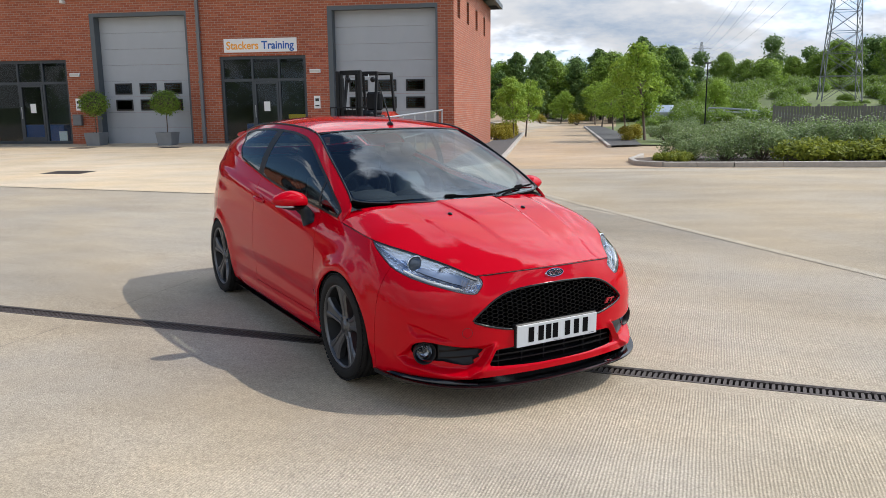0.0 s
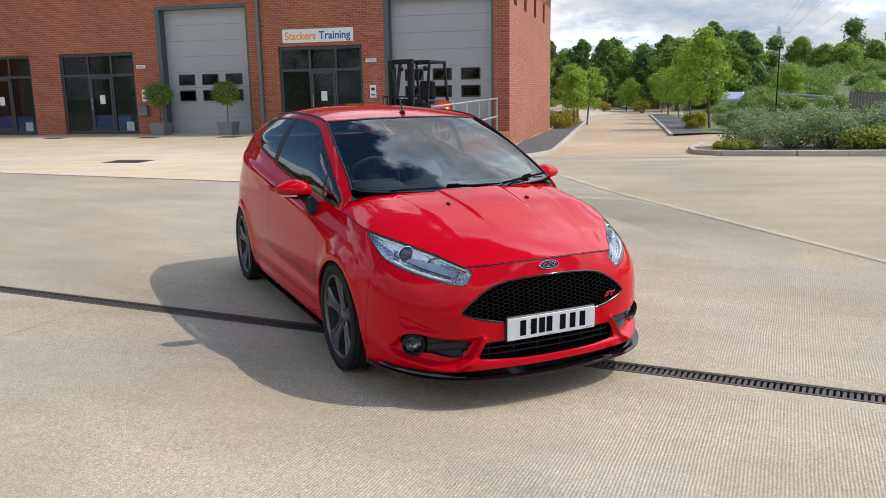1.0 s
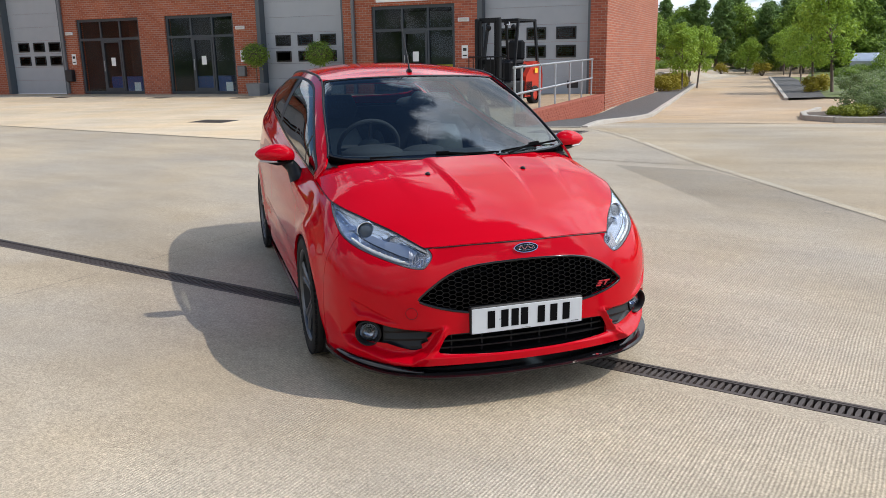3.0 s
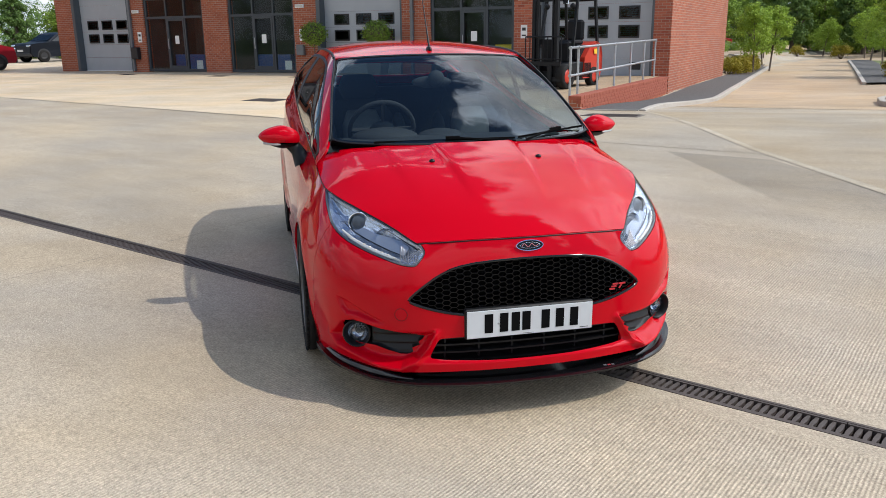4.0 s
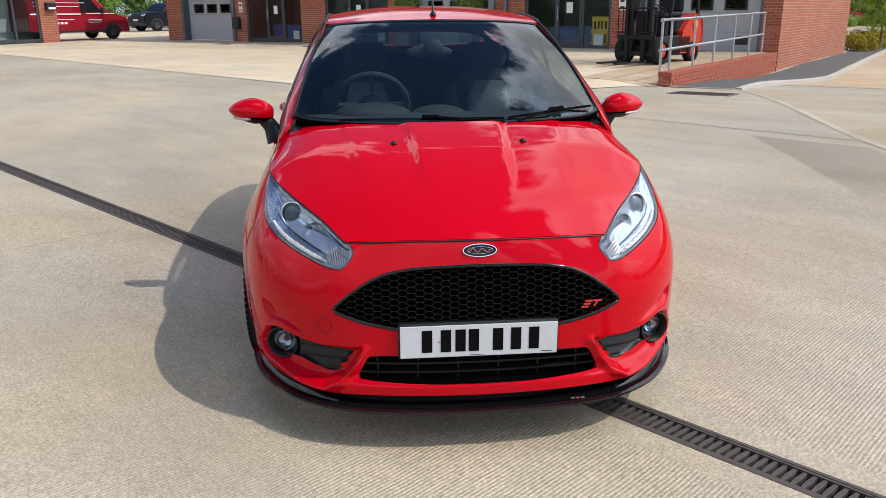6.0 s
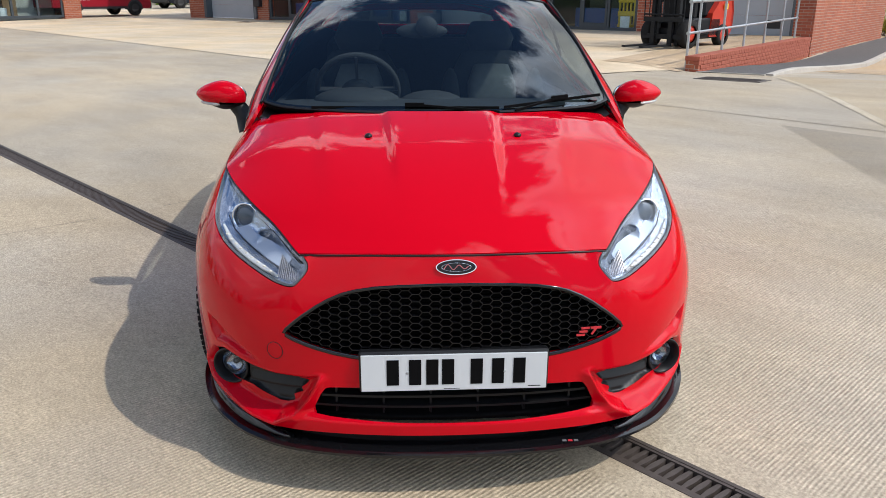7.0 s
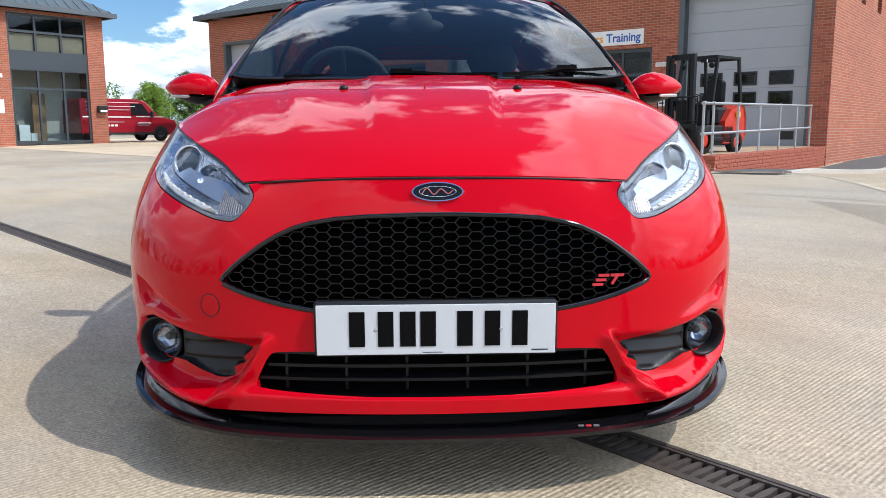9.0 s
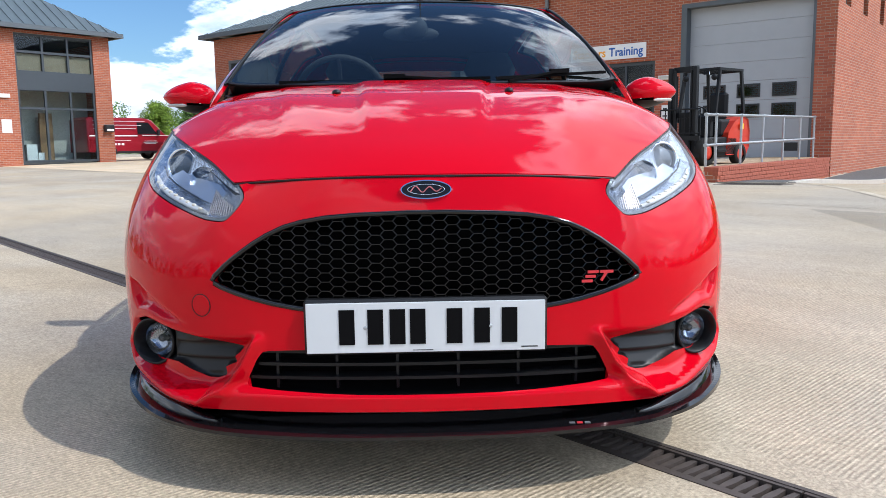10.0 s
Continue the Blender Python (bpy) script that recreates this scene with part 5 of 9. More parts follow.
def add_handle(door, side, V0, F0):
    tree = ray_tree(V0, F0)
    p, n = flank(tree, side, 2.30, 0.868)
    h = part("handle_cup", ball(bmesh.new(), p - n * 0.006, (0.012, 0.085, 0.038)), M["paint"], door, smooth=True)
    a, b = flank(tree, side, 2.215, 0.870)[0] + n * 0.004, flank(tree, side, 2.385, 0.885)[0] + n * 0.004
    pts = [a.lerp(b, t) + n * (0.030 * math.sin(math.pi * t) ** 0.5) for t in np.linspace(0, 1, 9)]
    v, f = tube(pts, [0.010, 0.013, 0.014, 0.015, 0.015, 0.015, 0.014, 0.013, 0.010], 10)
    mesh_object("handle", v, f, M["paint"], door, True)


SHELL_V, SHELL_F = build_body()
TREE = ray_tree(SHELL_V, SHELL_F)


def build_top():
    V, F = outward(bonnet_grid())
    if normals_of(V, F)[len(V) // 2][2] < 0:
        F = [f[::-1] for f in F]
    # a gap all round: shrink by trimming the rim of the net
    g = bonnet_grid()
    P = g.copy()
    P[0] = P[0] + (P[1] - P[0]) * 0.50
    P[:, 0] = P[:, 0] + (P[:, 1] - P[:, 0]) * 0.32
    P[:, -1] = P[:, -1] + (P[:, -2] - P[:, -1]) * 0.32
    edge = [tuple(p) for p in np.concatenate([g[::4, 0][::-1], g[0, 2:-2:3], g[::4, -1]]) - np.array([0, 0.001, 0.003])]
    mesh_object("bonnet_gap", *tube(edge, 0.0028, 6), M["satin_black"], car, True, "dark shut line round the bonnet")
    panel("bonnet", P.reshape(-1, 3), F, M["paint"], car, 0.018)
    Q = g.copy()
    Q[..., 2] -= 0.028
    panel("bonnet_frame", Q.reshape(-1, 3), F, M["satin_black"], car, 0)
    V, F = outward(roof_grid())
    if normals_of(V, F)[len(V) // 2][2] < 0:
        F = [f[::-1] for f in F]
    panel("roof", V, F, M["paint"], car, 0.02)
    V, F = outward(tail_grid())
    if normals_of(V, F)[len(V) // 2][1] < 0:
        F = [f[::-1] for f in F]
    rear = rounded([(-.50, 1.27), (.50, 1.27), (.56, 1.16), (-.56, 1.16)], 2)
    panel("tailgate", *clip(V, F, -poly_field(V[:, [0, 2]], rear)), M["paint"], car, 0.015)
    panel("rear_window", *clip(V, F, poly_field(V[:, [0, 2]], rear) - 0.003), M["tint"], car, 0)
    # windscreen with its dark printed border
    V, F = outward(screen_grid())
    if normals_of(V, F)[len(V) // 2][1] > 0:
        F = [f[::-1] for f in F]
    e = screen_grid()
    rim = np.concatenate([e[0], e[1:-1, -1], e[-1][::-1], e[1:-1, 0][::-1]])
    inner = poly_field(V[:, [0, 2]], rim[:, [0, 2]])
    glass_ob = panel("windscreen", V, F, M["screen"], car, 0)
    glass_ob.visible_shadow = False
    panel("screen_border", *clip(V, F, 0.015 - inner), M["gloss_black"], car, 0, lift=-0.003)
    panel("screen_seal", *clip(V, F, 0.006 - inner), M["satin_black"], car, 0.01, lift=0.003)


build_top()

WIN_BELT = 0.022


def build_side_windows():
    g = side_grid()
    nk = g.shape[1]
    rail_t = np.linspace(0, 1, g.shape[0])[:, None] * np.ones(nk)[None]
    T = rail_t.reshape(-1)
    for side in (-1, 1):
        G = g.copy()
        G[..., 0] *= side
        V, F = outward(G)
        if normals_of(V, F)[len(V) // 2][0] * side < 0:
            F = [f[::-1] for f in F]
        yz = V[:, [1, 2]]
        belt = top_at_y(np.linspace(1.105, 2.92, 24))[:, 1:]
        belt[:, 1] += 0.012
        k = np.linspace(0.55, 8.1, 40)
        rail = np.stack([spline(RAIL_K, RAIL_Y, k), spline(RAIL_K, RAIL_Z, k)], 1)
        t = np.gradient(rail, axis=0)
        t /= np.linalg.norm(t, axis=1)[:, None]
        rail = rail + np.stack([t[:, 1], -t[:, 0]], 1) * (0.050 - 0.018 * np.clip((k - 3.5) / 1.5, 0, 1))[:, None]
        line = np.concatenate([belt, [(3.02, 1.20), (3.05, 1.26)], rail[::-1]])
        d = poly_field(yz, line)
        panel("side_frame", *clip(V, F, -d - 0.001), M["paint"], car, 0.012)
        trim = clip(V, F, d)
        dd = poly_field(trim[0][:, [1, 2]], line)
        panel("window_trim", *clip(*trim, 0.014 - dd), M["satin_black"], car, 0.006, lift=0.002)
        pillar = [(2.42, 0.95), (2.51, 0.95), (2.47, 1.45), (2.36, 1.45)]
        bars = [pillar, [(1.345, 0.80), (1.37, 0.80), (1.385, 1.3), (1.36, 1.3)]]
        rest = clip(V, F, d - 0.011)
        for b in bars:
            panel("pillar_trim", *clip(*rest, poly_field(rest[0][:, [1, 2]], b)), M["satin_black"], car, 0.006, lift=0.001)
            rest = clip(*rest, -poly_field(rest[0][:, [1, 2]], b))
        for lo, hi in ((0, 1.36), (1.36, 2.42), (2.42, 4)):
            mid = lambda v: np.minimum(v[:, 1] - lo - 0.02 * (v[:, 2] - 1), hi - v[:, 1])
            w = clip(*rest, mid(rest[0])) if lo or hi < 4 else rest
            if len(w[1]):
                panel("side_window", *w, M["tint"], car, 0)
        # black strip along the roof's edge
        k = np.linspace(4.0, 9.6, 40)
        pts = [(side * (a - 0.002), b, c + 0.002) for a, b, c in zip(spline(RAIL_K, RAIL_X, k), spline(RAIL_K, RAIL_Y, k), spline(RAIL_K, RAIL_Z, k))]
        mesh_object("roof_strip", *tube(pts, 0.008, 6), M["satin_black"], car, True)
        k = np.linspace(0.9, 4.0, 30)
        pts = [(side * (a - 0.006), b, c + 0.003) for a, b, c in zip(spline(RAIL_K, RAIL_X, k), spline(RAIL_K, RAIL_Y, k), spline(RAIL_K, RAIL_Z, k))]
        mesh_object("pillar_strip", *tube(pts, 0.0055, 6), M["satin_black"], car, True)


build_side_windows()


# ---- nose: grille, lamps, intake, plate ----
def hex_net(tree, field, pitch, back, width, name, parent, mat):
    """A honeycomb of real bars behind an opening."""
    verts, faces, seen = [], [], set()
    r = pitch / math.sqrt(3)
    for i in range(-70, 71):
        for j in range(-36, 37):
            cx, cz = i * pitch * 0.5 * math.sqrt(3) * 0.85, 0.5 + (j + 0.5 * (i % 2)) * pitch * 0.53
            c = np.array([[cx, cz]])
            if field(c)[0] < -pitch:
                continue
            ring = [(cx + 0.85 * r * math.cos(a), cz + 0.53 * r * math.sin(a)) for a in np.radians(np.arange(0, 360, 60))]
            for a, b in zip(ring, ring[1:] + ring[:1]):
                key = tuple(sorted(((round(a[0], 3), round(a[1], 3)), (round(b[0], 3), round(b[1], 3)))))
                mid = np.array([[(a[0] + b[0]) / 2, (a[1] + b[1]) / 2]])
                if key in seen or field(mid)[0] < 0.002:
                    continue
                seen.add(key)
                pa, pb = nose(tree, *a)[0], nose(tree, *b)[0]
                d = Vector((b[0] - a[0], 0, b[1] - a[1])).normalized()
                s = Vector((-d.z, 0, d.x)) * width
                o = len(verts)
                for p in (pa, pb):
                    f, k = p + Vector((0, back, 0)), p + Vector((0, back + 0.022, 0))
                    verts.extend([f - s * 0.55, f + s * 0.55, k + s, k - s])
                faces.extend([(o, o + 1, o + 5, o + 4), (o + 1, o + 2, o + 6, o + 5), (o + 2, o + 3, o + 7, o + 6), (o + 3, o, o + 4, o + 7)])
    return mesh_object(name, verts, faces, mat, parent)


def loop_on_nose(poly, lift=0.0, step=0.012):
    q = np.asarray(poly)
    seg = np.linalg.norm(np.roll(q, -1, 0) - q, axis=1)
    pts = []
    for a, b, s in zip(q, np.roll(q, -1, 0), seg):
        k = max(1, int(s / step))
        for i in range(k):
            x, z = a + (b - a) * i / k
            h, n = nose(TREE, x, z)
            pts.append(h + n * lift)
    return pts


def build_grille():
    gr = empty("grille", Matrix())
    gr.parent = car
    mesh_object("grille_rim", *tube(loop_on_nose(GRILLE, -0.004), 0.0062, 8, True), M["gloss_black"], gr, True)
    hex_net(TREE, lambda p: poly_field(p, GRILLE), 0.038, 0.012, 0.0016, "honeycomb", gr, M["grille_black"])
    h, n = nose(TREE, 0.372, 0.47)
    # a slanted red emblem of plain bars
    bm, edge = bmesh.new(), bmesh.new()
    for dx, pts in ((0.0, ((0.026, 0.016), (-0.018, 0.016))), (0.0, ((0.020, 0.001), (-0.022, 0.001))), (0.0, ((0.014, -0.014), (-0.03, -0.014))), (0.052, ((-0.02, 0.016), (0.034, 0.016))), (0.055, ((0.004, 0.013), (-0.006, -0.014)))):
        for (ax, az), (bx, bz) in zip(pts, pts[1:]):
            a, b = [h + Vector((0.56 * (p + dx) - 0.010 + 0.22 * w, 0.002 + 0.06 * (p + dx), 0.68 * w)) for p, w in ((ax, az), (bx, bz))]
            bar(bm, a, b, 0.0028, 0.006)
            bar(edge, a + Vector((0, 0.003, 0)), b + Vector((0, 0.003, 0)), 0.0068, 0.004)
    part("emblem", bm, M["red_badge"], gr, "slanted red emblem")
    part("emblem_edge", edge, M["chrome"], gr, "bright edge of the emblem")
    # oval badge above the grille
    h, n = nose(TREE, 0, 0.667)
    tilt = math.degrees(math.atan2(-n.z, -n.y))
    badge = empty("oval_badge", Matrix.Translation(h + n * 0.001) @ pose(0, 0, 0, 90 + tilt))
    badge.parent = car
    bm = bmesh.new()
    bmesh.ops.create_cone(bm, cap_ends=True, segments=48, radius1=0.060, radius2=0.0555, depth=0.009, matrix=Matrix.Diagonal((1, 0.385, 1, 1)))
    part("rim", bm, M["chrome"], badge, smooth=False)
    bm = bmesh.new()
    bmesh.ops.create_cone(bm, cap_ends=True, segments=48, radius1=0.0552, radius2=0.0530, depth=0.0105, matrix=Matrix.Diagonal((1, 0.362, 1, 1)))
    part("field", bm, M["grille_black"], badge)
    wave = [(0.034 * t, 0.006 * math.sin(7 * t) * (1 - 0.3 * t), 0.0058) for t in np.linspace(-1, 1, 28)]
    mesh_object("mark", *tube(wave, 0.0012, 6), M["badge_mark"], badge, True)
    wave = [(0.040 * math.cos(a), 0.0115 * math.sin(a), 0.0054) for a in np.linspace(0, 2 * math.pi, 40, endpoint=False)]
    mesh_object("mark_ring", *tube(wave, 0.0006, 6, True), M["chrome"], badge, True)


build_grille()


RIGHT = np.where((SHELL_V[:, 0] < -0.05) & (SHELL_V[:, 1] < 1.0))[0]
RIGHT_N = normals_of(SHELL_V, SHELL_F)


def lamp_point(qv, z, lift=0.0):
    """The point of the right hand side where |x| + y is qv, at the height z."""
    P = SHELL_V[RIGHT]
    d = (np.abs(P[:, 0]) + P[:, 1] - qv) ** 2 + (P[:, 2] - z) ** 2
    i = np.argsort(d)[:6]
    w = 1 / (d[i] + 1e-7)
    w /= w.sum()
    p, n = (P[i] * w[:, None]).sum(0), (RIGHT_N[RIGHT][i] * w[:, None]).sum(0)
    n /= np.linalg.norm(n)
    return Vector(p + n * lift), Vector(n)


def mirrored(ob, parent):
    """The same part on the other side of the car."""
    me = ob.data.copy()
    me.transform(Matrix.Diagonal((-1, 1, 1, 1)))
    me.flip_normals()
    o = new(ob.name.split(".")[0], me)
    o.parent = parent
    for k in ob.keys():
        o[k] = ob[k]
    return o


def build_headlamps():
    lamp = empty("headlamp", Matrix())
    lamp.parent = car
    V, F = clip(SHELL_V, SHELL_F, np.minimum(front_field(SHELL_V, HEADLAMP, True), -SHELL_V[:, 0]))
    lens = panel("lens", V, F, M["lamp_clear"], lamp, 0.0)
    lens.visible_shadow = False
    N = normals_of(V, F)
    d = front_field(V, HEADLAMP, True)
    rim_line = shell_grid()[-1]
    rim_line = rim_line[(rim_line[:, 0] < 0) & (rim_line[:, 1] < 1.2)]
    d = np.minimum(d, np.linalg.norm(V[:, None, :] - rim_line[None], axis=2).min(1))
    depth = 0.005 + 0.032 * np.clip(d / 0.05, 0, 1) ** 0.7
    B = V - N * depth[:, None]
    B[:, 1] += 0.011 * np.clip(d / 0.06, 0, 1)
    parts = [panel("reflector", B, F, M["lamp_silver"], lamp, 0)]
    parts.append(panel("bezel", *clip(V - N * 0.002, F, 0.0062 - d), M["lamp_rim"], lamp, 0.012))
    # projector
    c = Vector((-0.626, 0.372, 0.720))
    fwd = Vector((-0.35, -0.93, 0.10)).normalized()
    m = Matrix.Translation(c - fwd * 0.006) @ fwd.to_track_quat("Z", "Y").to_matrix().to_4x4()
    prof = lambda pts, seg=40: lathe(pts, seg, m)
    parts.append(mesh_object("projector_ring", *prof([(0.045, -0.03), (0.0465, 0.0), (0.045, 0.005), (0.042, 0.006), (0.0395, 0.001), (0.038, -0.008)]), M["chrome"], lamp, True))
    parts.append(mesh_object("projector_lens", *prof([(0.038, -0.008), (0.034, -0.002), (0.025, 0.0025), (0.013, 0.0048), (0.0005, 0.0055)]), M["projector_glass"], lamp, True))
    c2 = Vector((-0.535, 0.265, 0.683))
    m2 = Matrix.Translation(c2) @ Vector((-0.15, -1, 0.05)).to_track_quat("Z", "Y").to_matrix().to_4x4()
    parts.append(mesh_object("main_beam", *lathe([(0.036, 0.016), (0.030, 0.0), (0.016, -0.012), (0.0005, -0.014)], 28, m2), M["chrome"], lamp, True))
    # light guide along the lower edge
    pts = [lamp_point(q, z, -0.011)[0] for q, z in ((.625, .622), (.70, .631), (.79, .644), (.88, .658), (.98, .676), (1.08, .700))]
    parts.append(mesh_object("light_guide", *tube(pts, [0.004, 0.0080, 0.0085, 0.0085, 0.0075, 0.004], 10), M["drl"], lamp, True))
    for k in range(9):
        u = 0.66 + 0.043 * k
        p, nn = lamp_point(u, 0.625 + 0.158 * (u - 0.64), -0.0035)
        bm = bmesh.new()
        bmesh.ops.create_uvsphere(bm, u_segments=10, v_segments=6, radius=1, matrix=Matrix.Translation(p) @ Matrix.Diagonal((0.0055, 0.003, 0.0034, 1)))
        parts.append(part("light_cell", bm, M["light_cell"], lamp, smooth=True))
    # smooth shroud between the light guide and the main beam
    field = front_field(V, [(.615, .642), (.70, .654), (.80, .671), (.90, .688), (.99, .706), (.94, .722), (.85, .706), (.76, .700), (.67, .690), (.60, .672)], True)
    parts.append(panel("shroud", *clip(V - N * 0.017, F, field), M["lamp_shroud"], lamp, 0.004))
    # dark groove above the light guide
    pts = [lamp_point(q, z, -0.012)[0] for q, z in ((.64, .643), (.71, .652), (.80, .668), (.89, .683), (.99, .702), (1.09, .726))]
    parts.append(mesh_object("groove", *tube(pts, [0.0015, 0.0022, 0.0026, 0.0026, 0.0022, 0.0015], 6), M["gloss_black"], lamp, True))
    # indicator fins near the inner tip
    bm = bmesh.new()
    for i in range(11):
        a, _ = lamp_point(0.520 + i * 0.0105, 0.617 + 0.0004 * i, -0.014)
        b, _ = lamp_point(0.530 + i * 0.0125, 0.640 + 0.0035 * i, -0.014)
        bar(bm, a, b, 0.0016, 0.004)
    parts.append(part("indicator_fin", bm, M["indicator_grey"], lamp))
    # step plates that break up the reflector
    for q, z, w, h in ((.70, .716, .022, .016), (.735, .728, .020, .014), (1.13, .745, .035, .020)):
        p, nn = lamp_point(q, z, -0.028)
        bm = bmesh.new()
        bmesh.ops.create_cube(bm, size=1, matrix=Matrix.Translation(p) @ nn.to_track_quat("Z", "Y").to_matrix().to_4x4() @ pose(0, 0, 0, 8, 12, 20) @ Matrix.Diagonal((w, h, 0.006, 1)))
        parts.append(part("reflector_step", bm, M["lamp_silver"], lamp))
    other = empty("headlamp", Matrix())
    other.parent = car
    for p in [lens] + parts:
        o = mirrored(p, other)
        if p is lens:
            o.visible_shadow = False


def lathe(profile, seg, m=Matrix(), caps=False):
    """Turn a profile of (radius, height) round the z axis of m."""
    verts, faces = [], []
    for r, h in profile:
        verts += [m @ Vector((r * math.cos(2 * math.pi * k / seg), r * math.sin(2 * math.pi * k / seg), h)) for k in range(seg)]
    for i in range(len(profile) - 1):
        faces += [(i * seg + k, i * seg + (k + 1) % seg, (i + 1) * seg + (k + 1) % seg, (i + 1) * seg + k) for k in range(seg)]
    return verts, faces


build_headlamps()


def build_lower_nose():
    # lower intake: slats and uprights on a dark ground
    lo = empty("lower_intake", Matrix())
    lo.parent = car
    inside = lambda x, z: poly_field(np.array([[x, z]]), INTAKE)[0] > 0
    for z in (0.252, 0.283, 0.312):
        xs = [x for x in np.linspace(-0.41, 0.41, 83) if inside(x, z)]
        pts = [nose(TREE, x, z)[0] + Vector((0, 0.020, 0)) for x in xs]
        verts, faces = [], []
        for i, p in enumerate(pts):
            verts += [p + Vector((0, 0, 0.0035)), p - Vector((0, 0, 0.0035)), p + Vector((0, 0.035, -0.005)), p + Vector((0, 0.035, 0.006))]
            if i:
                o = 4 * i
                faces += [(o - 4 + a, o - 4 + b, o + b, o + a) for a, b in ((0, 1), (1, 2), (2, 3), (3, 0))]
        mesh_object("slat", verts, faces, M["satin_black"], lo)
    for x in (-0.340, -0.205, -0.070, 0.066, 0.201, 0.335):
        p = nose(TREE, x, 0.27)[0]
        part("upright", boxm(x - 0.003, x + 0.003, p.y + 0.030, p.y + 0.06, 0.226, 0.32), M["satin_black"], lo)
    # fog lamp bays
    V, F = clip(SHELL_V, SHELL_F, np.minimum(front_field(SHELL_V, FOG, True), -SHELL_V[:, 0]))
    N = normals_of(V, F)
    d = front_field(V, FOG, True)
    bay = empty("fog_bay", Matrix())
    bay.parent = car
    q = np.abs(V[:, 0]) + V[:, 1]
    tier = ((V[:, 2] + 0.10 * (q - 0.5) * 0.5 - 0.252) / 0.036) % 1
    steps = np.where(q < 0.79, 0.016 * np.minimum(tier, (1 - tier) * 6), 0.006)
    B = V - N * (0.001 + 0.006 * np.clip(d / 0.006, 0, 1) + 0.035 * np.clip((q - 0.80) / 0.04, 0, 1) * np.clip(d / 0.010, 0, 1) + steps * np.clip(d / 0.006, 0, 1))[:, None]
    objs = [panel("bay_trim", B, F, M["satin_black"], bay, 0)]
    c = Vector((-0.665, 0.231, 0.298))
    fwd = Vector((-0.30, -0.95, 0)).normalized()
    m = Matrix.Translation(c) @ fwd.to_track_quat("Z", "Y").to_matrix().to_4x4()
    objs.append(mesh_object("lamp_ring", *lathe([(0.056, -0.02), (0.059, 0.016), (0.056, 0.021), (0.052, 0.018), (0.043, -0.004), (0.040, -0.02)], 40, m), M["satin_black"], bay, True))
    objs.append(mesh_object("fog_lamp", *lathe([(0.041, -0.008), (0.036, -0.018), (0.022, -0.030), (0.0005, -0.034)], 32, m), M["fog_reflector"], bay, True))
    objs.append(mesh_object("lamp_bulb", *lathe([(0.010, -0.03), (0.010, -0.014), (0.006, -0.009), (0.0005, -0.008)], 16, m), M["lamp_dark"], bay, True))
    lens = mesh_object("fog_lens", *lathe([(0.0425, -0.006), (0.030, 0.001), (0.015, 0.0035), (0.0005, 0.004)], 32, m), M["lamp_clear"], bay, True)
    lens.visible_shadow = False
    objs.append(lens)
    other = empty("fog_bay", Matrix())
    other.parent = car
    for o in objs:
        k = mirrored(o, other)
        k.visible_shadow = o.visible_shadow
    # plate on its black holder; the characters stand as plain bars
    pl = empty("number_plate", pose(-0.005, -0.006, 0.372, 1.0))
    pl.parent = car
    part("holder", boxm(-0.266, 0.266, 0.004, 0.035, -0.062, 0.062, 0.006), M["satin_black"], pl, "black plate holder")
    part("plate", boxm(-0.260, 0.260, -0.002, 0.003, -0.0555, 0.0555, 0.0008), M["plate"], pl, "white plate")
    for x in (-0.172, -0.110, -0.062, -0.018, 0.062, 0.122, 0.182):
        part("bar", boxm(x - 0.017, x + 0.017, -0.0035, -0.0019, -0.037, 0.041), M["dead_black"], pl)
    for x in (-0.132, 0.140):
        part("screw_cap", ball(bmesh.new(), (x, -0.002, 0.0), (0.0045, 0.002, 0.0045)), M["galv"], pl, smooth=True)
    part("maker_line", boxm(-0.030, 0.015, -0.0026, -0.0019, -0.0515, -0.0500), M["satin_black"], pl)
    part("maker_line", boxm(0.208, 0.244, -0.0026, -0.0019, -0.0485, -0.0460), M["satin_black"], pl)
    # round tow eye cover
    h, n = nose(TREE, -0.51, 0.414)
    m = Matrix.Translation(h) @ n.to_track_quat("Z", "Y").to_matrix().to_4x4()
    mesh_object("tow_cover", *lathe([(0.024, -0.004), (0.024, 0.0005), (0.0225, 0.0015), (0.0005, 0.002)], 36, m), M["paint"], car)
    mesh_object("tow_cover_gap", *lathe([(0.0262, -0.003), (0.0262, 0.0008), (0.0243, 0.0008), (0.0243, -0.003)], 36, m), M["satin_black"], car)
    # splitter: a black blade round the chin with a bright upper lip at its ends
    u = np.linspace(0, 9.0, 60)
    x, y = spline(ST, LOW_X, u), spline(ST, LOW_Y, u)
    out = 0.030 + 0.012 * np.sin(np.pi * u / 9.0) - 0.012 * (u / 9.0)
    tx, ty = np.gradient(x), np.gradient(y)
    k = np.hypot(tx, ty)
    nx, ny = ty / k, -tx / k
    ox, oy = x + nx * out, y + ny * out
    ix, iy = x - nx * 0.10, y - ny * 0.10
    zt = 0.151 + 0.002 * (u / 9.0)
    rows = []
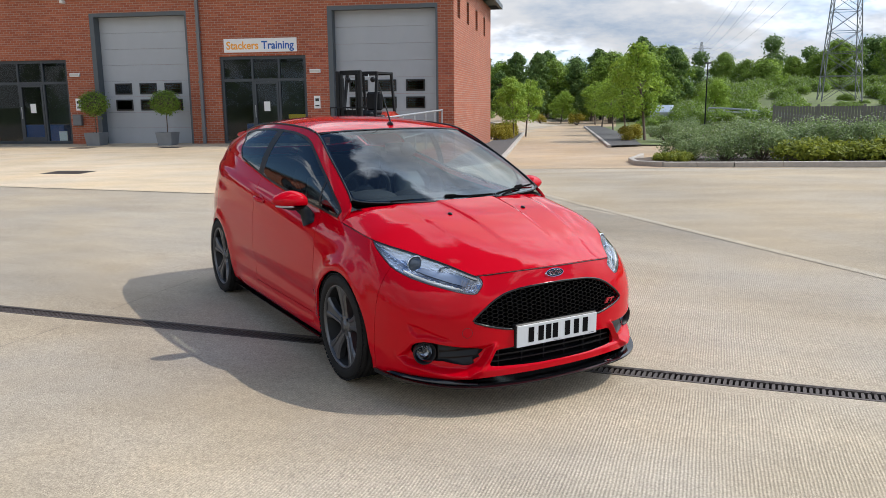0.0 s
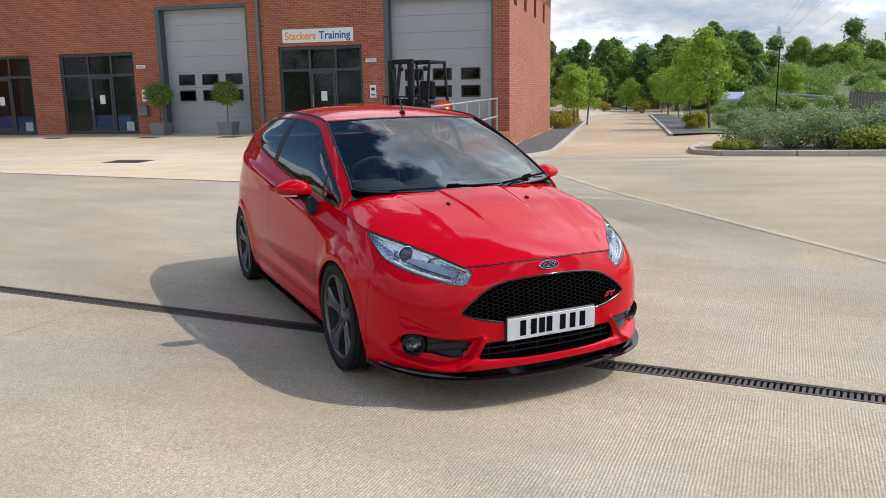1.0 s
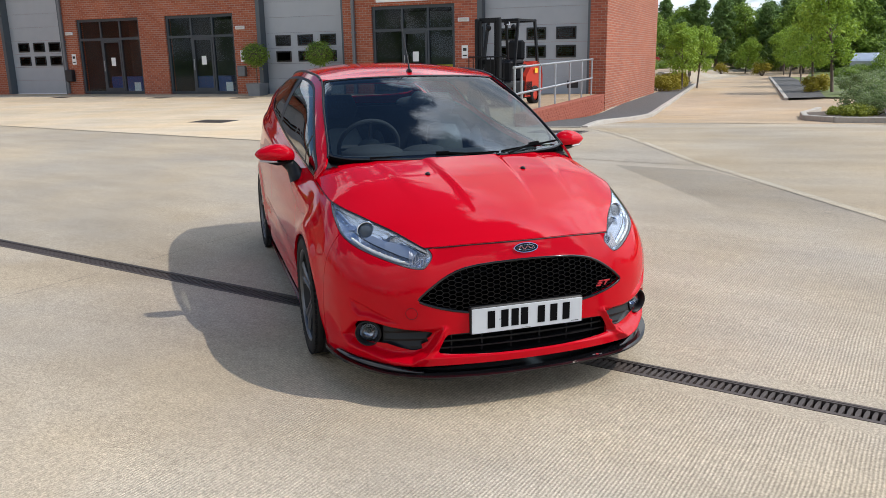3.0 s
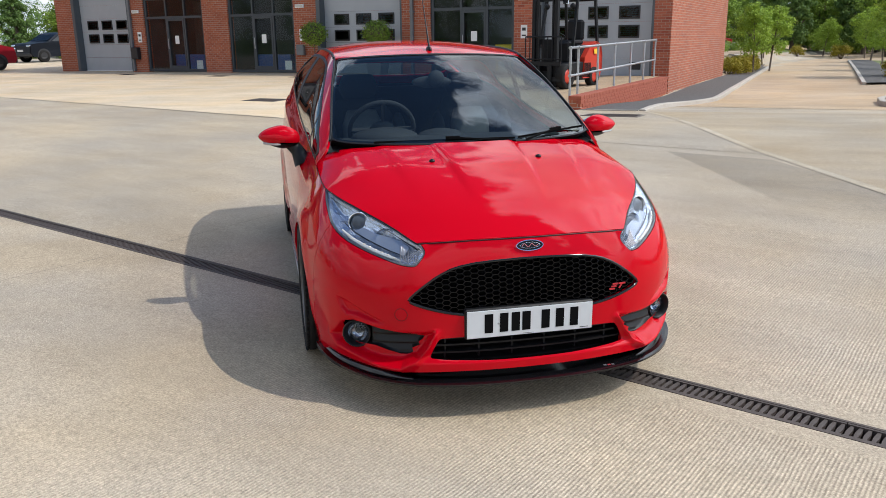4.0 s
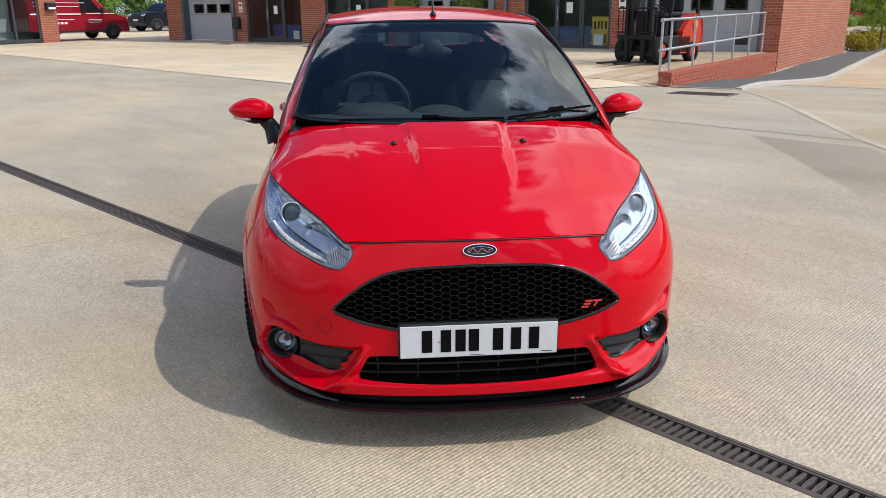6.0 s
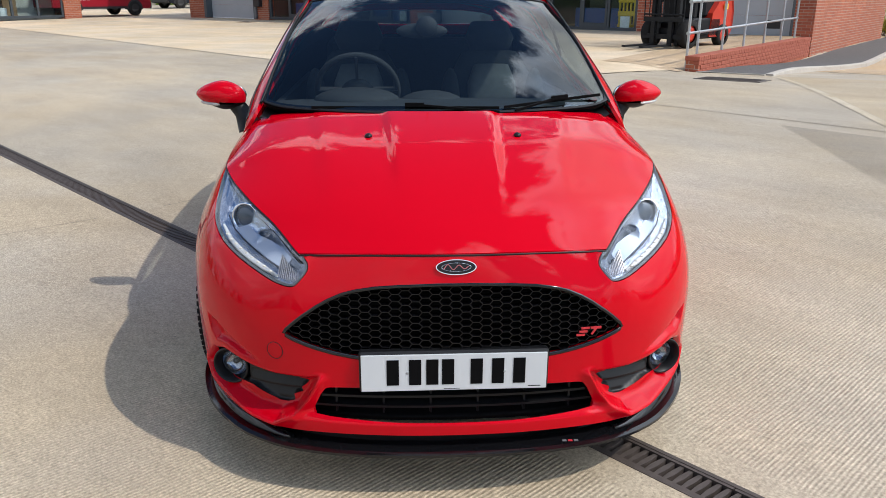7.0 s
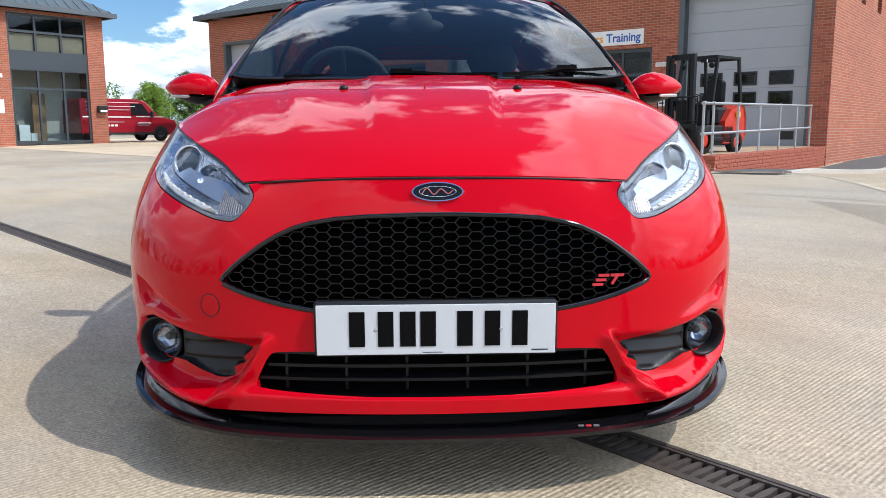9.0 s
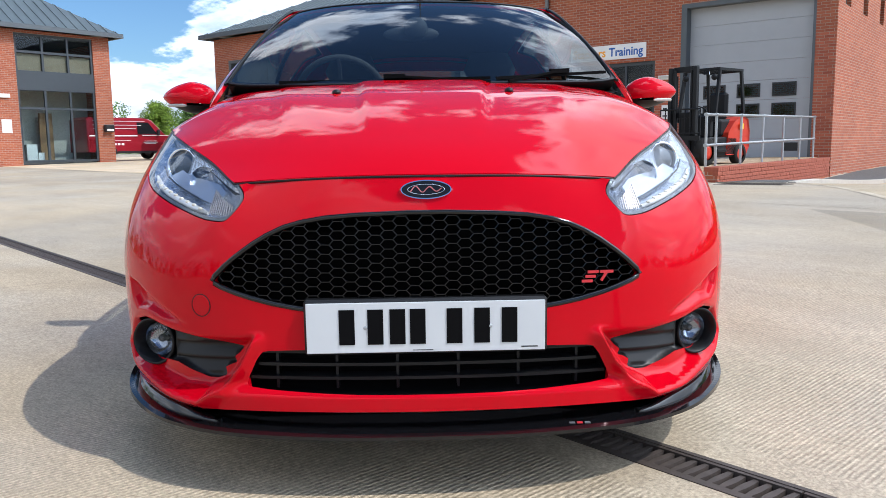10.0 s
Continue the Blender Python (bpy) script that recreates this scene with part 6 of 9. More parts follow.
    for s in (-1, 1):
        for i in (range(59, 0, -1) if s < 0 else range(60)):
            e = 0.018 * max(0.0, (u[i] - 5.0) / 4.0)
            rows.append([(s * ix[i], iy[i], zt[i] + 0.006), (s * (ox[i] - nx[i] * 0.012), oy[i] - ny[i] * 0.012, zt[i] + 0.002 + e * 0.6), (s * ox[i], oy[i], zt[i] - 0.002 + e),
                         (s * ox[i], oy[i], zt[i] - 0.010 + e * 0.3), (s * (ox[i] - nx[i] * 0.01), oy[i] - ny[i] * 0.01, zt[i] - 0.013), (s * ix[i], iy[i], zt[i] - 0.013)])
    V = np.array(rows)
    r, c = V.shape[:2]
    mesh_object("splitter", V.reshape(-1, 3), [tuple(f) for f in net_faces(V)], M["gloss_black"], car, False, "gloss black front splitter")
    # raised gloss strips that end the splitter at each corner
    for s in (-1, 1):
        uu = np.linspace(3.6, 9.0, 26)
        sx, sy = spline(ST, LOW_X, uu), spline(ST, LOW_Y, uu)
        gx, gy = np.gradient(sx), np.gradient(sy)
        kk = np.hypot(gx, gy)
        v, f = [], []
        for i, t in enumerate(uu):
            mx_, my_, rise = gy[i] / kk[i], -gx[i] / kk[i], smooth01((t - 3.6) / 1.5)
            for o, z in ((0.004, 0.150), (0.002, 0.158), (-0.002 - 0.004 * rise, 0.160 + 0.008 * rise), (-0.010, 0.163 + 0.012 * rise), (-0.016, 0.160 + 0.011 * rise), (-0.008, 0.150)):
                v.append((s * (sx[i] + mx_ * o), sy[i] + my_ * o, z))
            if i:
                f += [((i - 1) * 6 + c, (i - 1) * 6 + (c + 1) % 6, i * 6 + (c + 1) % 6, i * 6 + c) for c in range(6)]
        f += [tuple(range(6)), tuple(len(v) - 6 + c for c in range(6))]
        mesh_object("splitter_strip", v, f, M["gloss_black"], car, True)
    h = Vector((0.33, -0.028, 0.154))
    for dx, mt in ((-0.017, "seat_grey"), (0.0, "red_badge"), (0.017, "seat_grey")):
        part("splitter_mark", boxm(h.x + dx - 0.006, h.x + dx + 0.006, h.y - 0.001, h.y + 0.007, h.z - 0.001, h.z + 0.0015), M[mt], car)


build_lower_nose()


# ---- wheels ----
def build_wheel():
    w = empty("wheel", Matrix())
    w.parent = car
    R = TYRE_R
    side = lambda s: [(0.230, s * 0.088), (0.237, s * 0.099), (0.257, s * 0.105), (0.282, s * 0.102), (0.294, s * 0.094)]
    tread = []
    for a, b in ((-0.088, -0.058), (-0.050, -0.020), (-0.012, 0.012), (0.020, 0.050), (0.058, 0.088)):
        tread += [(R - 0.007, a - 0.0005), (R, a + 0.001), (R, b - 0.001), (R - 0.007, b + 0.0005)]
    t = Matrix.Rotation(radians(90), 4, "Y")
    tyre = mesh_object("tyre", *lathe(side(-1) + tread + side(1)[::-1], 72, t), M["rubber"], w, True)
    bm = bmesh.new()
    for k in range(72):          # shoulder blocks
        a = 2 * math.pi * k / 72
        for s in (-1, 1):
            mm = t @ Matrix.Rotation(a, 4, "Z") @ Matrix.Translation((R - 0.004, 0, s * 0.092)) @ pose(0, 0, 0, 0, s * 28, 0)
            bmesh.ops.create_cube(bm, size=1, matrix=mm @ Matrix.Diagonal((0.006, 0.017, 0.020, 1)))
    tagged(part("tread_block", bm, M["rubber"], tyre), kind="stuff")
    rim = mesh_object("rim", *lathe([(0.222, -0.082), (0.226, -0.094), (0.233, -0.097), (0.2365, -0.093), (0.2365, -0.083)], 72, t), M["rim"], w, True)
    mesh_object("barrel", *lathe([(0.236, 0.090), (0.232, 0.095), (0.208, 0.085), (0.212, -0.02), (0.221, -0.070), (0.222, -0.082)], 72, t), M["rim_dark"], w, True)
    # five broad forked spokes, outer face at -x
    bm = bmesh.new()
    for k in range(5):
        a = math.radians(72 * k + 18)
        p = []
        for r, wd, xo in ((0.030, 0.034, -0.066), (0.080, 0.030, -0.070), (0.150, 0.041, -0.080), (0.190, 0.058, -0.084), (0.212, 0.074, -0.087), (0.227, 0.090, -0.088)):
            ring = []
            for e, dx in ((-1, 0.009), (-0.72, 0.0), (-0.42, 0.001), (-0.30, 0.007), (0.30, 0.007), (0.42, 0.001), (0.72, 0.0), (1, 0.009), (0.9, 0.045), (-0.9, 0.045)):
                q = Vector((xo + dx, r * math.cos(a) - e * wd * math.sin(a), r * math.sin(a) + e * wd * math.cos(a)))
                ring.append(bm.verts.new(q))
            p.append(ring)
        for c, d in zip(p, p[1:]):
            for i in range(10):
                j = (i + 1) % 10
                bm.faces.new((c[i], c[j], d[j], d[i]))
        bm.faces.new(p[0][::-1]); bm.faces.new(p[-1])
    part("spoke", bm, M["rim"], w)
    mesh_object("hub", *lathe([(0.062, 0.03), (0.062, 0.060), (0.050, 0.068), (0.030, 0.066), (0.028, 0.072), (0.0005, 0.073)], 40, Matrix.Rotation(radians(-90), 4, "Y")), M["rim"], w, True)
    bm = bmesh.new()
    for k in range(4):
        a = math.radians(90 * k + 40)
        rod(bm, (-0.071, 0.050 * math.cos(a), 0.050 * math.sin(a)), (-0.060, 0.050 * math.cos(a), 0.050 * math.sin(a)), 0.010, 6)
    part("wheel_nut", bm, M["lamp_dark"], w)
    mesh_object("brake_disc", *lathe([(0.06, -0.02), (0.06, -0.012), (0.139, -0.012), (0.139, 0.01), (0.06, 0.01)], 48, Matrix.Rotation(radians(-90), 4, "Y")), M["disc"], w, False)
    part("caliper", boxm(-0.03, 0.05, -0.160, -0.085, -0.03, 0.10, 0.012), M["caliper"], w)
    return w


wheel = build_wheel()
wheel.matrix_basis = pose(-0.752, AXLE_F, TYRE_R + 0.004)
for x, y, turn in ((0.752, AXLE_F, 180), (-0.748, AXLE_R, 0), (0.748, AXLE_R, 180)):
    w = copy_thing(wheel, pose(x, y, TYRE_R + 0.004, 0, 0, turn))
for side in (-1, 1):
    for ax in (AXLE_F, AXLE_R):
        bm = bmesh.new()
        n = 20
        ring = []
        for i in range(n + 1):
            a = math.pi * (-0.12 + 1.24 * i / n)
            ring.append([bm.verts.new((side * x, ax + 0.350 * math.cos(a), 0.298 + 0.336 * math.sin(a))) for x in (0.815, 0.50)])
        for a, b in zip(ring, ring[1:]):
            bm.faces.new((a[0], a[1], b[1], b[0]))
        bm.faces.new([r[1] for r in ring])
        part("arch_liner", bm, M["satin_black"], car, smooth=False)
part("underbody", boxm(-0.70, 0.70, 0.25, 3.75, 0.17, 0.24), M["satin_black"], car)
for side in (-1, 1):
    v = [(side * x, y, z) for y in np.linspace(1.225, 3.00, 12) for x, z in ((0.76, 0.146), (0.838, 0.147), (0.843, 0.156), (0.80, 0.160))]
    f = [(4 * i + a, 4 * i + b, 4 * i + 4 + b, 4 * i + 4 + a) for i in range(11) for a, b in ((0, 1), (1, 2), (2, 3))]
    mesh_object("side_blade", v, f + [(0, 1, 2, 3), (44, 45, 46, 47)], M["gloss_black"], car, False, "black side skirt blade")


# ---- car: mirrors, wipers, cabin ----
def build_mirror(side):
    m = empty("door_mirror", pose(side * 0.892, 1.458, 0.956))
    m.parent = car

    def shell_part(name, lo, hi, mat, grow=0.0, front=-1.0):
        bm = bmesh.new()
        bmesh.ops.create_uvsphere(bm, u_segments=28, v_segments=18, radius=1)
        for v in bm.verts:
            x, y, z = v.co
            t = x * side                                   # 1 at the outer tip
            h = 0.064 * (1 - 0.22 * max(0, t) - 0.05 * max(0, -t))
            dp = 0.075 if y < 0 else 0.035
            zz = z * h * (1.0 if z > 0 else 0.92)
            v.co = (side * (t * (0.108 + grow) + 0.012 * (1 - abs(z))), y * (dp + grow) + 0.02 * t, zz * (1 + grow * 8) + 0.006 * t)
        bmesh.ops.delete(bm, geom=[v for v in bm.verts if not (lo <= v.co.z <= hi)], context="VERTS")
        return part(name, bm, mat, m, smooth=True)

    shell_part("cover", -0.030, 1, M["paint"])
    shell_part("lower_housing", -1, -0.022, M["satin_black"], -0.002)
    v, f = tube([(side * (0.095 * math.cos(a)), -0.066 * math.sin(a) - 0.004 + 0.018 * math.cos(a), -0.030 + 0.004 * math.cos(a)) for a in np.linspace(0.1, 1.5, 10)], [0.003] + [0.0065] * 8 + [0.003], 8)
    mesh_object("indicator", v, f, M["mirror_lens"], m, True)
    v, f = tube([(-side * 0.108, -0.03, -0.135), (-side * 0.080, -0.020, -0.07), (-side * 0.045, 0.0, -0.03)], [0.052, 0.036, 0.034], 12)
    mesh_object("arm", v, f, M["satin_black"], m, True)
    part("mirror_glass", ball(bmesh.new(), (0, 0.030, 0), (0.092, 0.008, 0.050)), M["chrome"], m, smooth=True)


for s in (-1, 1):
    build_mirror(s)


def on_bonnet(x, y):
    g = bonnet_grid(40, 50).reshape(-1, 3)
    i = np.argmin((g[:, 0] - x) ** 2 + (g[:, 1] - y) ** 2)
    return Vector((x, y, g[i, 2]))


for x in (-0.252, 0.252):
    p = on_bonnet(x, 0.656)
    part("washer_jet", ball(bmesh.new(), p + Vector((0, 0, 0.003)), (0.013, 0.016, 0.010)), M["satin_black"], car, smooth=True)


def wiper(root, tip_a, tip_b, mount):
    w = empty("wiper", Matrix())
    w.parent = car
    n = Vector((0, -0.55, 0.83))
    a, b = Vector(tip_a) + n * 0.006, Vector(tip_b) + n * 0.006
    bm = bmesh.new()
    bar(bm, a, b, 0.006, 0.010)
    part("blade", bm, M["dead_black"], w)
    c = a.lerp(b, mount) + n * 0.014
    bm = bmesh.new()
    bar(bm, Vector(root), c, 0.010, 0.008)
    part("arm", bm, M["dead_black"], w)
    bm = bmesh.new()
    bar(bm, c - (b - a).normalized() * 0.035, c + (b - a).normalized() * 0.035, 0.012, 0.014)
    part("clip", bm, M["dead_black"], w)


wiper((0.22, 0.892, 0.964), (-0.47, 0.962, 0.968), (0.22, 0.908, 0.972), 0.55)
wiper((0.28, 0.908, 0.966), (0.24, 0.922, 0.972), (0.630, 1.058, 1.000), 0.56)
# scuttle between bonnet and screen
V = np.array([[(x, y - 0.004, z - 0.004), (x, y + 0.06, z - 0.030), (x, y - 0.05, z - 0.045)] for x, y, z in zip(screen_grid()[0][:, 0], screen_grid()[0][:, 1], screen_grid()[0][:, 2])])
mesh_object("scuttle", V.reshape(-1, 3), [tuple(f) for f in net_faces(V)], M["satin_black"], car)

aerial = empty("aerial", pose(0, 1.865, 1.388))
aerial.parent = car
part("base", ball(bmesh.new(), (0, 0.01, 0.0), (0.016, 0.042, 0.020)), M["satin_black"], aerial, smooth=True)
part("mast", rod(rod(bmesh.new(), (0, 0.0, 0.01), (0, 0.075, 0.13), 0.0065, 8, 0.0042), (0, 0.075, 0.13), (0, 0.21, 0.34), 0.0038, 6, 0.002), M["satin_black"], aerial)

# roof spoiler
bm = bmesh.new()
prof = ((3.60, 1.372), (3.80, 1.350), (3.835, 1.332), (3.80, 1.322), (3.60, 1.32))
sec = []
for x in np.linspace(-1, 1, 13):
    dz, dy = -0.055 * abs(x) ** 2.5, -0.05 * abs(x) ** 2
    sec.append([bm.verts.new((x * 0.53, y + dy, z + dz)) for y, z in prof])
for a, b in zip(sec, sec[1:]):
    for i in range(5):
        j = (i + 1) % 5
        bm.faces.new((a[i], a[j], b[j], b[i]))
bm.faces.new(sec[0]); bm.faces.new(sec[-1][::-1])
part("spoiler", bm, M["paint"], car)


def seat(x):
    s = empty("seat", pose(x, 0, 0))
    s.parent = car

    def pad(name, pts, w, th, mat, taper=1.0):
        """A padded slab along a line of (y, z) with rounded sides."""
        bm = bmesh.new()
        rows = []
        for i, (y, z) in enumerate(pts):
            a, b = pts[max(i - 1, 0)], pts[min(i + 1, len(pts) - 1)]
            t = Vector((0, b[0] - a[0], b[1] - a[1])).normalized()
            n = Vector((0, -t.z, t.y))
            end = 0.75 if i in (0, len(pts) - 1) else 1.0
            ring = []
            for k in range(12):
                a2 = 2 * math.pi * k / 12
                cx, cn = math.cos(a2), math.sin(a2)
                ring.append(bm.verts.new(Vector((math.copysign(abs(cx) ** 0.5, cx) * w * end * (taper if i > len(pts) / 2 else 1), y, z)) + n * math.copysign(abs(cn) ** 0.6, cn) * th * end))
            rows.append(ring)
        for a, b in zip(rows, rows[1:]):
            for k in range(12):
                bm.faces.new((a[k], a[(k + 1) % 12], b[(k + 1) % 12], b[k]))
        bm.faces.new(rows[0][::-1]); bm.faces.new(rows[-1])
        return part(name, bm, mat, s, smooth=True)
    pad("cushion", ((1.72, 0.56), (1.85, 0.58), (2.1, 0.55), (2.22, 0.54)), 0.24, 0.07, M["seat"])
    pad("backrest", ((2.24, 0.55), (2.28, 0.72), (2.34, 0.92), (2.42, 1.06)), 0.24, 0.055, M["seat"], 0.86)
    pad("centre_panel", ((2.21, 0.62), (2.235, 0.74), (2.285, 0.92), (2.33, 1.0)), 0.13, 0.045, M["seat_grey"])
    pad("headrest", ((2.425, 1.07), (2.44, 1.14), (2.47, 1.22)), 0.135, 0.042, M["seat"])
    for e in (-1, 1):
        bm = bmesh.new()
        ball(bm, (e * 0.225, 2.25, 0.80), (0.055, 0.085, 0.20))
        part("bolster", bm, M["seat"], s, smooth=True)


seat(-0.355)
seat(0.355)
# dashboard, hood over the dials, steering wheel, rear bench, lining
prof = ((0.92, 0.915), (1.10, 0.925), (1.25, 0.930), (1.45, 0.935), (1.60, 0.925), (1.645, 0.89), (1.62, 0.80), (1.66, 0.62), (1.50, 0.45))
V = np.array([[(x, y + 0.03 * (x / 0.68) ** 2, z - 0.012 * (abs(x) / 0.68) ** 3) for y, z in prof] for x in np.linspace(-0.68, 0.68, 15)])
mesh_object("dashboard", V.reshape(-1, 3), [tuple(f) for f in net_faces(V)], M["cabin"], car, True)
part("dial_hood", ball(bmesh.new(), (-0.33, 1.53, 0.925), (0.19, 0.13, 0.055)), M["cabin"], car, smooth=True)
part("centre_console", ball(bmesh.new(), (0.0, 1.58, 0.90), (0.15, 0.13, 0.060)), M["cabin"], car, smooth=True)
sw = empty("steering_wheel", pose(-0.330, 1.63, 0.957, -62))
sw.parent = car
ring = [(0.180 * math.cos(a), 0.180 * math.sin(a), 0) for a in np.linspace(0, 2 * math.pi, 40, endpoint=False)]
mesh_object("rim", *tube(ring, 0.0135, 10, True), M["seat"], sw, True)
bm = bmesh.new()
ball(bm, (0, 0, -0.01), (0.075, 0.065, 0.03))
part("boss", bm, M["cabin"], sw, smooth=True)
for a, b in (((-0.18, 0, 0), (-0.05, 0, 0)), ((0.05, 0, 0), (0.18, 0, 0)), ((0, -0.18, 0), (0, -0.05, 0))):
    part("spoke", bar(bmesh.new(), a, b, 0.012, 0.035), M["cabin"], sw)
part("rear_bench", box(boxm(-0.60, 0.60, 2.95, 3.30, 0.5, 0.66, 0.03), -0.60, 0.60, 3.22, 3.38, 0.66, 1.10, 0.04), M["seat"], car)
part("cabin_floor", boxm(-0.70, 0.70, 1.5, 3.5, 0.26, 0.30), M["cabin"], car)
for s in (-1, 1):
    part("door_card", boxm(s * 0.70, s * 0.73, 1.35, 3.3, 0.30, 0.88), M["cabin"], car)
R = roof_grid(30, 12)
R[..., 2] -= 0.035
R[..., 0] *= 0.97
mesh_object("headlining", R.reshape(-1, 3), [tuple(f) for f in net_faces(R)], M["cabin"], car, True)
mir = empty("cabin_mirror", pose(-0.02, 1.60, 1.225))
mir.parent = car
part("housing", ball(bmesh.new(), (-0.02, 0.03, -0.01), (0.115, 0.022, 0.034)), M["cabin"], mir, smooth=True)
part("stalk", ball(bmesh.new(), (0.0, 0.0, 0.01), (0.048, 0.03, 0.045)), M["cabin"], mir, smooth=True)


# ---- ramp, kerbs, pavements ----
def front_point(s, dep, z):
    return FRONT @ Vector((s, dep, z))


def yard_level(x, y):
    """The upper yard's level, carried on over the ramp."""
    d = (YARD_INV @ Vector((x, y, 0))).y
    return -0.02 + 0.0165 * min(max(d, 0), 22.0)


def build_ramp():
    verts, faces = [], []
    n = 16
    for i in range(n + 1):
        dep = -8.6 + 8.6 * i / n
        for s in (-1.3, -0.9, -0.5, -0.15, 0.15):
            p = front_point(s, dep, 0)
            g = ground_z(p.x, p.y)
            verts.append((p.x, p.y, g + (yard_level(p.x, p.y) - g) * smooth01((dep + 8.6) / 4.5) + 0.012))
    for i in range(n):
        faces += [(5 * i + k, 5 * i + k + 1, 5 * i + k + 6, 5 * i + k + 5) for k in range(4)]
    tagged(mesh_object("ramp", verts, faces, M["road"]), "concrete apron beside the loading door", "ramp", kind="structure")
    w = empty("low_wall", FRONT, "low red brick retaining wall along the apron", "wall", kind="structure")
    part("wall_core", boxm(0.145, 0.375, -8.19, -0.005, -0.6, 0.215), M["brick"], w)
    # bricks: a header coping, and courses below it on the road side
    def brick(lx, ly, lz):
        bm = boxm(-lx / 2, lx / 2, -ly / 2, ly / 2, -lz / 2, lz / 2, 0.004)
        me = bpy.data.meshes.new("brick")
        bm.to_mesh(me); bm.free()
        me.materials.append(M["brick_piece"])
        return me
    cope, stretcher = brick(0.265, 0.102, 0.080), brick(0.10, 0.215, 0.065)
    rng = random.Random(4)
    y = -8.15
    while y < -0.06:
        o = new("brick", cope)
        o.parent = w
        o.location, o.rotation_euler = (0.262 + rng.uniform(-0.002, 0.002), y, 0.258 + rng.uniform(-0.002, 0.002)), (0, 0, rng.uniform(-0.01, 0.01))
        y += 0.1135
    for row in range(5):
        y = -8.09 + (0.1125 if row % 2 else 0)
        while y < -0.10:
            if ground_z(*front_point(0.4, y, 0).xy) < 0.24 - row * 0.075:
                o = new("brick", stretcher)
                o.parent = w
                o.location = (0.340 + rng.uniform(-0.0015, 0.0015), y, 0.178 - row * 0.075)
            y += 0.225
    rail = empty("handrail", FRONT, "galvanised tubular handrail with seven posts", "handrail")
    top = lambda d: 1.22 + (d + 8.0) * 0.0135
    deps = (-8.05, -7.55, -6.15, -4.75, -3.25, -1.85, -0.55)
    for i, d in enumerate(deps):
        x = 0.10
        z0 = ground_z(*front_point(x - 0.05, d, 0).xy) if i < 1 else 0.28
        part("post", rod(bmesh.new(), (x, d, max(z0, 0.10) - 0.02), (x, d, top(d)), 0.024, 10), M["galv"], rail)
        for z in (top(d), top(d) - 0.54):
            part("clamp", rod(bmesh.new(), (x, d - 0.045, z), (x, d + 0.045, z), 0.034, 10), M["galv"], rail)
    for off in (0, -0.54):
        part("rail", rod(bmesh.new(), (0.10, deps[0], top(deps[0]) + off), (0.10, deps[-1], top(deps[-1]) + off), 0.024, 10), M["galv"], rail)
    v = wall_box("door_vent", -0.66, 0.56, 0.34, 0.22, 0.03, M["black"], "small black louvred vent in the door", "vent")
    v.matrix_world = FRONT @ pose(-0.66, 0.285, 0.58)


M["brick_piece"] = material("brick_piece", (0.33, 0.085, 0.048), 0.85, var=0.3, scale=14, bump=0.003)


def kerb_run(pts, label, height=0.10, width=0.14, unit=0.9):
    """Kerb stones end to end along (x, y) points, each a stone of its own."""
    k = empty("kerb", Matrix(), label, "kerb", kind="structure")
    P = [Vector((*p, 0)) for p in pts]
    for a, b in zip(P, P[1:]):
        n = max(1, round((b - a).length / unit))
        for i in range(n):
            p, q = a.lerp(b, i / n), a.lerp(b, (i + 1) / n)
            z0, z1 = ground_z(p.x, p.y), ground_z(q.x, q.y)
            if height == 0.10:
                z0, z1 = z0 + rise(p.y + 0.7, height) - height, z1 + rise(q.y + 0.7, height) - height
            bm = bmesh.new()
            d = (q - p).normalized() * 0.004
            t = (q - p).normalized()
            s = Vector((-t.y, t.x, 0)) * width / 2
            ring = []
            for e, z in ((p + d, z0), (q - d, z1)):
                ring.append([bm.verts.new(Vector((v.x, v.y, z + h))) for v, h in ((e - s, -0.12), (e + s, -0.12), (e + s, height - 0.012), (e + s * 0.8, height), (e - s * 0.8, height), (e - s, height - 0.012))])
            for c in range(6):
                bm.faces.new((ring[0][c], ring[0][(c + 1) % 6], ring[1][(c + 1) % 6], ring[1][c]))
            bm.faces.new(ring[0][::-1]); bm.faces.new(ring[1])
            part("kerb_stone", bm, M["kerb"], k)
    return k


def rise(y, full):
    """Kerb and pavement grow out of the yard at their near end."""
    return 0.014 + (full - 0.014) * smooth01((y - 16.6) / 3.0)


def patch(name, left, right, mat, up, label, category):
    """A surface between two lines of (x, y) points of equal number, following the ground."""
    verts, faces = [], []
    L = []
    for line in (left, right):
        f = []
        for a, b in zip(line, line[1:]):
            f += [Vector((*a, 0)).lerp(Vector((*b, 0)), i / 6) for i in range(6)]
        f.append(Vector((*line[-1], 0)))
        L.append(f)
    for a, b in zip(*L):
        for t in np.linspace(0, 1, 5):
            p = a.lerp(b, t)
            verts.append((p.x, p.y, ground_z(p.x, p.y) + (rise(p.y, up) if up == 0.085 else up)))
    n = len(L[0])
    for i in range(n - 1):
        faces += [(i * 5 + k, i * 5 + k + 1, i * 5 + k + 6, i * 5 + k + 5) for k in range(4)]
    return tagged(mesh_object(name, verts, faces, mat), label, category, kind="structure")


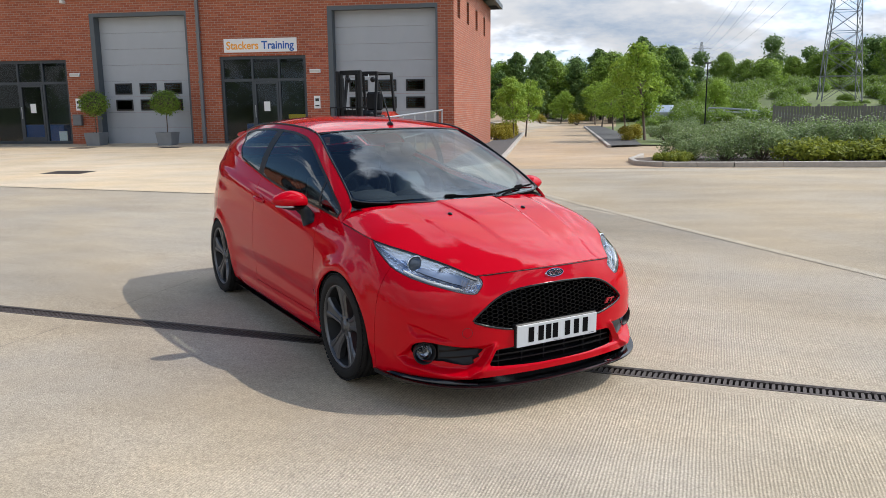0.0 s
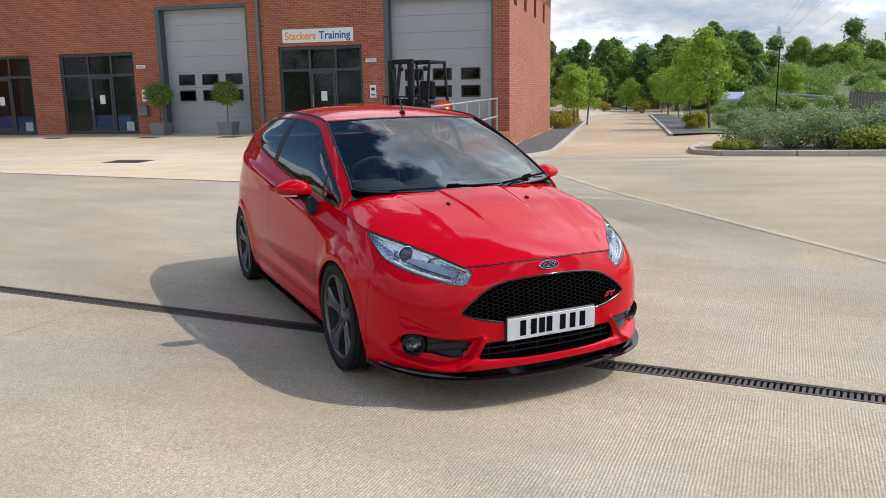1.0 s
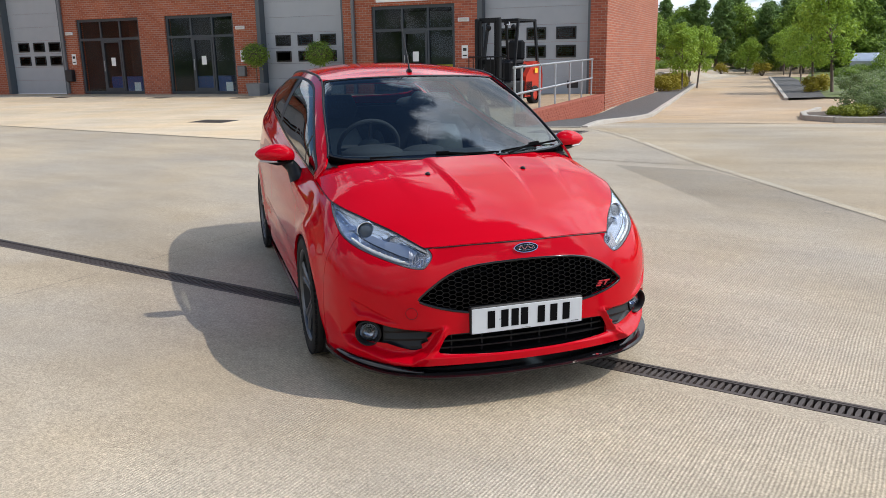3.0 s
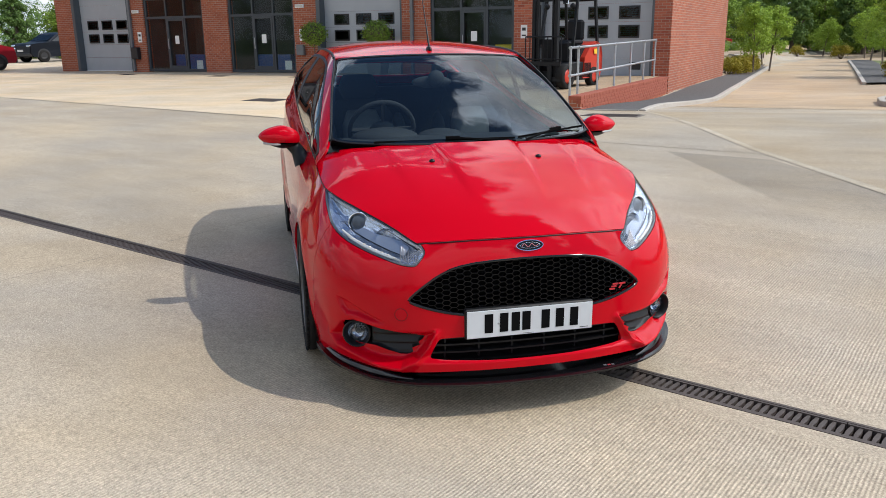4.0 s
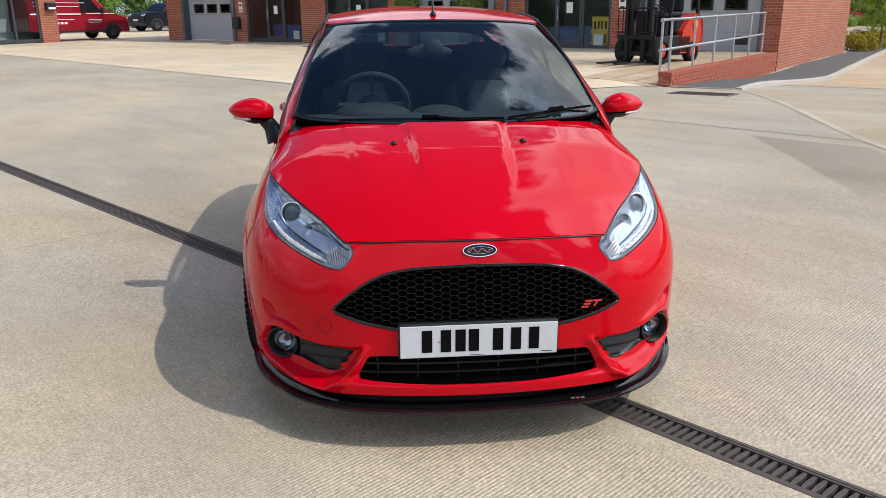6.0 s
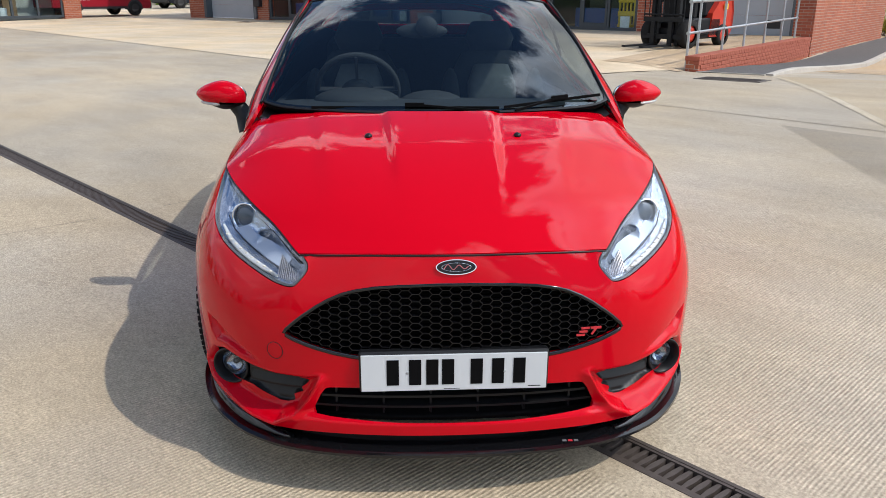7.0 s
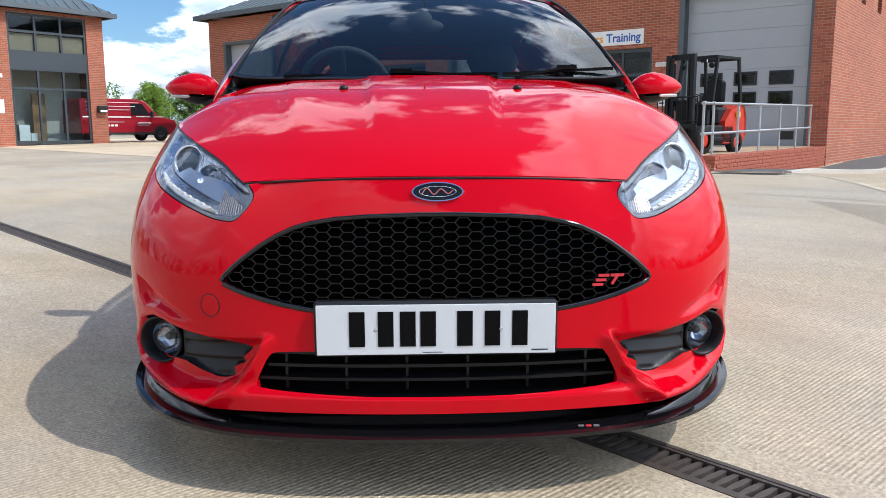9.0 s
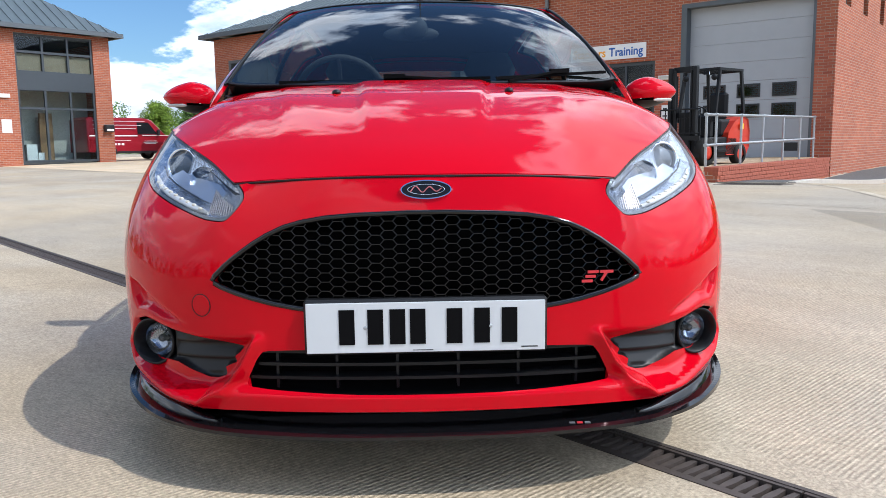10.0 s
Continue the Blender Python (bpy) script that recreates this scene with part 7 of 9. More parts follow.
build_ramp()
wall_line = lambda y: 0.40 + 0.17 * (y - 25.0) + 0.06
KERB_L = [(0.20, 16.75), (0.34, 17.8), (0.62, 19.6), (1.65, 23.4), (2.35, 28.0), (3.15, 34.0), (4.65, 45.0)]
patch("pavement", [(max(wall_line(y) - (0.0 if y > 18 else 0.1), -1.0), y) for x, y in KERB_L], KERB_L, M["tarmac"], 0.085, "dark tarmac pavement along the side wall", "pavement")
kerb_run(KERB_L, "pale kerb stones along the road", 0.10)
strip("edging", [(-1.02, 16.86), (0.14, 16.70)], 0.045, M["kerb"], 0.020, "pale stone edging at the end of the tarmac", "edging", 0.06)
KERB_R = [(6.5, 30.6), (7.7, 38.9), (10.1, 56.0)]
patch("pavement", KERB_R, [(7.9, 31.2), (9.3, 39.0), (11.3, 56.0)], M["tarmac"], 0.085, "dark tarmac pavement beside the road", "pavement")
kerb_run(KERB_R + [(7.9, 31.2)][:0], "pale kerb stones along the road", 0.10)
ISLAND = [(6.4, 25.2), (5.62, 23.4), (5.25, 21.2), (5.45, 19.2), (6.75, 18.1), (9.6, 16.95), (16.0, 14.6), (26.0, 11.0)]
kerb_run(ISLAND, "grey kerb stones round the planted island", 0.13, 0.15)
patch("planting_bed", ISLAND[1:], [(7.2, 24.8), (8.0, 24.9), (9.0, 24.8), (10.5, 24.6), (13.0, 23.8), (19.0, 21.5), (29.0, 18.0)], M["soil"], 0.10, "dark bark mulch bed inside the kerb", "planting bed")
patch("planting_bed", [(8.0, 31.6), (12.0, 30.4), (20.0, 28.0), (32.0, 24.0)], [(10.0, 56.0), (18.0, 54.0), (27.0, 50.0), (40.0, 44.0)], M["grass"], 0.06, "rough grass and mulch bed beside the road", "planting bed")
patch("planting_bed", [(1.9, 35.9), (2.3, 40.0), (2.8, 48.0)], [(3.2, 36.1), (3.8, 40.0), (4.7, 48.0)], M["soil"], 0.09, "mulch bed at the end of the side wall", "planting bed")


# ---- plants ----
def leaves(rng, centers, radii, count, size, flat=0.0, shell=0.55):
    """Leaf quads scattered in ellipsoid clumps: verts and faces as arrays."""
    centers, radii = np.asarray(centers, float), np.asarray(radii, float)
    w = np.prod(radii, 1) ** (2 / 3)
    idx = rng.choice(len(centers), count, p=w / w.sum())
    v = rng.normal(size=(count, 3))
    v /= np.linalg.norm(v, axis=1)[:, None]
    r = shell + (1 - shell) * rng.random(count) ** 0.7
    r *= 1 + 0.18 * rng.normal(size=count)
    c = centers[idx] + v * r[:, None] * radii[idx]
    n = v * 1.0 + rng.normal(size=(count, 3)) * 0.6
    n[:, 2] += 0.55
    n /= np.linalg.norm(n, axis=1)[:, None]
    a = np.cross(n, rng.normal(size=(count, 3)))
    a /= np.linalg.norm(a, axis=1)[:, None]
    b = np.cross(n, a)
    s = size * (0.6 + 0.8 * rng.random(count))[:, None]
    a, b = a * s, b * s * 0.55
    V = np.stack([c - a, c + b, c + a, c - b], 1).reshape(-1, 3)
    F = np.arange(4 * count).reshape(-1, 4)
    return V, F


def leaf_mesh(name, V, F, mat):
    me = bpy.data.meshes.new(name)
    me.vertices.add(len(V)); me.vertices.foreach_set("co", V.astype(np.float32).ravel())
    me.loops.add(F.size); me.loops.foreach_set("vertex_index", F.astype(np.int32).ravel())
    me.polygons.add(len(F))
    me.polygons.foreach_set("loop_start", np.arange(0, F.size, 4, dtype=np.int32))
    me.update(calc_edges=True)
    me.materials.append(mat)
    return me


M.update({
    "leaf_mid": leaf_material("mid_green_leaves", (0.085, 0.150, 0.024), (0.36, 0.50, 0.08)),
    "leaf_dark": leaf_material("dark_green_leaves", (0.065, 0.120, 0.034), (0.23, 0.35, 0.090)),
    "leaf_lime": leaf_material("bright_green_leaves", (0.14, 0.24, 0.030), (0.44, 0.58, 0.08)),
    "leaf_grey": leaf_material("grey_green_leaves", (0.10, 0.155, 0.055), (0.36, 0.45, 0.18)),
    "leaf_gold": leaf_material("golden_leaves", (0.22, 0.19, 0.02), (0.48, 0.40, 0.05)),
    "leaf_juniper": leaf_material("yellow_green_needles", (0.105, 0.14, 0.018), (0.42, 0.45, 0.06)),
    "blossom": leaf_material("pale_blossom", (0.45, 0.45, 0.36), (0.65, 0.65, 0.58)),
    "bark": material("tree_bark", (0.13, 0.095, 0.07), 0.9, var=0.35, scale=12, bump=0.01),
})


def make_tree(name, label, height, crown_base, crown_r, n_clump, n_leaf, size, mat, seed, trunk_r=0.06, slim=1.0):
    rng = np.random.default_rng(seed)
    t = empty(name, Matrix(), label, "tree")
    lean = rng.normal(size=2) * 0.04 * height
    trunk = [(0, 0, -0.1), (lean[0] * 0.3, lean[1] * 0.3, height * 0.35), (lean[0] * 0.7, lean[1] * 0.7, height * 0.65), (lean[0], lean[1], height * 0.92)]
    mesh_object("trunk", *tube(trunk, [trunk_r * 1.2, trunk_r, trunk_r * 0.6, trunk_r * 0.15], 8), M["bark"], t, True)
    cs, rs = [], []
    bm = bmesh.new()
    for i in range(n_clump):
        f = rng.random()
        z = crown_base + (height - crown_base) * (0.08 + 0.86 * f)
        prof = math.sin(math.pi * min(1, 0.18 + 0.80 * f)) ** 0.8
        a = rng.random() * 2 * math.pi
        rad = crown_r * prof * (0.25 + 0.70 * rng.random())
        c = (lean[0] * z / height + rad * math.cos(a), lean[1] * z / height + rad * math.sin(a), z)
        k = crown_r * (0.15 + 0.20 * rng.random()) * slim
        cs.append(c); rs.append((k, k, k * 0.85))
        if i % 2 == 0:
            q = max(0.3 * height, z - rad * 0.9)
            rod(bm, (lean[0] * q / height, lean[1] * q / height, q), c, trunk_r * 0.35, 5, trunk_r * 0.08)
    part("limb", bm, M["bark"], t)
    V, F = leaves(rng, cs, rs, n_leaf, size)
    o = new("crown", leaf_mesh("crown", V, F, mat))
    o.parent = t
    return t


def make_shrub(name, label, w, h, n_clump, n_leaf, size, mat, seed, extra=None, category="shrub", spiky=0.0):
    rng = np.random.default_rng(seed)
    s = empty(name, Matrix(), label, category)
    cs, rs = [], []
    bm = bmesh.new()
    for i in range(n_clump):
        a, r = rng.random() * 2 * math.pi, w * 0.40 * math.sqrt(rng.random())
        z = h * (0.25 + 0.55 * rng.random() * (1 - 0.5 * (r / (w * 0.4)) ** 2))
        k = w * (0.10 + 0.10 * rng.random())
        cs.append((r * math.cos(a), r * math.sin(a), z)); rs.append((k, k, min(k, h * 0.3) * (1 + spiky)))
        rod(bm, (0.1 * r * math.cos(a), 0.1 * r * math.sin(a), -0.05), cs[-1], 0.012, 4, 0.004)
    part("stem", bm, M["bark"], s)
    V, F = leaves(rng, cs, rs, n_leaf, size, shell=0.35)
    V[:, 2] = np.maximum(V[:, 2], 0.01)
    o = new("foliage", leaf_mesh("foliage", V, F, mat))
    o.parent = s
    if extra:
        V, F = leaves(rng, cs, [(a * 1.08, b * 1.08, c * 1.1) for a, b, c in rs], n_leaf // 9, size * 0.6, shell=0.9)
        V[:, 2] = np.maximum(V[:, 2], 0.02)
        o = new("blossom", leaf_mesh("blossom", V, F, extra))
        o.parent = s
    return s


def plant(proto, spots, rng, up=0.0, spread=(0.85, 1.15)):
    """Stand copies of a plant at (x, y) spots or (x, y, scale)."""
    for i, p in enumerate(spots):
        k = (p[2] if len(p) > 2 else 1.0) * rng.uniform(*spread)
        m = Matrix.Translation(on_ground(p[0], p[1], up if len(p) < 4 else p[3])) @ pose(0, 0, 0, 0, 0, rng.uniform(0, 360))
        o = proto if i == 0 else copy_thing(proto, m)
        o.matrix_basis = m @ Matrix.Diagonal((k, k, k * rng.uniform(0.92, 1.08), 1))


PR = random.Random(11)
young = make_tree("young_tree", "slender young street tree with a light green crown", 4.3, 1.05, 1.25, 55, 6000, 0.062, M["leaf_lime"], 3, 0.055)
tagged(young, group="street trees")
plant(young, [(9.1, 35.4, 1.0), (9.75, 42.0, 0.85), (10.5, 48.5, 0.8), (11.0, 54.5, 0.8), (12.0, 62.0, 0.85), (4.4, 41.5, 0.72), (4.5, 47.5, 0.75), (5.0, 53.5, 0.8), (5.4, 60.0, 0.85), (3.5, 38.4, 0.7)], PR, 0.05, (0.92, 1.08))
big = make_tree("broadleaf_tree", "tall broadleaf tree with a dense green crown", 5.9, 0.5, 2.5, 75, 19000, 0.098, M["leaf_mid"], 5, 0.16)
tagged(big, group="background trees")
plant(big, [(14, 66), (18.5, 70), (21, 76), (11, 78, 1.0), (17, 84, 1.1), (36, 90, 1.15), (22, 88, 1.15), (6, 80, 1.0), (2, 74, 0.9), (-2, 70, 0.9), (12, 96, 1.15),
            (-43, 50, 0.8), (-48, 46, 0.75), (-46, 60, 1.0), (-30, 60, 0.8), (56, 92, 0.8), (64, 86, 0.8)], PR, 0, (0.85, 1.12))
dark = make_tree("conifer_like_tree", "dark green upright tree with ragged outline", 6.6, 0.4, 1.7, 120, 13000, 0.11, M["leaf_dark"], 8, 0.15, 0.72)
tagged(dark, group="background trees")
plant(dark, [(8.4, 73, 0.85), (7.0, 79, 0.95), (10.8, 81, 0.95), (12.6, 77, 0.9), (16, 80, 1.0), (5.6, 77, 0.75), (14, 74, 1.0), (19, 78, 1.1), (20.5, 72, 1.0), (24, 86, 1.0), (5, 86, 1.0), (0, 84, 1.0), (-41, 54, 0.75), (-36, 50, 0.7), (-37.5, 52, 0.75), (-39, 56, 0.85), (-33.5, 54, 0.75), (-50, 52, 0.8), (70, 96, 0.85), (78, 92, 0.85)], PR, 0, (0.9, 1.12))
round_bush = make_tree("round_maple", "round bright green tree in the roadside bed", 4.2, 0.3, 1.9, 60, 9000, 0.075, M["leaf_lime"], 13, 0.07)
plant(round_bush, [(10.2, 68.0, 0.68), (21, 62, 0.8), (38.5, 95, 1.4), (52, 86, 1.3)], PR, 0, (0.95, 1.05))
flower = make_shrub("flowering_shrub", "tall grey green shrub dotted with pale blossom", 1.9, 1.10, 34, 3400, 0.034, M["leaf_grey"], 21, M["blossom"])
tagged(flower, group="bed shrubs")
plant(flower, [(6.9, 21.8, 0.7), (7.6, 21.0, 0.8), (8.4, 20.7, 0.9), (9.2, 20.6, 1.0), (10.0, 20.4, 1.0), (10.8, 20.0, 0.95), (8.0, 22.4, 0.9), (9.0, 22.3, 1.0), (10.1, 22.0, 1.05), (11.0, 21.6, 0.9), (11.6, 20.9, 0.6), (7.2, 23.3, 0.75)] +
      [(9.6 + 0.9 * i + 0.4 * (i % 2), 33.6 + 1.5 * (i % 3), 0.85 if i < 5 else 0.5) for i in range(11)] + [(10.2 + 1.3 * i, 38.5 + 1.2 * (i % 2), 0.55) for i in range(10)], PR, 0.08)
juniper = make_shrub("spreading_juniper", "low spreading yellow green juniper", 1.7, 0.55, 24, 3400, 0.048, M["leaf_juniper"], 31, spiky=0.2)
tagged(juniper, group="bed shrubs")
plant(juniper, [(8.9, 19.2), (9.9, 18.9), (10.9, 18.5), (11.9, 18.1), (12.9, 17.7), (13.9, 17.4), (10.4, 19.6), (11.5, 19.2), (12.6, 18.7), (13.6, 18.5), (14.6, 18.1), (12.9, 19.8), (14.2, 19.4), (15.4, 18.6), (15.2, 17.0), (16.5, 17.6), (6.25, 20.8, 0.5), (6.5, 21.5, 0.45), (6.15, 21.9, 0.45)], PR, 0.08)
golden = make_shrub("golden_shrub", "low golden yellow shrub in the kerbside bed", 1.2, 0.75, 18, 1900, 0.036, M["leaf_gold"], 41)
tagged(golden, group="bed shrubs")
plant(golden, [(8.5, 35.8), (8.9, 36.9), (8.2, 34.9, 0.8), (2.35, 36.4), (2.75, 37.3), (2.5, 38.4), (3.1, 39.2), (3.3, 40.6), (3.6, 43.0), (10.4, 61, 1.2), (8.2, 66, 1.2)], PR, 0.08)
hedge = make_shrub("bank_shrub", "dense green bramble and hawthorn on the bank", 4.2, 2.2, 40, 7500, 0.085, M["leaf_mid"], 51, M["blossom"])
tagged(hedge, group="bank shrubs")
BANK = []
for i in range(56):
    d = 54 + (i % 8) * 6.2 + PR.uniform(-2, 2)
    r = 0.30 + (i // 8) * 0.047 + PR.uniform(-0.02, 0.02)
    low = d < 74 and 0.455 < r < 0.545              # only low growth at the pylon's feet
    BANK.append((r * d, d, 0.34 if low else 0.72, 0.0))


BANK += [(0.455 * d + 0.09 * d * PR.random(), d, 0.3, 0.0) for d in (58, 60, 61.5, 63, 64.5, 66, 67.5, 69)]
BANK += [(-4 + 3.6 * i + PR.uniform(-1, 1), 71 + 3 * (i % 3), 0.9, 0.0) for i in range(9) if not 6.5 < -4 + 3.6 * i < 11.5] + [(14.5 + 1.6 * i, 56 + 3.2 * i, 0.45, 0.0) for i in range(6)] + [(-1 + 1.1 * i, 46 + 4 * i, 0.5, 0.0) for i in range(5)] + [(-44 + 1.9 * i, 47 + 1.5 * (i % 2), 0.62, 0.0) for i in range(9)]


def bank_height(x, y):
    """The planted bank behind the beds."""
    t = smooth01((y - 48) / 45) * smooth01((x / max(y, 1) - 0.24) / 0.12)
    return 3.2 * t


verts, faces = [], []
NB = 24
for j in range(NB + 1):
    y = 44 + j * 2.6
    for i in range(NB + 1):
        x = y * (0.22 + 0.026 * i)
        verts.append((x, y, ground_z(x, y) + 0.02 + bank_height(x, y)))
faces = [(j * (NB + 1) + i, j * (NB + 1) + i + 1, (j + 1) * (NB + 1) + i + 1, (j + 1) * (NB + 1) + i) for j in range(NB) for i in range(NB)]
tagged(mesh_object("grass_bank", verts, faces, M["grass"], smooth=True), "rough grassy bank overgrown with shrubs", "bank", kind="structure")
plant(hedge, [(x, y, k, bank_height(x, y) - 0.2) for x, y, k, _ in BANK], PR, 0)
plant(copy_thing(big, Matrix()), [(35, 92, 0.7, 2.0), (33.5, 95, 0.85, 2.6), (51.5, 90, 0.85, 3.0), (52, 92, 1.0, 3.0), (58, 96, 1.0, 3.0), (50.5, 84, 0.8, 3.0), (46.5, 98, 0.85, 3.2), (49.5, 100, 0.95, 3.2), (43.5, 99, 0.8, 3.0)], PR)


def woodland(name, label, rows, mat, seed, size=0.24, dense=150, slim=1.0):
    """Far woods as one mass of leaf clumps."""
    rng = np.random.default_rng(seed)
    cs, rs = [], []
    for (x0, y0), (x1, y1), n, h in rows:
        for i in range(n):
            t = (i + rng.random()) / n
            x, y = x0 + (x1 - x0) * t + rng.normal() * 2, y0 + (y1 - y0) * t + rng.normal() * 2
            hh = h * rng.uniform(0.7, 1.15)
            for k in range(4):
                r = hh * rng.uniform(0.16, 0.26) * slim * (1 - 0.13 * k)
                cs.append((x + rng.normal() * hh * 0.16, y + rng.normal() * hh * 0.16, hh * (0.2 + 0.22 * k))); rs.append((r, r, r * 0.9))
    V, F = leaves(rng, cs, rs, dense * len(cs), size, shell=0.6)
    o = new(name, leaf_mesh(name, V, F, mat))
    return tagged(o, label, "woodland", kind="stuff")


woodland("far_woods", "far belt of mixed green woodland", [((-60, 125), (34, 125), 40, 5.6), ((34, 132), (52, 132), 10, 3.2), ((52, 125), (150, 125), 40, 6.5), ((90, 100), (150, 60), 24, 9)], M["leaf_mid"], 61)
woodland("near_woods", "close belt of mixed trees beyond the beds", [((3, 97), (34, 104), 30, 7.0), ((44, 108), (84, 100), 26, 9.0)], M["leaf_dark"], 66, 0.17, 700, 0.85)
woodland("side_woods", "dense dark green trees behind the parked van", [((-90, 70), (-50, 110), 24, 7.5), ((-58, 56), (-28, 66), 16, 5.5), ((-56, 49), (-30, 57), 22, 4.6)], M["leaf_dark"], 63, 0.13)
woodland("rear_woods", "belt of trees across the open yard", [((-40, -60), (60, -62), 40, 9), ((60, -60), (95, 60), 40, 9), ((-40, -60), (-78, 20), 30, 8)], M["leaf_dark"], 62)


# ---- clipped box balls in planters ----
def topiary(s):
    p = front_point(s, -0.62, 0)
    t = empty("topiary", Matrix.Translation((p.x, p.y, ground_z(p.x, p.y) + 0.002)) @ pose(0, 0, 0, 0, 0, -9.6), "clipped ball tree in a square grey planter", "potted tree", "topiary pair")
    bm = bmesh.new()
    c = [[bm.verts.new((sx * w, sy * w, z)) for sx, sy in ((-1, -1), (1, -1), (1, 1), (-1, 1))] for w, z in ((0.23, 0), (0.28, 0.42), (0.245, 0.42), (0.235, 0.36))]
    for a, b in zip(c, c[1:]):
        for i in range(4):
            bm.faces.new((a[i], a[(i + 1) % 4], b[(i + 1) % 4], b[i]))
    bm.faces.new(c[0][::-1])
    part("planter", bm, M["planter"], t, "grey square planter")
    part("soil", boxm(-0.225, 0.225, -0.225, 0.225, 0.30, 0.365), M["soil"], t)
    mesh_object("trunk", *tube([(0, 0, 0.34), (0.01, 0, 0.7), (0, 0.01, 1.2)], 0.018, 8), M["bark"], t, True)
    rng = np.random.default_rng(int(-s * 10))
    V, F = leaves(rng, [(0, 0, 1.38)], [(0.40, 0.40, 0.35)], 4800, 0.030, shell=0.82)
    o = new("foliage", leaf_mesh("foliage", V, F, M["leaf_mid"]))
    o.parent = t
    part("foliage_core", ball(bmesh.new(), (0, 0, 1.38), (0.36, 0.36, 0.29)), M["soil"], t, smooth=True)


M["planter"] = material("grey_planter", (0.20, 0.21, 0.22), 0.6, var=0.12, scale=5)
topiary(-11.55)
topiary(-9.0)


# ---- neighbouring unit on the left ----
SIDE = pose(-29.5, 27.2, 0, 0, 0, 80.4)


def build_side_unit():
    L, base, eave = 10.4, 0.22, 5.75
    bays = [(-4.15, -0.78)]
    holes = [(a, b, base - 0.1, 5.62) for a, b in bays]
    w = wall_mesh("wall_side_unit", -L, 0, base - 0.6, eave, holes, 0.32, M["brick"])
    w.matrix_world = SIDE
    tagged(w, "red brick front of the neighbouring unit", "wall", kind="structure")
    for nm, m, length in (("wall_side_end", SIDE @ pose(0, 0, 0, 0, 0, 90), 9.0), ("wall_side_near", SIDE @ pose(-L + 0.32, 0, 0, 0, 0, 90), 9.0)):
        w = wall_mesh(nm, 0.32, length, base - 0.6, eave, [], 0.32, M["brick"])
        w.matrix_world = m
        tagged(w, "red brick end wall of the neighbouring unit", "wall", kind="structure")
    w = wall_mesh("wall_side_back", -L + 0.32, -0.32, base - 0.6, eave, [], 0.3, M["brick"], y0=8.7)
    w.matrix_world = SIDE
    tagged(w, "red brick back wall of the neighbouring unit", "wall", kind="structure")
    for z0, z1, nm in ((base - 0.1, base + 0.02, "floor"), (3.4, 3.7, "floor"), (5.5, 5.6, "ceiling")):
        f = part(nm, boxm(-L + 0.33, -0.33, 0.33, 8.69, z0, z1), M["inside"])
        f.matrix_world = SIDE
        tagged(f, "plain dim floor inside the neighbouring unit", "floor", kind="structure")
    f = part("wall_inner", boxm(-L + 0.33, -0.33, 1.7, 1.8, base + 0.03, 3.39), M["stone"])
    f.matrix_world = SIDE
    tagged(f, "pale inner wall behind the shop window", "wall", kind="structure")
    hip_roof("roof_side_unit", -L, 0, 0, 9.0, 5.90, 3.2, 0.42, SIDE, "grey standing seam hipped metal roof")
    for a, b in bays:
        g = empty("tall_glazing", SIDE @ pose(a, 0.10, base), "two storey anthracite glazing with a spandrel band", "shop front", "tall glazing", "structure")
        wd = b - a
        xs = [0, wd * 0.345, wd * 0.67, wd]
        lev = [(0.0, 2.30), (2.30, 3.10), (3.80, 4.65), (4.65, 5.40)]
        for i, x in enumerate(xs):
            c = min(max(x, 0.05), wd - 0.05)
            part("mullion", boxm(c - 0.045, c + 0.045, -0.04, 0.06, 0, 5.40), M["anthracite"], g)
        for z in (0.05, 2.30, 3.08, 3.82, 4.65, 5.36):
            bm = bmesh.new()
            for p, q in zip(xs, xs[1:]):
                box(bm, p + 0.05, q - 0.05, -0.035, 0.055, z - 0.05, z + 0.05)
            part("transom", bm, M["anthracite"], g)
        part("spandrel", boxm(0.0, wd, -0.06, -0.042, 3.06, 3.84), M["anthracite"], g, "dark grey spandrel panel")
        for p, q in zip(xs, xs[1:]):
            for z0, z1 in lev:
                part("pane", boxm(p + 0.05, q - 0.05, 0.0, 0.012, z0 + 0.05, z1 - 0.05), M["pane"], g)
        part("counter", boxm(0.35, 0.80, 0.30, 0.62, 0.03, 0.78), M["white"], g)
        part("carton", boxm(0.84, 1.10, 0.32, 0.58, 0.03, 0.42), M["white"], g)
        part("inner_door", boxm(1.30, 1.88, 1.05, 1.10, 0.03, 2.15), M["oak"], g, "brown timber inner door")
        part("blind", boxm(0.06, wd - 0.06, 0.075, 0.085, 3.86, 4.58), M["blind"], g, "beige lowered blind")
    e = empty("letter_box", SIDE @ pose(-0.30, -0.22, 1.72), "black letter box on the brick pier", "letter box", "letter boxes")
    part("body", boxm(-0.22, 0.22, 0, 0.22, -0.18, 0.14, 0.03), M["black"], e)
    part("flap", boxm(-0.16, 0.16, -0.008, 0.001, -0.15, -0.06), M["white"], e)
    e = empty("wall_lamp", SIDE @ pose(-4.75, -0.08, 3.0), "small white bulkhead lamp on the brick wall", "wall lamp", "bulkhead lamps")
    part("body", boxm(-0.25, 0.25, 0, 0.08, -0.08, 0.08, 0.01), M["white"], e)
    e = empty("unit_notice", SIDE @ pose(-4.7, -0.02, 1.75), "white unit notice plate on the brick wall", "sign", "unit notices")
    part("body", boxm(-0.2, 0.2, 0, 0.02, -0.28, 0.28, 0.003), M["white"], e)


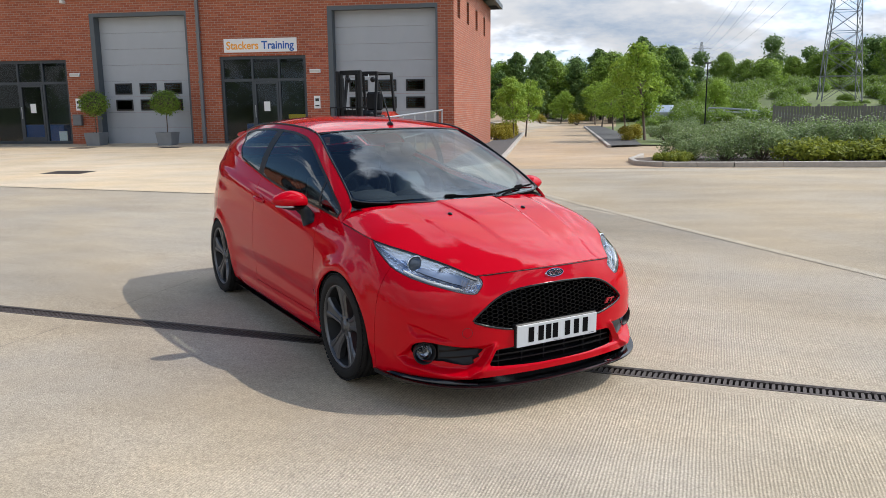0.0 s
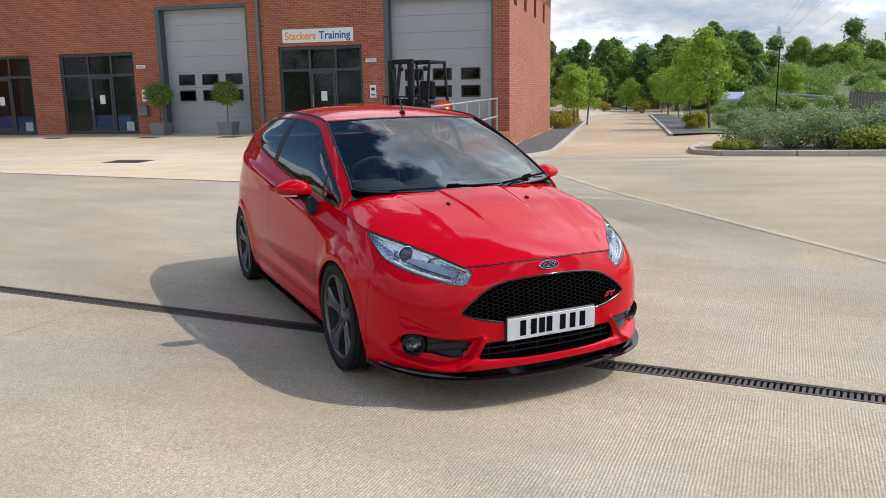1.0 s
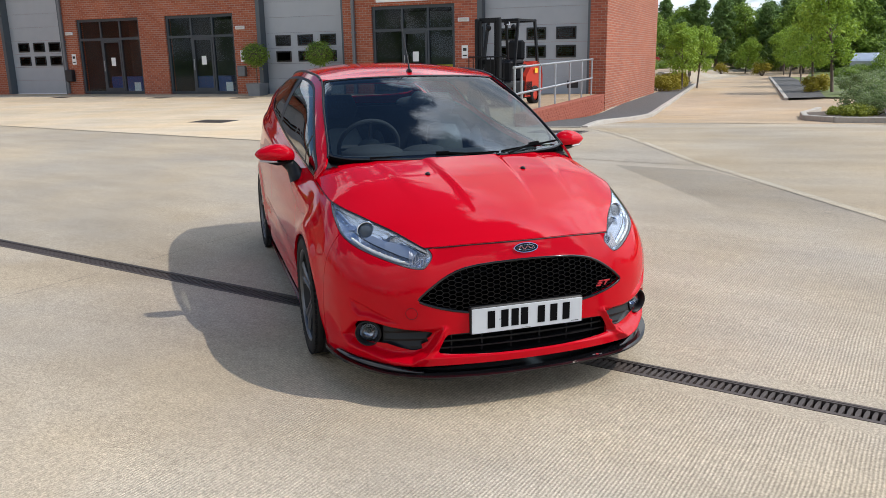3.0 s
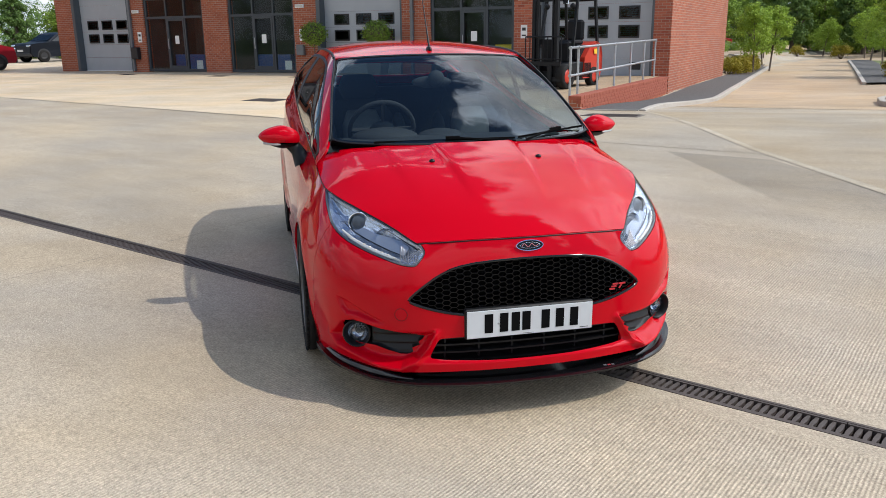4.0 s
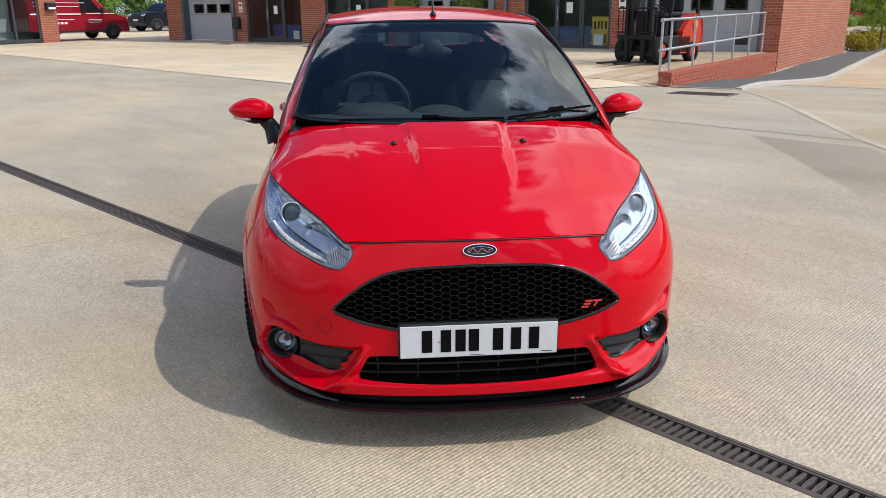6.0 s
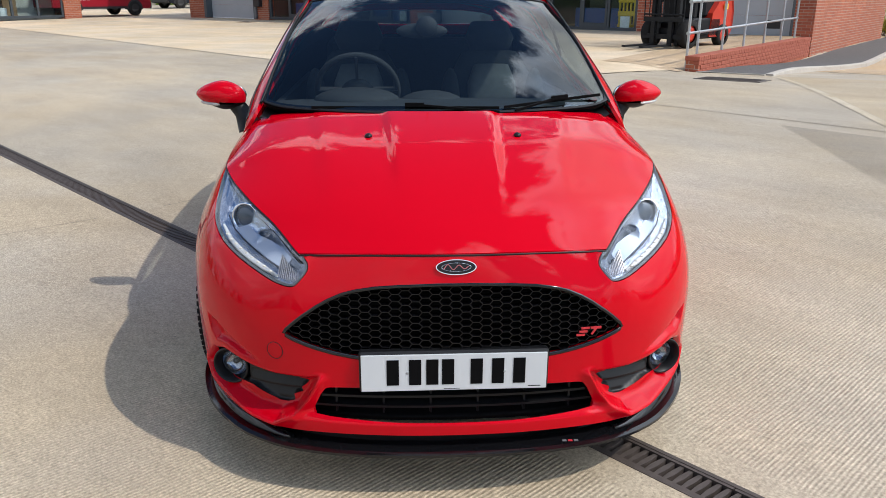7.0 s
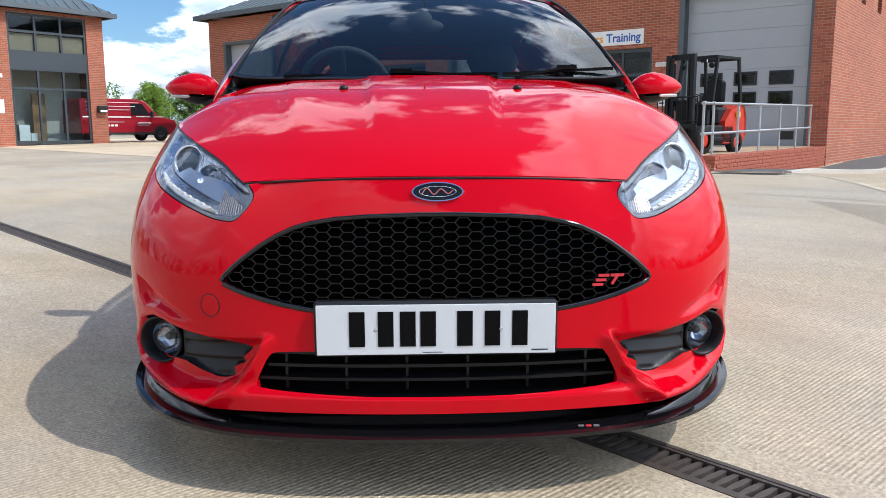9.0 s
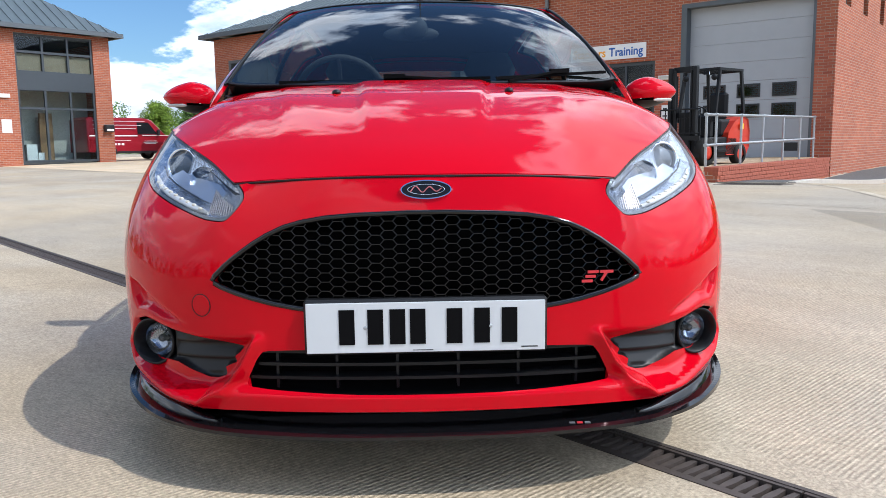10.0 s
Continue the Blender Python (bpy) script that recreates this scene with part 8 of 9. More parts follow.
M["blind"] = material("beige_blind", (0.30, 0.235, 0.165), 0.8, var=0.15, scale=4)
M["oak"] = material("brown_timber", (0.28, 0.16, 0.08), 0.6, var=0.2, scale=3)
build_side_unit()


# ---- forklift ----
M.update({
    "lift_red": material("forklift_red", (0.52, 0.035, 0.015), 0.35, var=0.06, scale=3, coat=0.3),
    "lift_dark": material("dark_machine_grey", (0.011, 0.012, 0.014), 0.5, var=0.2, scale=10, spec=0.2),
    "yellow": material("yellow_label", (0.8, 0.5, 0.03), 0.4),
    "van_red": material("van_dark_red_paint", (0.28, 0.008, 0.02), 0.3, var=0.04, coat=0.7),
    "suv_blue": material("dark_blue_car_paint", (0.005, 0.007, 0.012), 0.4, var=0.04, coat=0.12, spec=0.15),
    "car_silver": material("silver_car_paint", (0.40, 0.44, 0.50), 0.35, metal=0.4, var=0.04, coat=0.5),
    "car_orange": material("orange_car_paint", (0.70, 0.12, 0.02), 0.35, var=0.04, coat=0.5),
    "car_red": material("bright_red_car_paint", (0.50, 0.02, 0.03), 0.35, var=0.04, coat=0.5),
    "car_glass": material("dark_car_window", (0.012, 0.015, 0.018), 0.05, var=0.0),
    "fence": material("weathered_grey_boards", (0.17, 0.155, 0.14), 0.85, var=0.3, scale=4, bump=0.004),
})


def simple_wheel(name, parent, x, y, r, w, rim="lift_red", z=None):
    c = Vector((x, y, r if z is None else z))
    wh = empty(name, Matrix.Translation(c))
    wh.parent = parent
    t = Matrix.Rotation(radians(90), 4, "Y")
    mesh_object("tyre", *lathe([(r * 0.6, -w / 2), (r * 0.92, -w / 2), (r, -w * 0.38), (r, w * 0.38), (r * 0.92, w / 2), (r * 0.6, w / 2)], 28, t), M["rubber"], wh, True)
    mesh_object("rim", *lathe([(0.001, -w * 0.36), (r * 0.35, -w * 0.42), (r * 0.6, -w * 0.30), (r * 0.62, 0), (r * 0.6, w * 0.30), (r * 0.35, w * 0.42), (0.001, w * 0.36)], 24, t), M[rim], wh, True)
    return wh


def build_forklift():
    """x across, y backwards from the mast, z up."""
    p = Vector((-2.33, 20.15, 0))
    f = empty("forklift", Matrix.Translation((p.x, p.y, yard_level(p.x, p.y) + 0.012)) @ pose(0, 0, 0, 0, 0, -22), "red and black counterbalance forklift parked by the loading door", "forklift")
    D, R = M["lift_dark"], M["lift_red"]
    for s in (-1, 1):
        part("mast_rail", boxm(s * 0.31 - 0.045, s * 0.31 + 0.045, -0.05, 0.06, 0.06, 2.12, 0.01), D, f)
        part("inner_rail", boxm(s * 0.21 - 0.022, s * 0.21 + 0.022, -0.03, 0.04, 0.10, 2.06, 0.006), D, f)
        bm = boxm(s * 0.22 - 0.05, s * 0.22 + 0.05, -0.16, -0.12, 0.05, 0.55)
        fork = box(bm, s * 0.22 - 0.05, s * 0.22 + 0.05, -1.15, -0.16, 0.05, 0.085)
        part("fork", fork, D, f)
        part("lift_ram", rod(bmesh.new(), (s * 0.24, 0.12, 0.2), (s * 0.24, 0.12, 1.95), 0.03, 10), D, f)
        part("tilt_ram", rod(bmesh.new(), (s * 0.33, 0.1, 0.55), (s * 0.33, 0.6, 0.5), 0.03, 8), D, f)
        simple_wheel("front_wheel", f, s * 0.46, 0.18, 0.30, 0.20)
        simple_wheel("rear_wheel", f, s * 0.42, 1.55, 0.24, 0.17)
        part("guard_post", bar(bmesh.new(), (s * 0.46, 0.50, 0.95), (s * 0.43, 0.72, 2.08), 0.06, 0.07), D, f)
        part("guard_post", bar(bmesh.new(), (s * 0.44, 1.72, 1.05), (s * 0.42, 1.60, 2.08), 0.06, 0.06), D, f)
        part("guard_side", bar(bmesh.new(), (s * 0.43, 0.70, 2.10), (s * 0.42, 1.62, 2.10), 0.06, 0.05), D, f)
        part("step", boxm(s * 0.40, s * 0.52, 0.58, 0.95, 0.28, 0.36, 0.01), D, f)
    for z in (0.35, 1.1, 2.08):
        part("mast_tie", boxm(-0.30, 0.30, 0.085, 0.125, z - 0.06, z + 0.06), D, f)
    for z in (0.24, 0.60):
        part("carriage_bar", boxm(-0.50, 0.50, -0.115, -0.065, z - 0.05, z + 0.05), D, f)
    bm = bmesh.new()
    for z in (0.70, 1.22):
        part("backrest_rail", rod(bmesh.new(), (-0.50, -0.09, z), (0.50, -0.09, z), 0.018, 8), D, f)
    for i in range(9):
        part("backrest_bar", rod(bmesh.new(), (-0.50 + 0.125 * i, -0.09, 0.66), (-0.50 + 0.125 * i, -0.09, 1.22), 0.012, 6), D, f)
    for i in range(6):
        y = 0.78 + 0.15 * i
        part("guard_bar", boxm(-0.40, 0.40, y - 0.012, y + 0.012, 2.09, 2.12), D, f)
    part("guard_front", boxm(-0.46, 0.46, 0.66, 0.74, 2.06, 2.13, 0.01), D, f)
    part("guard_rear", boxm(-0.45, 0.45, 1.57, 1.65, 2.06, 2.13, 0.01), D, f)
    part("chassis", boxm(-0.46, 0.46, 0.35, 1.45, 0.18, 0.62, 0.03), D, f)
    # counterweight: curved back
    prof = [(0.98, 0.22), (1.80, 0.22), (1.92, 0.40), (1.93, 0.75), (1.85, 1.02), (1.62, 1.10), (1.30, 0.98), (1.05, 0.72)]
    bm = bmesh.new()
    ring = [[bm.verts.new((s * w, y, z)) for y, z in prof] for s, w in ((-1, 0.46), (-1, 0.49), (1, 0.49), (1, 0.46))]
    for k in (0, 3):
        for v, (y, z) in zip(ring[k], prof):
            v.co.y, v.co.z = 1.45 + (y - 1.45) * 0.95, 0.6 + (z - 0.6) * 0.95
    for a, b in zip(ring, ring[1:]):
        for i in range(8):
            bm.faces.new((a[i], a[(i + 1) % 8], b[(i + 1) % 8], b[i]))
    bm.faces.new(ring[0][::-1]); bm.faces.new(ring[3])
    part("counterweight", bm, R, f)
    part("warning_label", boxm(-0.20, -0.05, 1.925, 1.936, 0.72, 0.86), M["yellow"], f)
    part("side_label", boxm(0.488, 0.494, 1.50, 1.66, 0.80, 0.92), M["yellow"], f)
    part("bonnet_cover", boxm(-0.36, 0.36, 0.90, 1.62, 0.62, 1.02, 0.06), D, f)
    part("seat", box(boxm(-0.24, 0.24, 0.95, 1.40, 1.02, 1.14, 0.04), -0.23, 0.23, 1.34, 1.48, 1.12, 1.62, 0.05), D, f)
    part("dashboard", boxm(-0.40, 0.40, 0.42, 0.60, 0.60, 1.10, 0.04), D, f)
    sw = [(0.15 * math.cos(a) - 0.05, 0.72 + 0.11 * math.sin(a), 1.22 - 0.08 * math.sin(a)) for a in np.linspace(0, 2 * math.pi, 24, endpoint=False)]
    mesh_object("steering_wheel", *tube(sw, 0.015, 6, True), D, f, True)
    part("steering_column", rod(bmesh.new(), (-0.05, 0.58, 0.98), (-0.05, 0.72, 1.21), 0.03, 8), D, f)
    part("work_lamp", ball(bmesh.new(), (0.36, 0.62, 1.92), (0.07, 0.06, 0.07)), D, f, smooth=True)
    part("work_lamp", ball(bmesh.new(), (-0.36, 0.62, 1.92), (0.07, 0.06, 0.07)), D, f, smooth=True)
    part("mirror", boxm(0.10, 0.24, 0.60, 0.63, 1.98, 2.06), M["chrome"], f)


build_forklift()


# ---- other vehicles ----
def vehicle(name, label, m, body, mat, width, windows, wheels, r, group="parked vehicles", sill=0.0, tumble=0.10):
    """A body drawn from its side outline (y from the nose backwards, z): sides lean in above the belt; windows and wheels are parts."""
    v = empty(name, m, label, "van" if "van" in name else "car", group)
    belt = 0.62 * max(z for _, z in body)
    top = max(z for _, z in body)
    hw = width / 2
    lean = lambda z: hw - tumble * max(0.0, (z - belt) / (top - belt)) ** 1.2
    bm = bmesh.new()
    n = len(body)
    rings = []
    for s, inset in ((-1, 0.06), (-1, 0.0), (1, 0.0), (1, 0.06)):
        ring = []
        cy = sum(y for y, _ in body) / n
        for y, z in body:
            k = inset * 0.6
            yy, zz = y + (k if y < cy else -k), z - (k if z > belt else -k * 0.3)
            ring.append(bm.verts.new((s * (lean(z) - inset * 0), yy, zz) if inset else (s * (lean(z) - 0.05), y, z)))
        rings.append(ring)
    for a, b in zip(rings, rings[1:]):
        for i in range(n):
            bm.faces.new((a[i], a[(i + 1) % n], b[(i + 1) % n], b[i]))
    bm.faces.new(rings[0][::-1]); bm.faces.new(rings[-1])
    part("body", bm, mat, v)
    for s in (-1, 1):
        for poly in windows:
            bm = bmesh.new()
            a = [bm.verts.new((s * (lean(z) + 0.004), y, z)) for y, z in poly]
            b = [bm.verts.new((s * (lean(z) - 0.02), y, z)) for y, z in poly]
            k = len(poly)
            bm.faces.new(a); bm.faces.new(b[::-1])
            for i in range(k):
                bm.faces.new((a[i], b[i], b[(i + 1) % k], a[(i + 1) % k]))
            part("side_window", bm, M["car_glass"], v)
        for y in wheels:
            simple_wheel("wheel", v, s * (hw - 0.08), y, r, 0.20, "rim")
            bm = bmesh.new()
            ring = []
            for i in range(13):
                a = math.pi * (-0.05 + 1.1 * i / 12)
                ring.append([bm.verts.new((s * (hw + dx), y + (r + 0.06) * math.cos(a), r + (r + 0.06) * math.sin(a))) for dx in (0.004, -0.25)])
            for a, b in zip(ring, ring[1:]):
                bm.faces.new((a[0], a[1], b[1], b[0]))
            bm.faces.new([q[0] for q in ring])
            part("arch", bm, M["black"], v)
    return v, lean


def front_glass(v, lean, y0, z0, y1, z1, name="windscreen"):
    bm = bmesh.new()
    n = Vector((0, -(z1 - z0), y1 - y0)).normalized() * 0.012
    q = [bm.verts.new(Vector(c) + n) for c in ((-lean(z0) + 0.12, y0, z0), (lean(z0) - 0.12, y0, z0), (lean(z1) - 0.12, y1, z1), (-lean(z1) + 0.12, y1, z1))]
    bm.faces.new(q)
    r = bmesh.ops.solidify(bm, geom=bm.faces[:], thickness=0.01)
    part(name, bm, M["car_glass"], v)


VAN = [(0.0, 0.45), (0.02, 0.75), (0.10, 0.98), (0.85, 1.14), (1.0, 1.20), (1.62, 1.86), (1.80, 1.93), (2.2, 1.97), (4.75, 1.97), (4.87, 1.85), (4.90, 1.0), (4.90, 0.38), (0.12, 0.30)]
van, lean = vehicle("panel_van", "dark red panel van with white stripes", SIDE @ pose(3.65, 1.05, 0.235, 0, 0, 90), VAN, M["van_red"], 1.90,
                    [[(1.42, 1.22), (2.42, 1.22), (2.42, 1.76), (1.82, 1.76)]], (0.90, 3.90), 0.335)
front_glass(van, lean, 1.02, 1.23, 1.60, 1.83)
for s in (-1, 1):
    for y0, y1, z, h in ((2.0, 4.6, 1.80, 0.022), (2.2, 4.6, 1.62, 0.022), (2.5, 4.6, 1.46, 0.022), (0.75, 2.2, 1.15, 0.03), (2.45, 4.8, 1.13, 0.055), (1.45, 2.1, 0.88, 0.022), (1.42, 2.15, 0.82, 0.022), (1.5, 2.1, 0.76, 0.022), (2.8, 4.2, 0.90, 0.022), (3.15, 3.28, 0.74, 0.09), (3.34, 3.47, 0.74, 0.09), (3.53, 3.66, 0.74, 0.09)):
        part("stripe", boxm(s * (lean(z) + 0.001), s * (lean(z) + 0.006), y0, y1, z - h / 2, z + h / 2), M["white"], van)
    part("door_mirror", boxm(s * 0.93, s * 1.12, 1.32, 1.44, 1.15, 1.42, 0.03), M["black"], van)
    part("headlamp", boxm(s * 0.60, s * 0.93, 0.02, 0.20, 0.80, 0.98, 0.03), M["lamp_silver"], van)
    part("sill_trim", boxm(s * 0.93, s * 0.957, 1.3, 3.5, 0.32, 0.42), M["black"], van)
part("bumper", boxm(-0.90, 0.90, -0.06, 0.25, 0.30, 0.62, 0.06), M["black"], van)

SUV = [(0.0, 0.55), (0.03, 0.95), (0.15, 1.06), (1.05, 1.16), (1.25, 1.22), (1.95, 1.66), (2.3, 1.72), (3.6, 1.70), (4.3, 1.28), (4.5, 1.10), (4.55, 0.5), (4.4, 0.32), (0.15, 0.32)]
suv, lean = vehicle("suv_car", "dark blue sports utility car beside the hedge", pose(-36.6, 38.6, 0.30, 0, 0, -12), SUV, M["suv_blue"], 1.88,
                    [[(1.45, 1.22), (3.95, 1.24), (3.5, 1.60), (2.05, 1.58)]], (0.85, 3.60), 0.37)
front_glass(suv, lean, 1.22, 1.23, 1.92, 1.62)
part("number_plate", boxm(-0.26, 0.26, -0.03, 0.0, 0.62, 0.74), M["white"], suv)
for s in (-1, 1):
    part("headlamp", boxm(s * 0.55, s * 0.90, 0.02, 0.18, 0.88, 1.02, 0.03), M["lamp_silver"], suv)
part("bumper", boxm(-0.90, 0.90, -0.02, 0.2, 0.34, 0.58, 0.05), M["black"], suv)

HATCH = [(0.0, 0.45), (0.04, 0.68), (0.9, 0.92), (1.15, 1.0), (1.8, 1.40), (2.1, 1.46), (3.1, 1.42), (3.8, 1.02), (3.95, 0.9), (3.95, 0.4), (3.8, 0.28), (0.15, 0.26)]
for nm, lb, x, y, turn, mt in (("parked_car", "bright red car parked beyond the side wall", 3.7, 75.0, 105, "car_red"), ("parked_car", "orange car parked beyond the side wall", 5.4, 78.5, 105, "car_orange"),
                               ("parked_car", "silver car parked beyond the side wall", 2.6, 60.0, 105, "car_silver"), ("parked_car", "pale blue car beyond the beds", 18.6, 66.0, 160, "car_silver"),
                               ("parked_car", "dark car at the end of the road", 12.4, 97.0, 90, "suv_blue"), ("parked_car", "white car at the end of the road", 11.2, 100.0, 90, "white")):
    c, ln = vehicle(nm, lb, Matrix.Translation(on_ground(x, y, 0.02)) @ pose(0, 0, 0, 0, 0, turn), HATCH, M[mt], 1.74, [[(1.35, 1.0), (3.5, 1.02), (3.0, 1.34), (1.95, 1.34)]], (0.78, 3.2), 0.31)
    front_glass(c, ln, 1.12, 1.0, 1.78, 1.36)


# ---- fence, guard rail, posts, pylons ----
def build_fence():
    f = empty("board_fence", Matrix(), "weathered grey close boarded fence", "fence")
    a, b = Vector((19.9, 47.5, 0)), Vector((38.0, 37.5, 0))
    t = (b - a).normalized()
    turn = math.atan2(t.y, t.x)
    n = int((b - a).length / 0.16)
    bm = boxm(-0.072, 0.072, -0.012, 0.012, 0, 1.40)
    me = bpy.data.meshes.new("board")
    bm.to_mesh(me); bm.free()
    me.materials.append(M["fence"])
    rng = random.Random(5)
    for i in range(n):
        p = a + t * (i * 0.16)
        o = new("board", me)
        o.parent = f
        o.location = (p.x, p.y, ground_z(p.x, p.y) + rng.uniform(-0.02, 0.02))
        o.rotation_euler = (0, 0, turn + rng.uniform(-0.02, 0.02))
    for i in range(0, n, 15):
        p = a + t * (i * 0.16) + Vector((0, 0.08, 0))
        part("post", boxm(p.x - 0.05, p.x + 0.05, p.y - 0.05, p.y + 0.05, ground_z(p.x, p.y) - 0.1, ground_z(p.x, p.y) + 1.5), M["fence"], f)


build_fence()


def build_guard_rail():
    g = empty("guard_rail", Matrix(), "curved galvanised steel guard rail", "guard rail")
    pts = []
    for i in range(14):
        k = i / 13
        x, y = 19.5 + 3.2 * k, 58 - 12 * k + 3 * math.sin(k * 2.5)
        pts.append((x, y, ground_z(x, y) + 1.25 - 0.55 * k * k))
    for off in (0.0, -0.22):
        mesh_object("beam", *tube([(x, y, z + off) for x, y, z in pts], 0.07, 6), M["galv"], g, True)
    for i in range(0, 14, 3):
        x, y, z = pts[i]
        part("post", boxm(x - 0.05, x + 0.05, y + 0.07, y + 0.17, ground_z(x, y) - 0.05, z), M["galv"], g)


build_guard_rail()


def street_lamp(x, y, h):
    l = empty("street_lamp", Matrix.Translation(on_ground(x, y)), "slim dark street lamp post", "street lamp")
    part("column", rod(bmesh.new(), (0, 0, 0), (0, 0, h), 0.045, 10, 0.03), M["lift_dark"], l)
    part("head", boxm(-0.20, 0.20, -0.12, 0.12, h, h + 0.08, 0.03), M["lift_dark"], l)


street_lamp(15.6, 47.0, 3.9)


def pylon(name, label, x, y, h, base, arms, turn):
    p = empty(name, Matrix.Translation((x, y, 1.35 if y < 100 else -0.3)) @ pose(0, 0, 0, 0, 0, turn), label, "pylon", "pylons")
    w = lambda z: base * (1 - z / h) * 0.5 + 0.025 * h * (1 - 0.6 * z / h)
    levels = [0, 0.10, 0.19, 0.27, 0.35, 0.42, 0.49, 0.55, 0.61, 0.67, 0.73, 0.79, 0.85, 0.90, 0.95, 1.0]
    t = h * 0.0032
    for sx in (-1, 1):
        for sy in (-1, 1):
            bm = bmesh.new()
            for a, b in zip(levels, levels[1:]):
                bar(bm, (sx * w(a * h), sy * w(a * h), a * h), (sx * w(b * h), sy * w(b * h), b * h), t, t)
            part("leg", bm, M["steel"], p)
    for k in range(4):
        bm = bmesh.new()
        q = Matrix.Rotation(math.pi / 2 * k, 4, "Z")
        for a, b in zip(levels, levels[1:]):
            A, B = w(a * h), w(b * h)
            bar(bm, q @ Vector((-A, -A, a * h)), q @ Vector((B, -B, b * h)), t * 0.6, t * 0.6)
            bar(bm, q @ Vector((A, -A, a * h)), q @ Vector((-B, -B, b * h)), t * 0.6, t * 0.6)
            bar(bm, q @ Vector((-B, -B, b * h)), q @ Vector((B, -B, b * h)), t * 0.6, t * 0.6)
        part("bracing", bm, M["steel"], p)
    for z, r in arms:
        bm = bmesh.new()
        for s in (-1, 1):
            bar(bm, (0, 0, z * h), (s * r * h, 0, z * h), t, t)
            bar(bm, (0, 0, z * h + 0.045 * h), (s * r * h, 0, z * h), t * 0.7, t * 0.7)
        part("arm", bm, M["steel"], p)
    return p


M["steel"] = material("pylon_steel", (0.20, 0.205, 0.21), 0.6, metal=0.3, var=0.1)
ARMS = ((0.72, 0.13), (0.84, 0.15), (0.95, 0.12))
pylon("pylon", "grey lattice power pylon standing on the bank", 34.9, 70.0, 22.0, 2.05, ARMS, -18)
pylon("pylon", "grey lattice power pylon far off", 136.0, 421.0, 32, 7.0, ((0.62, 0.17), (0.76, 0.22), (0.90, 0.16)), 10)
wires = empty("power_line", Matrix(), "sagging power cables between two pylons", "cables")
for z, r in ARMS:
    for s in (-1, 1):
        a, b = Vector((34.9 + s * r * 21.5, 70 + s * r * 5, z * 22.0 + 1.4)), Vector((136 + s * 4, 421, z * 32))
        pts = [a.lerp(b, t) - Vector((0, 0, 9 * 4 * t * (1 - t) * 0.35)) for t in np.linspace(0, 1, 16)]
        mesh_object("cable", *tube(pts, 0.022, 4), M["steel"], wires)

# pale shed at the end of the road
shed = empty("far_shed", Matrix.Translation(on_ground(15.5, 112)) @ pose(0, 0, 0, 0, 0, -20), "pale grey metal shed beyond the trees", "shed")
bm = bmesh.new()
arc = [(-5.0 + 10.0 * k / 14, 3.4 + 1.5 * math.sin(math.pi * k / 14)) for k in range(15)]
lo = [[bm.verts.new((x, y, z)) for x, z in [(-5.0, -0.2)] + arc + [(5.0, -0.2)]] for y in (0, 18)]
for k in range(16):
    bm.faces.new((lo[0][k], lo[0][k + 1], lo[1][k + 1], lo[1][k]))
bm.faces.new(lo[0][::-1]); bm.faces.new(lo[1])
part("wall", bm, M["car_silver"], shed)
part("door", boxm(-2.2, 2.2, -0.05, -0.01, 0, 3.0), M["panel_grey"], shed)

# small camera on the wall and a floor of light dust marks along the joint
e = wall_box("wall_camera", -12.7, 4.95, 0.10, 0.10, 0.22, M["white"], "small white camera on the brick wall", "camera")


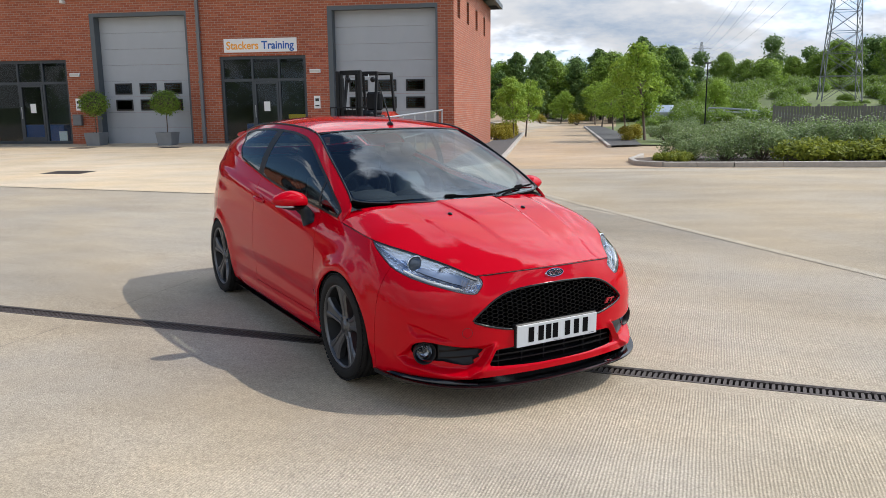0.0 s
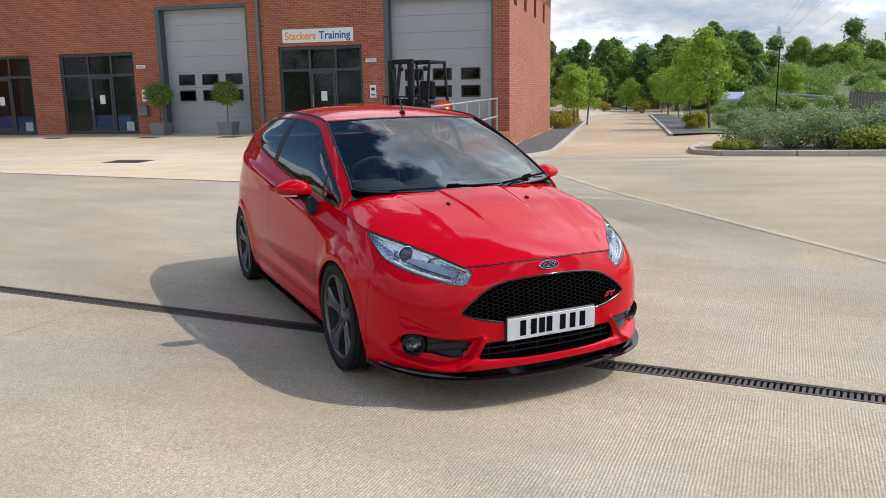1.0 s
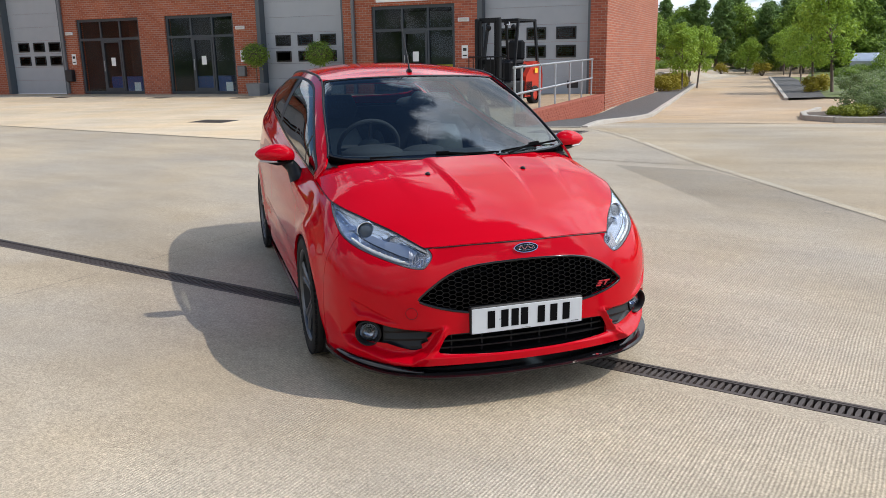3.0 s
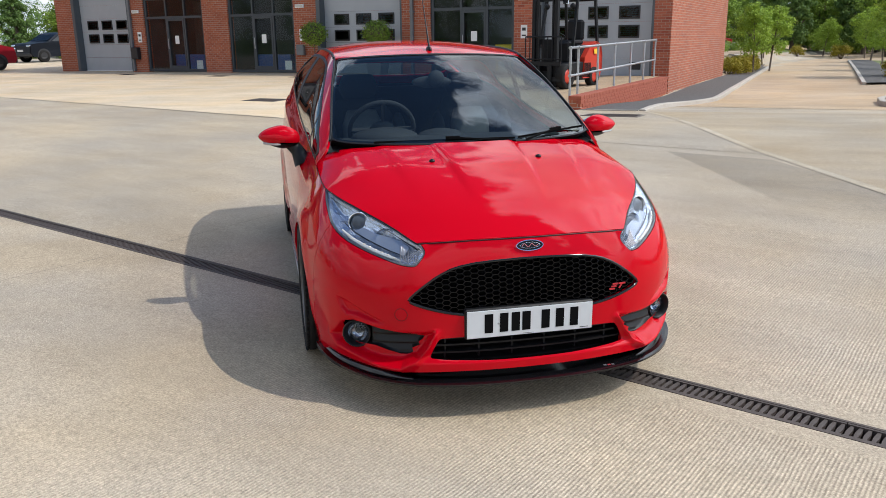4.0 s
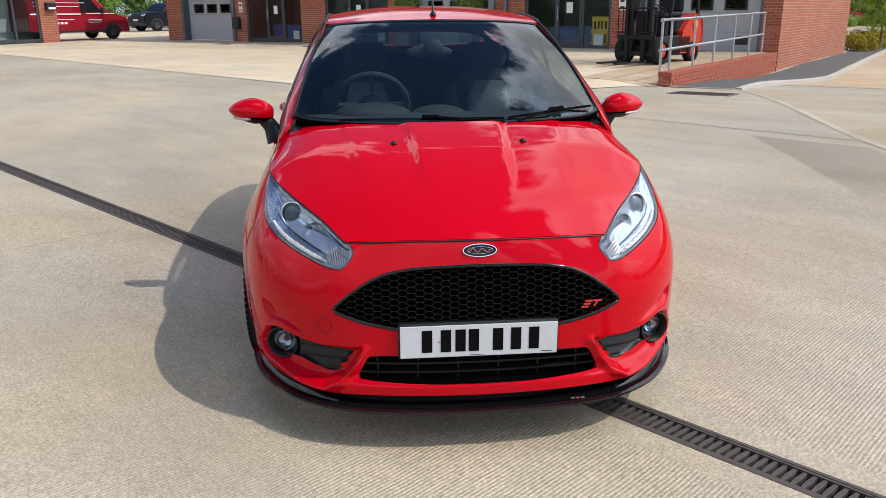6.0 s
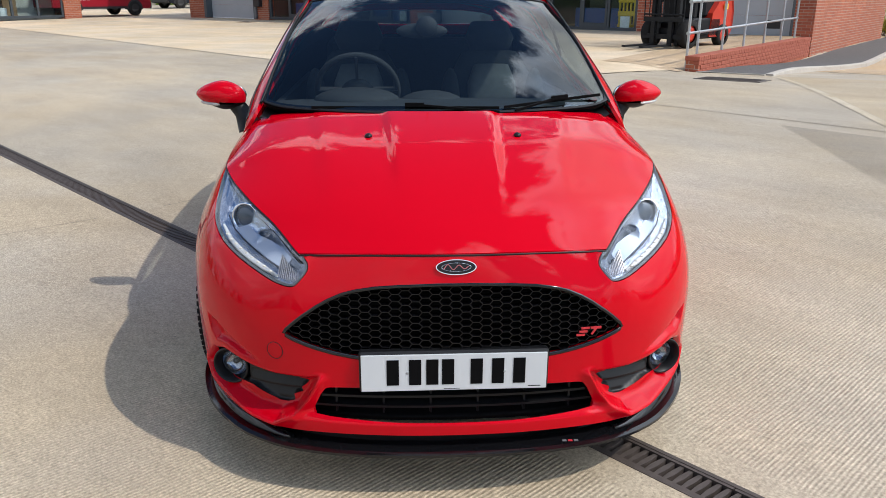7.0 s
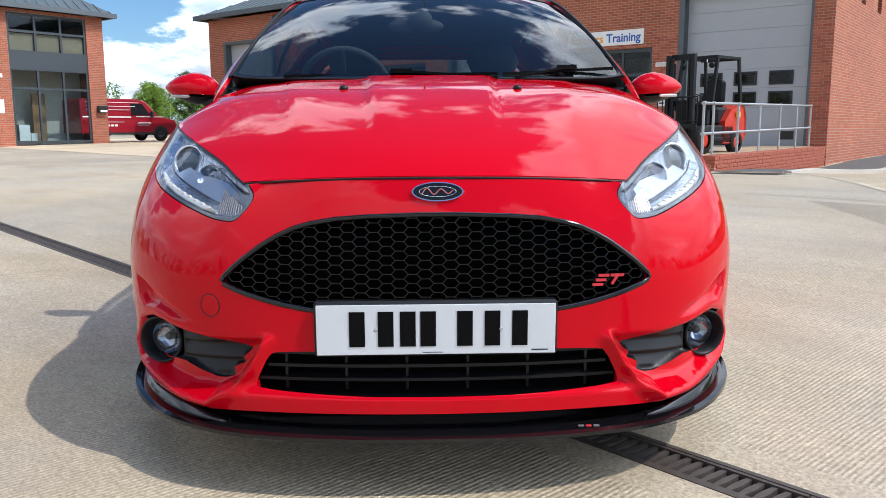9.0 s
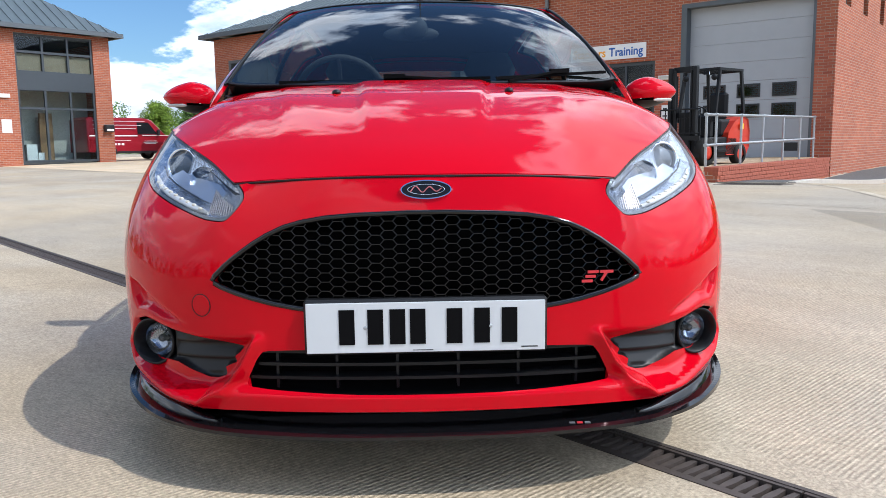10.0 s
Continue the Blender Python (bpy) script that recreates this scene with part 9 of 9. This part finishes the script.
# ---- facing bricks on the two piers that the camera comes nearest ----
def face_brick_material():
    m = bpy.data.materials.new("face_brick")
    m.use_nodes = True
    nt = m.node_tree
    N, L = nt.nodes.new, nt.links.new
    b = nt.nodes["Principled BSDF"]
    b.inputs["Roughness"].default_value = 0.85
    oi, r, tc, n = N("ShaderNodeObjectInfo"), N("ShaderNodeValToRGB"), N("ShaderNodeTexCoord"), N("ShaderNodeTexNoise")
    r.color_ramp.elements[0].color, r.color_ramp.elements[1].color = (0.30, 0.070, 0.038, 1), (0.47, 0.132, 0.068, 1)
    n.inputs["Scale"].default_value, n.inputs["Detail"].default_value = 38.0, 4.0
    L(tc.outputs["Object"], n.inputs["Vector"]); L(oi.outputs["Random"], r.inputs["Fac"])
    mr, mul = N("ShaderNodeMapRange"), N("ShaderNodeMix")
    mr.inputs["To Min"].default_value, mr.inputs["To Max"].default_value = 0.72, 1.25
    mul.data_type, mul.blend_type = "RGBA", "MULTIPLY"
    mul.inputs["Factor"].default_value = 1.0
    L(n.outputs["Fac"], mr.inputs["Value"]); L(r.outputs["Color"], mul.inputs["A"]); L(mr.outputs[0], mul.inputs["B"])
    L(mul.outputs["Result"], b.inputs["Base Color"])
    bp = N("ShaderNodeBump"); bp.inputs["Distance"].default_value = 0.003
    L(n.outputs["Fac"], bp.inputs["Height"]); L(bp.outputs[0], b.inputs["Normal"])
    return m


def face_bricks():
    wall = bpy.data.objects["wall_south"]
    mat = face_brick_material()
    shapes = {}
    rng = random.Random(9)
    for s0, s1 in ((-0.085, 0.398), (-4.37, -3.655)):
        for row in range(4, 46):
            shift = 0.0 if row % 2 else 0.1125
            k = math.floor((s0 + shift) / 0.225)
            while k * 0.225 - shift < s1:
                a, b = max(k * 0.225 - shift + 0.006, s0), min((k + 1) * 0.225 - shift - 0.006, s1)
                k += 1
                if b - a < 0.03:
                    continue
                w = round(b - a, 3)
                if w not in shapes:
                    bm = boxm(-w / 2, w / 2, 0, 0.012, -0.0315, 0.0315, 0.002)
                    me = bpy.data.meshes.new("brick")
                    bm.to_mesh(me); bm.free()
                    me.materials.append(mat)
                    shapes[w] = me
                o = new("brick", shapes[w])
                o.parent = wall
                o.location = ((a + b) / 2, -0.005 + rng.uniform(-0.0015, 0.001), (row + 0.5) * 0.075)


face_bricks()
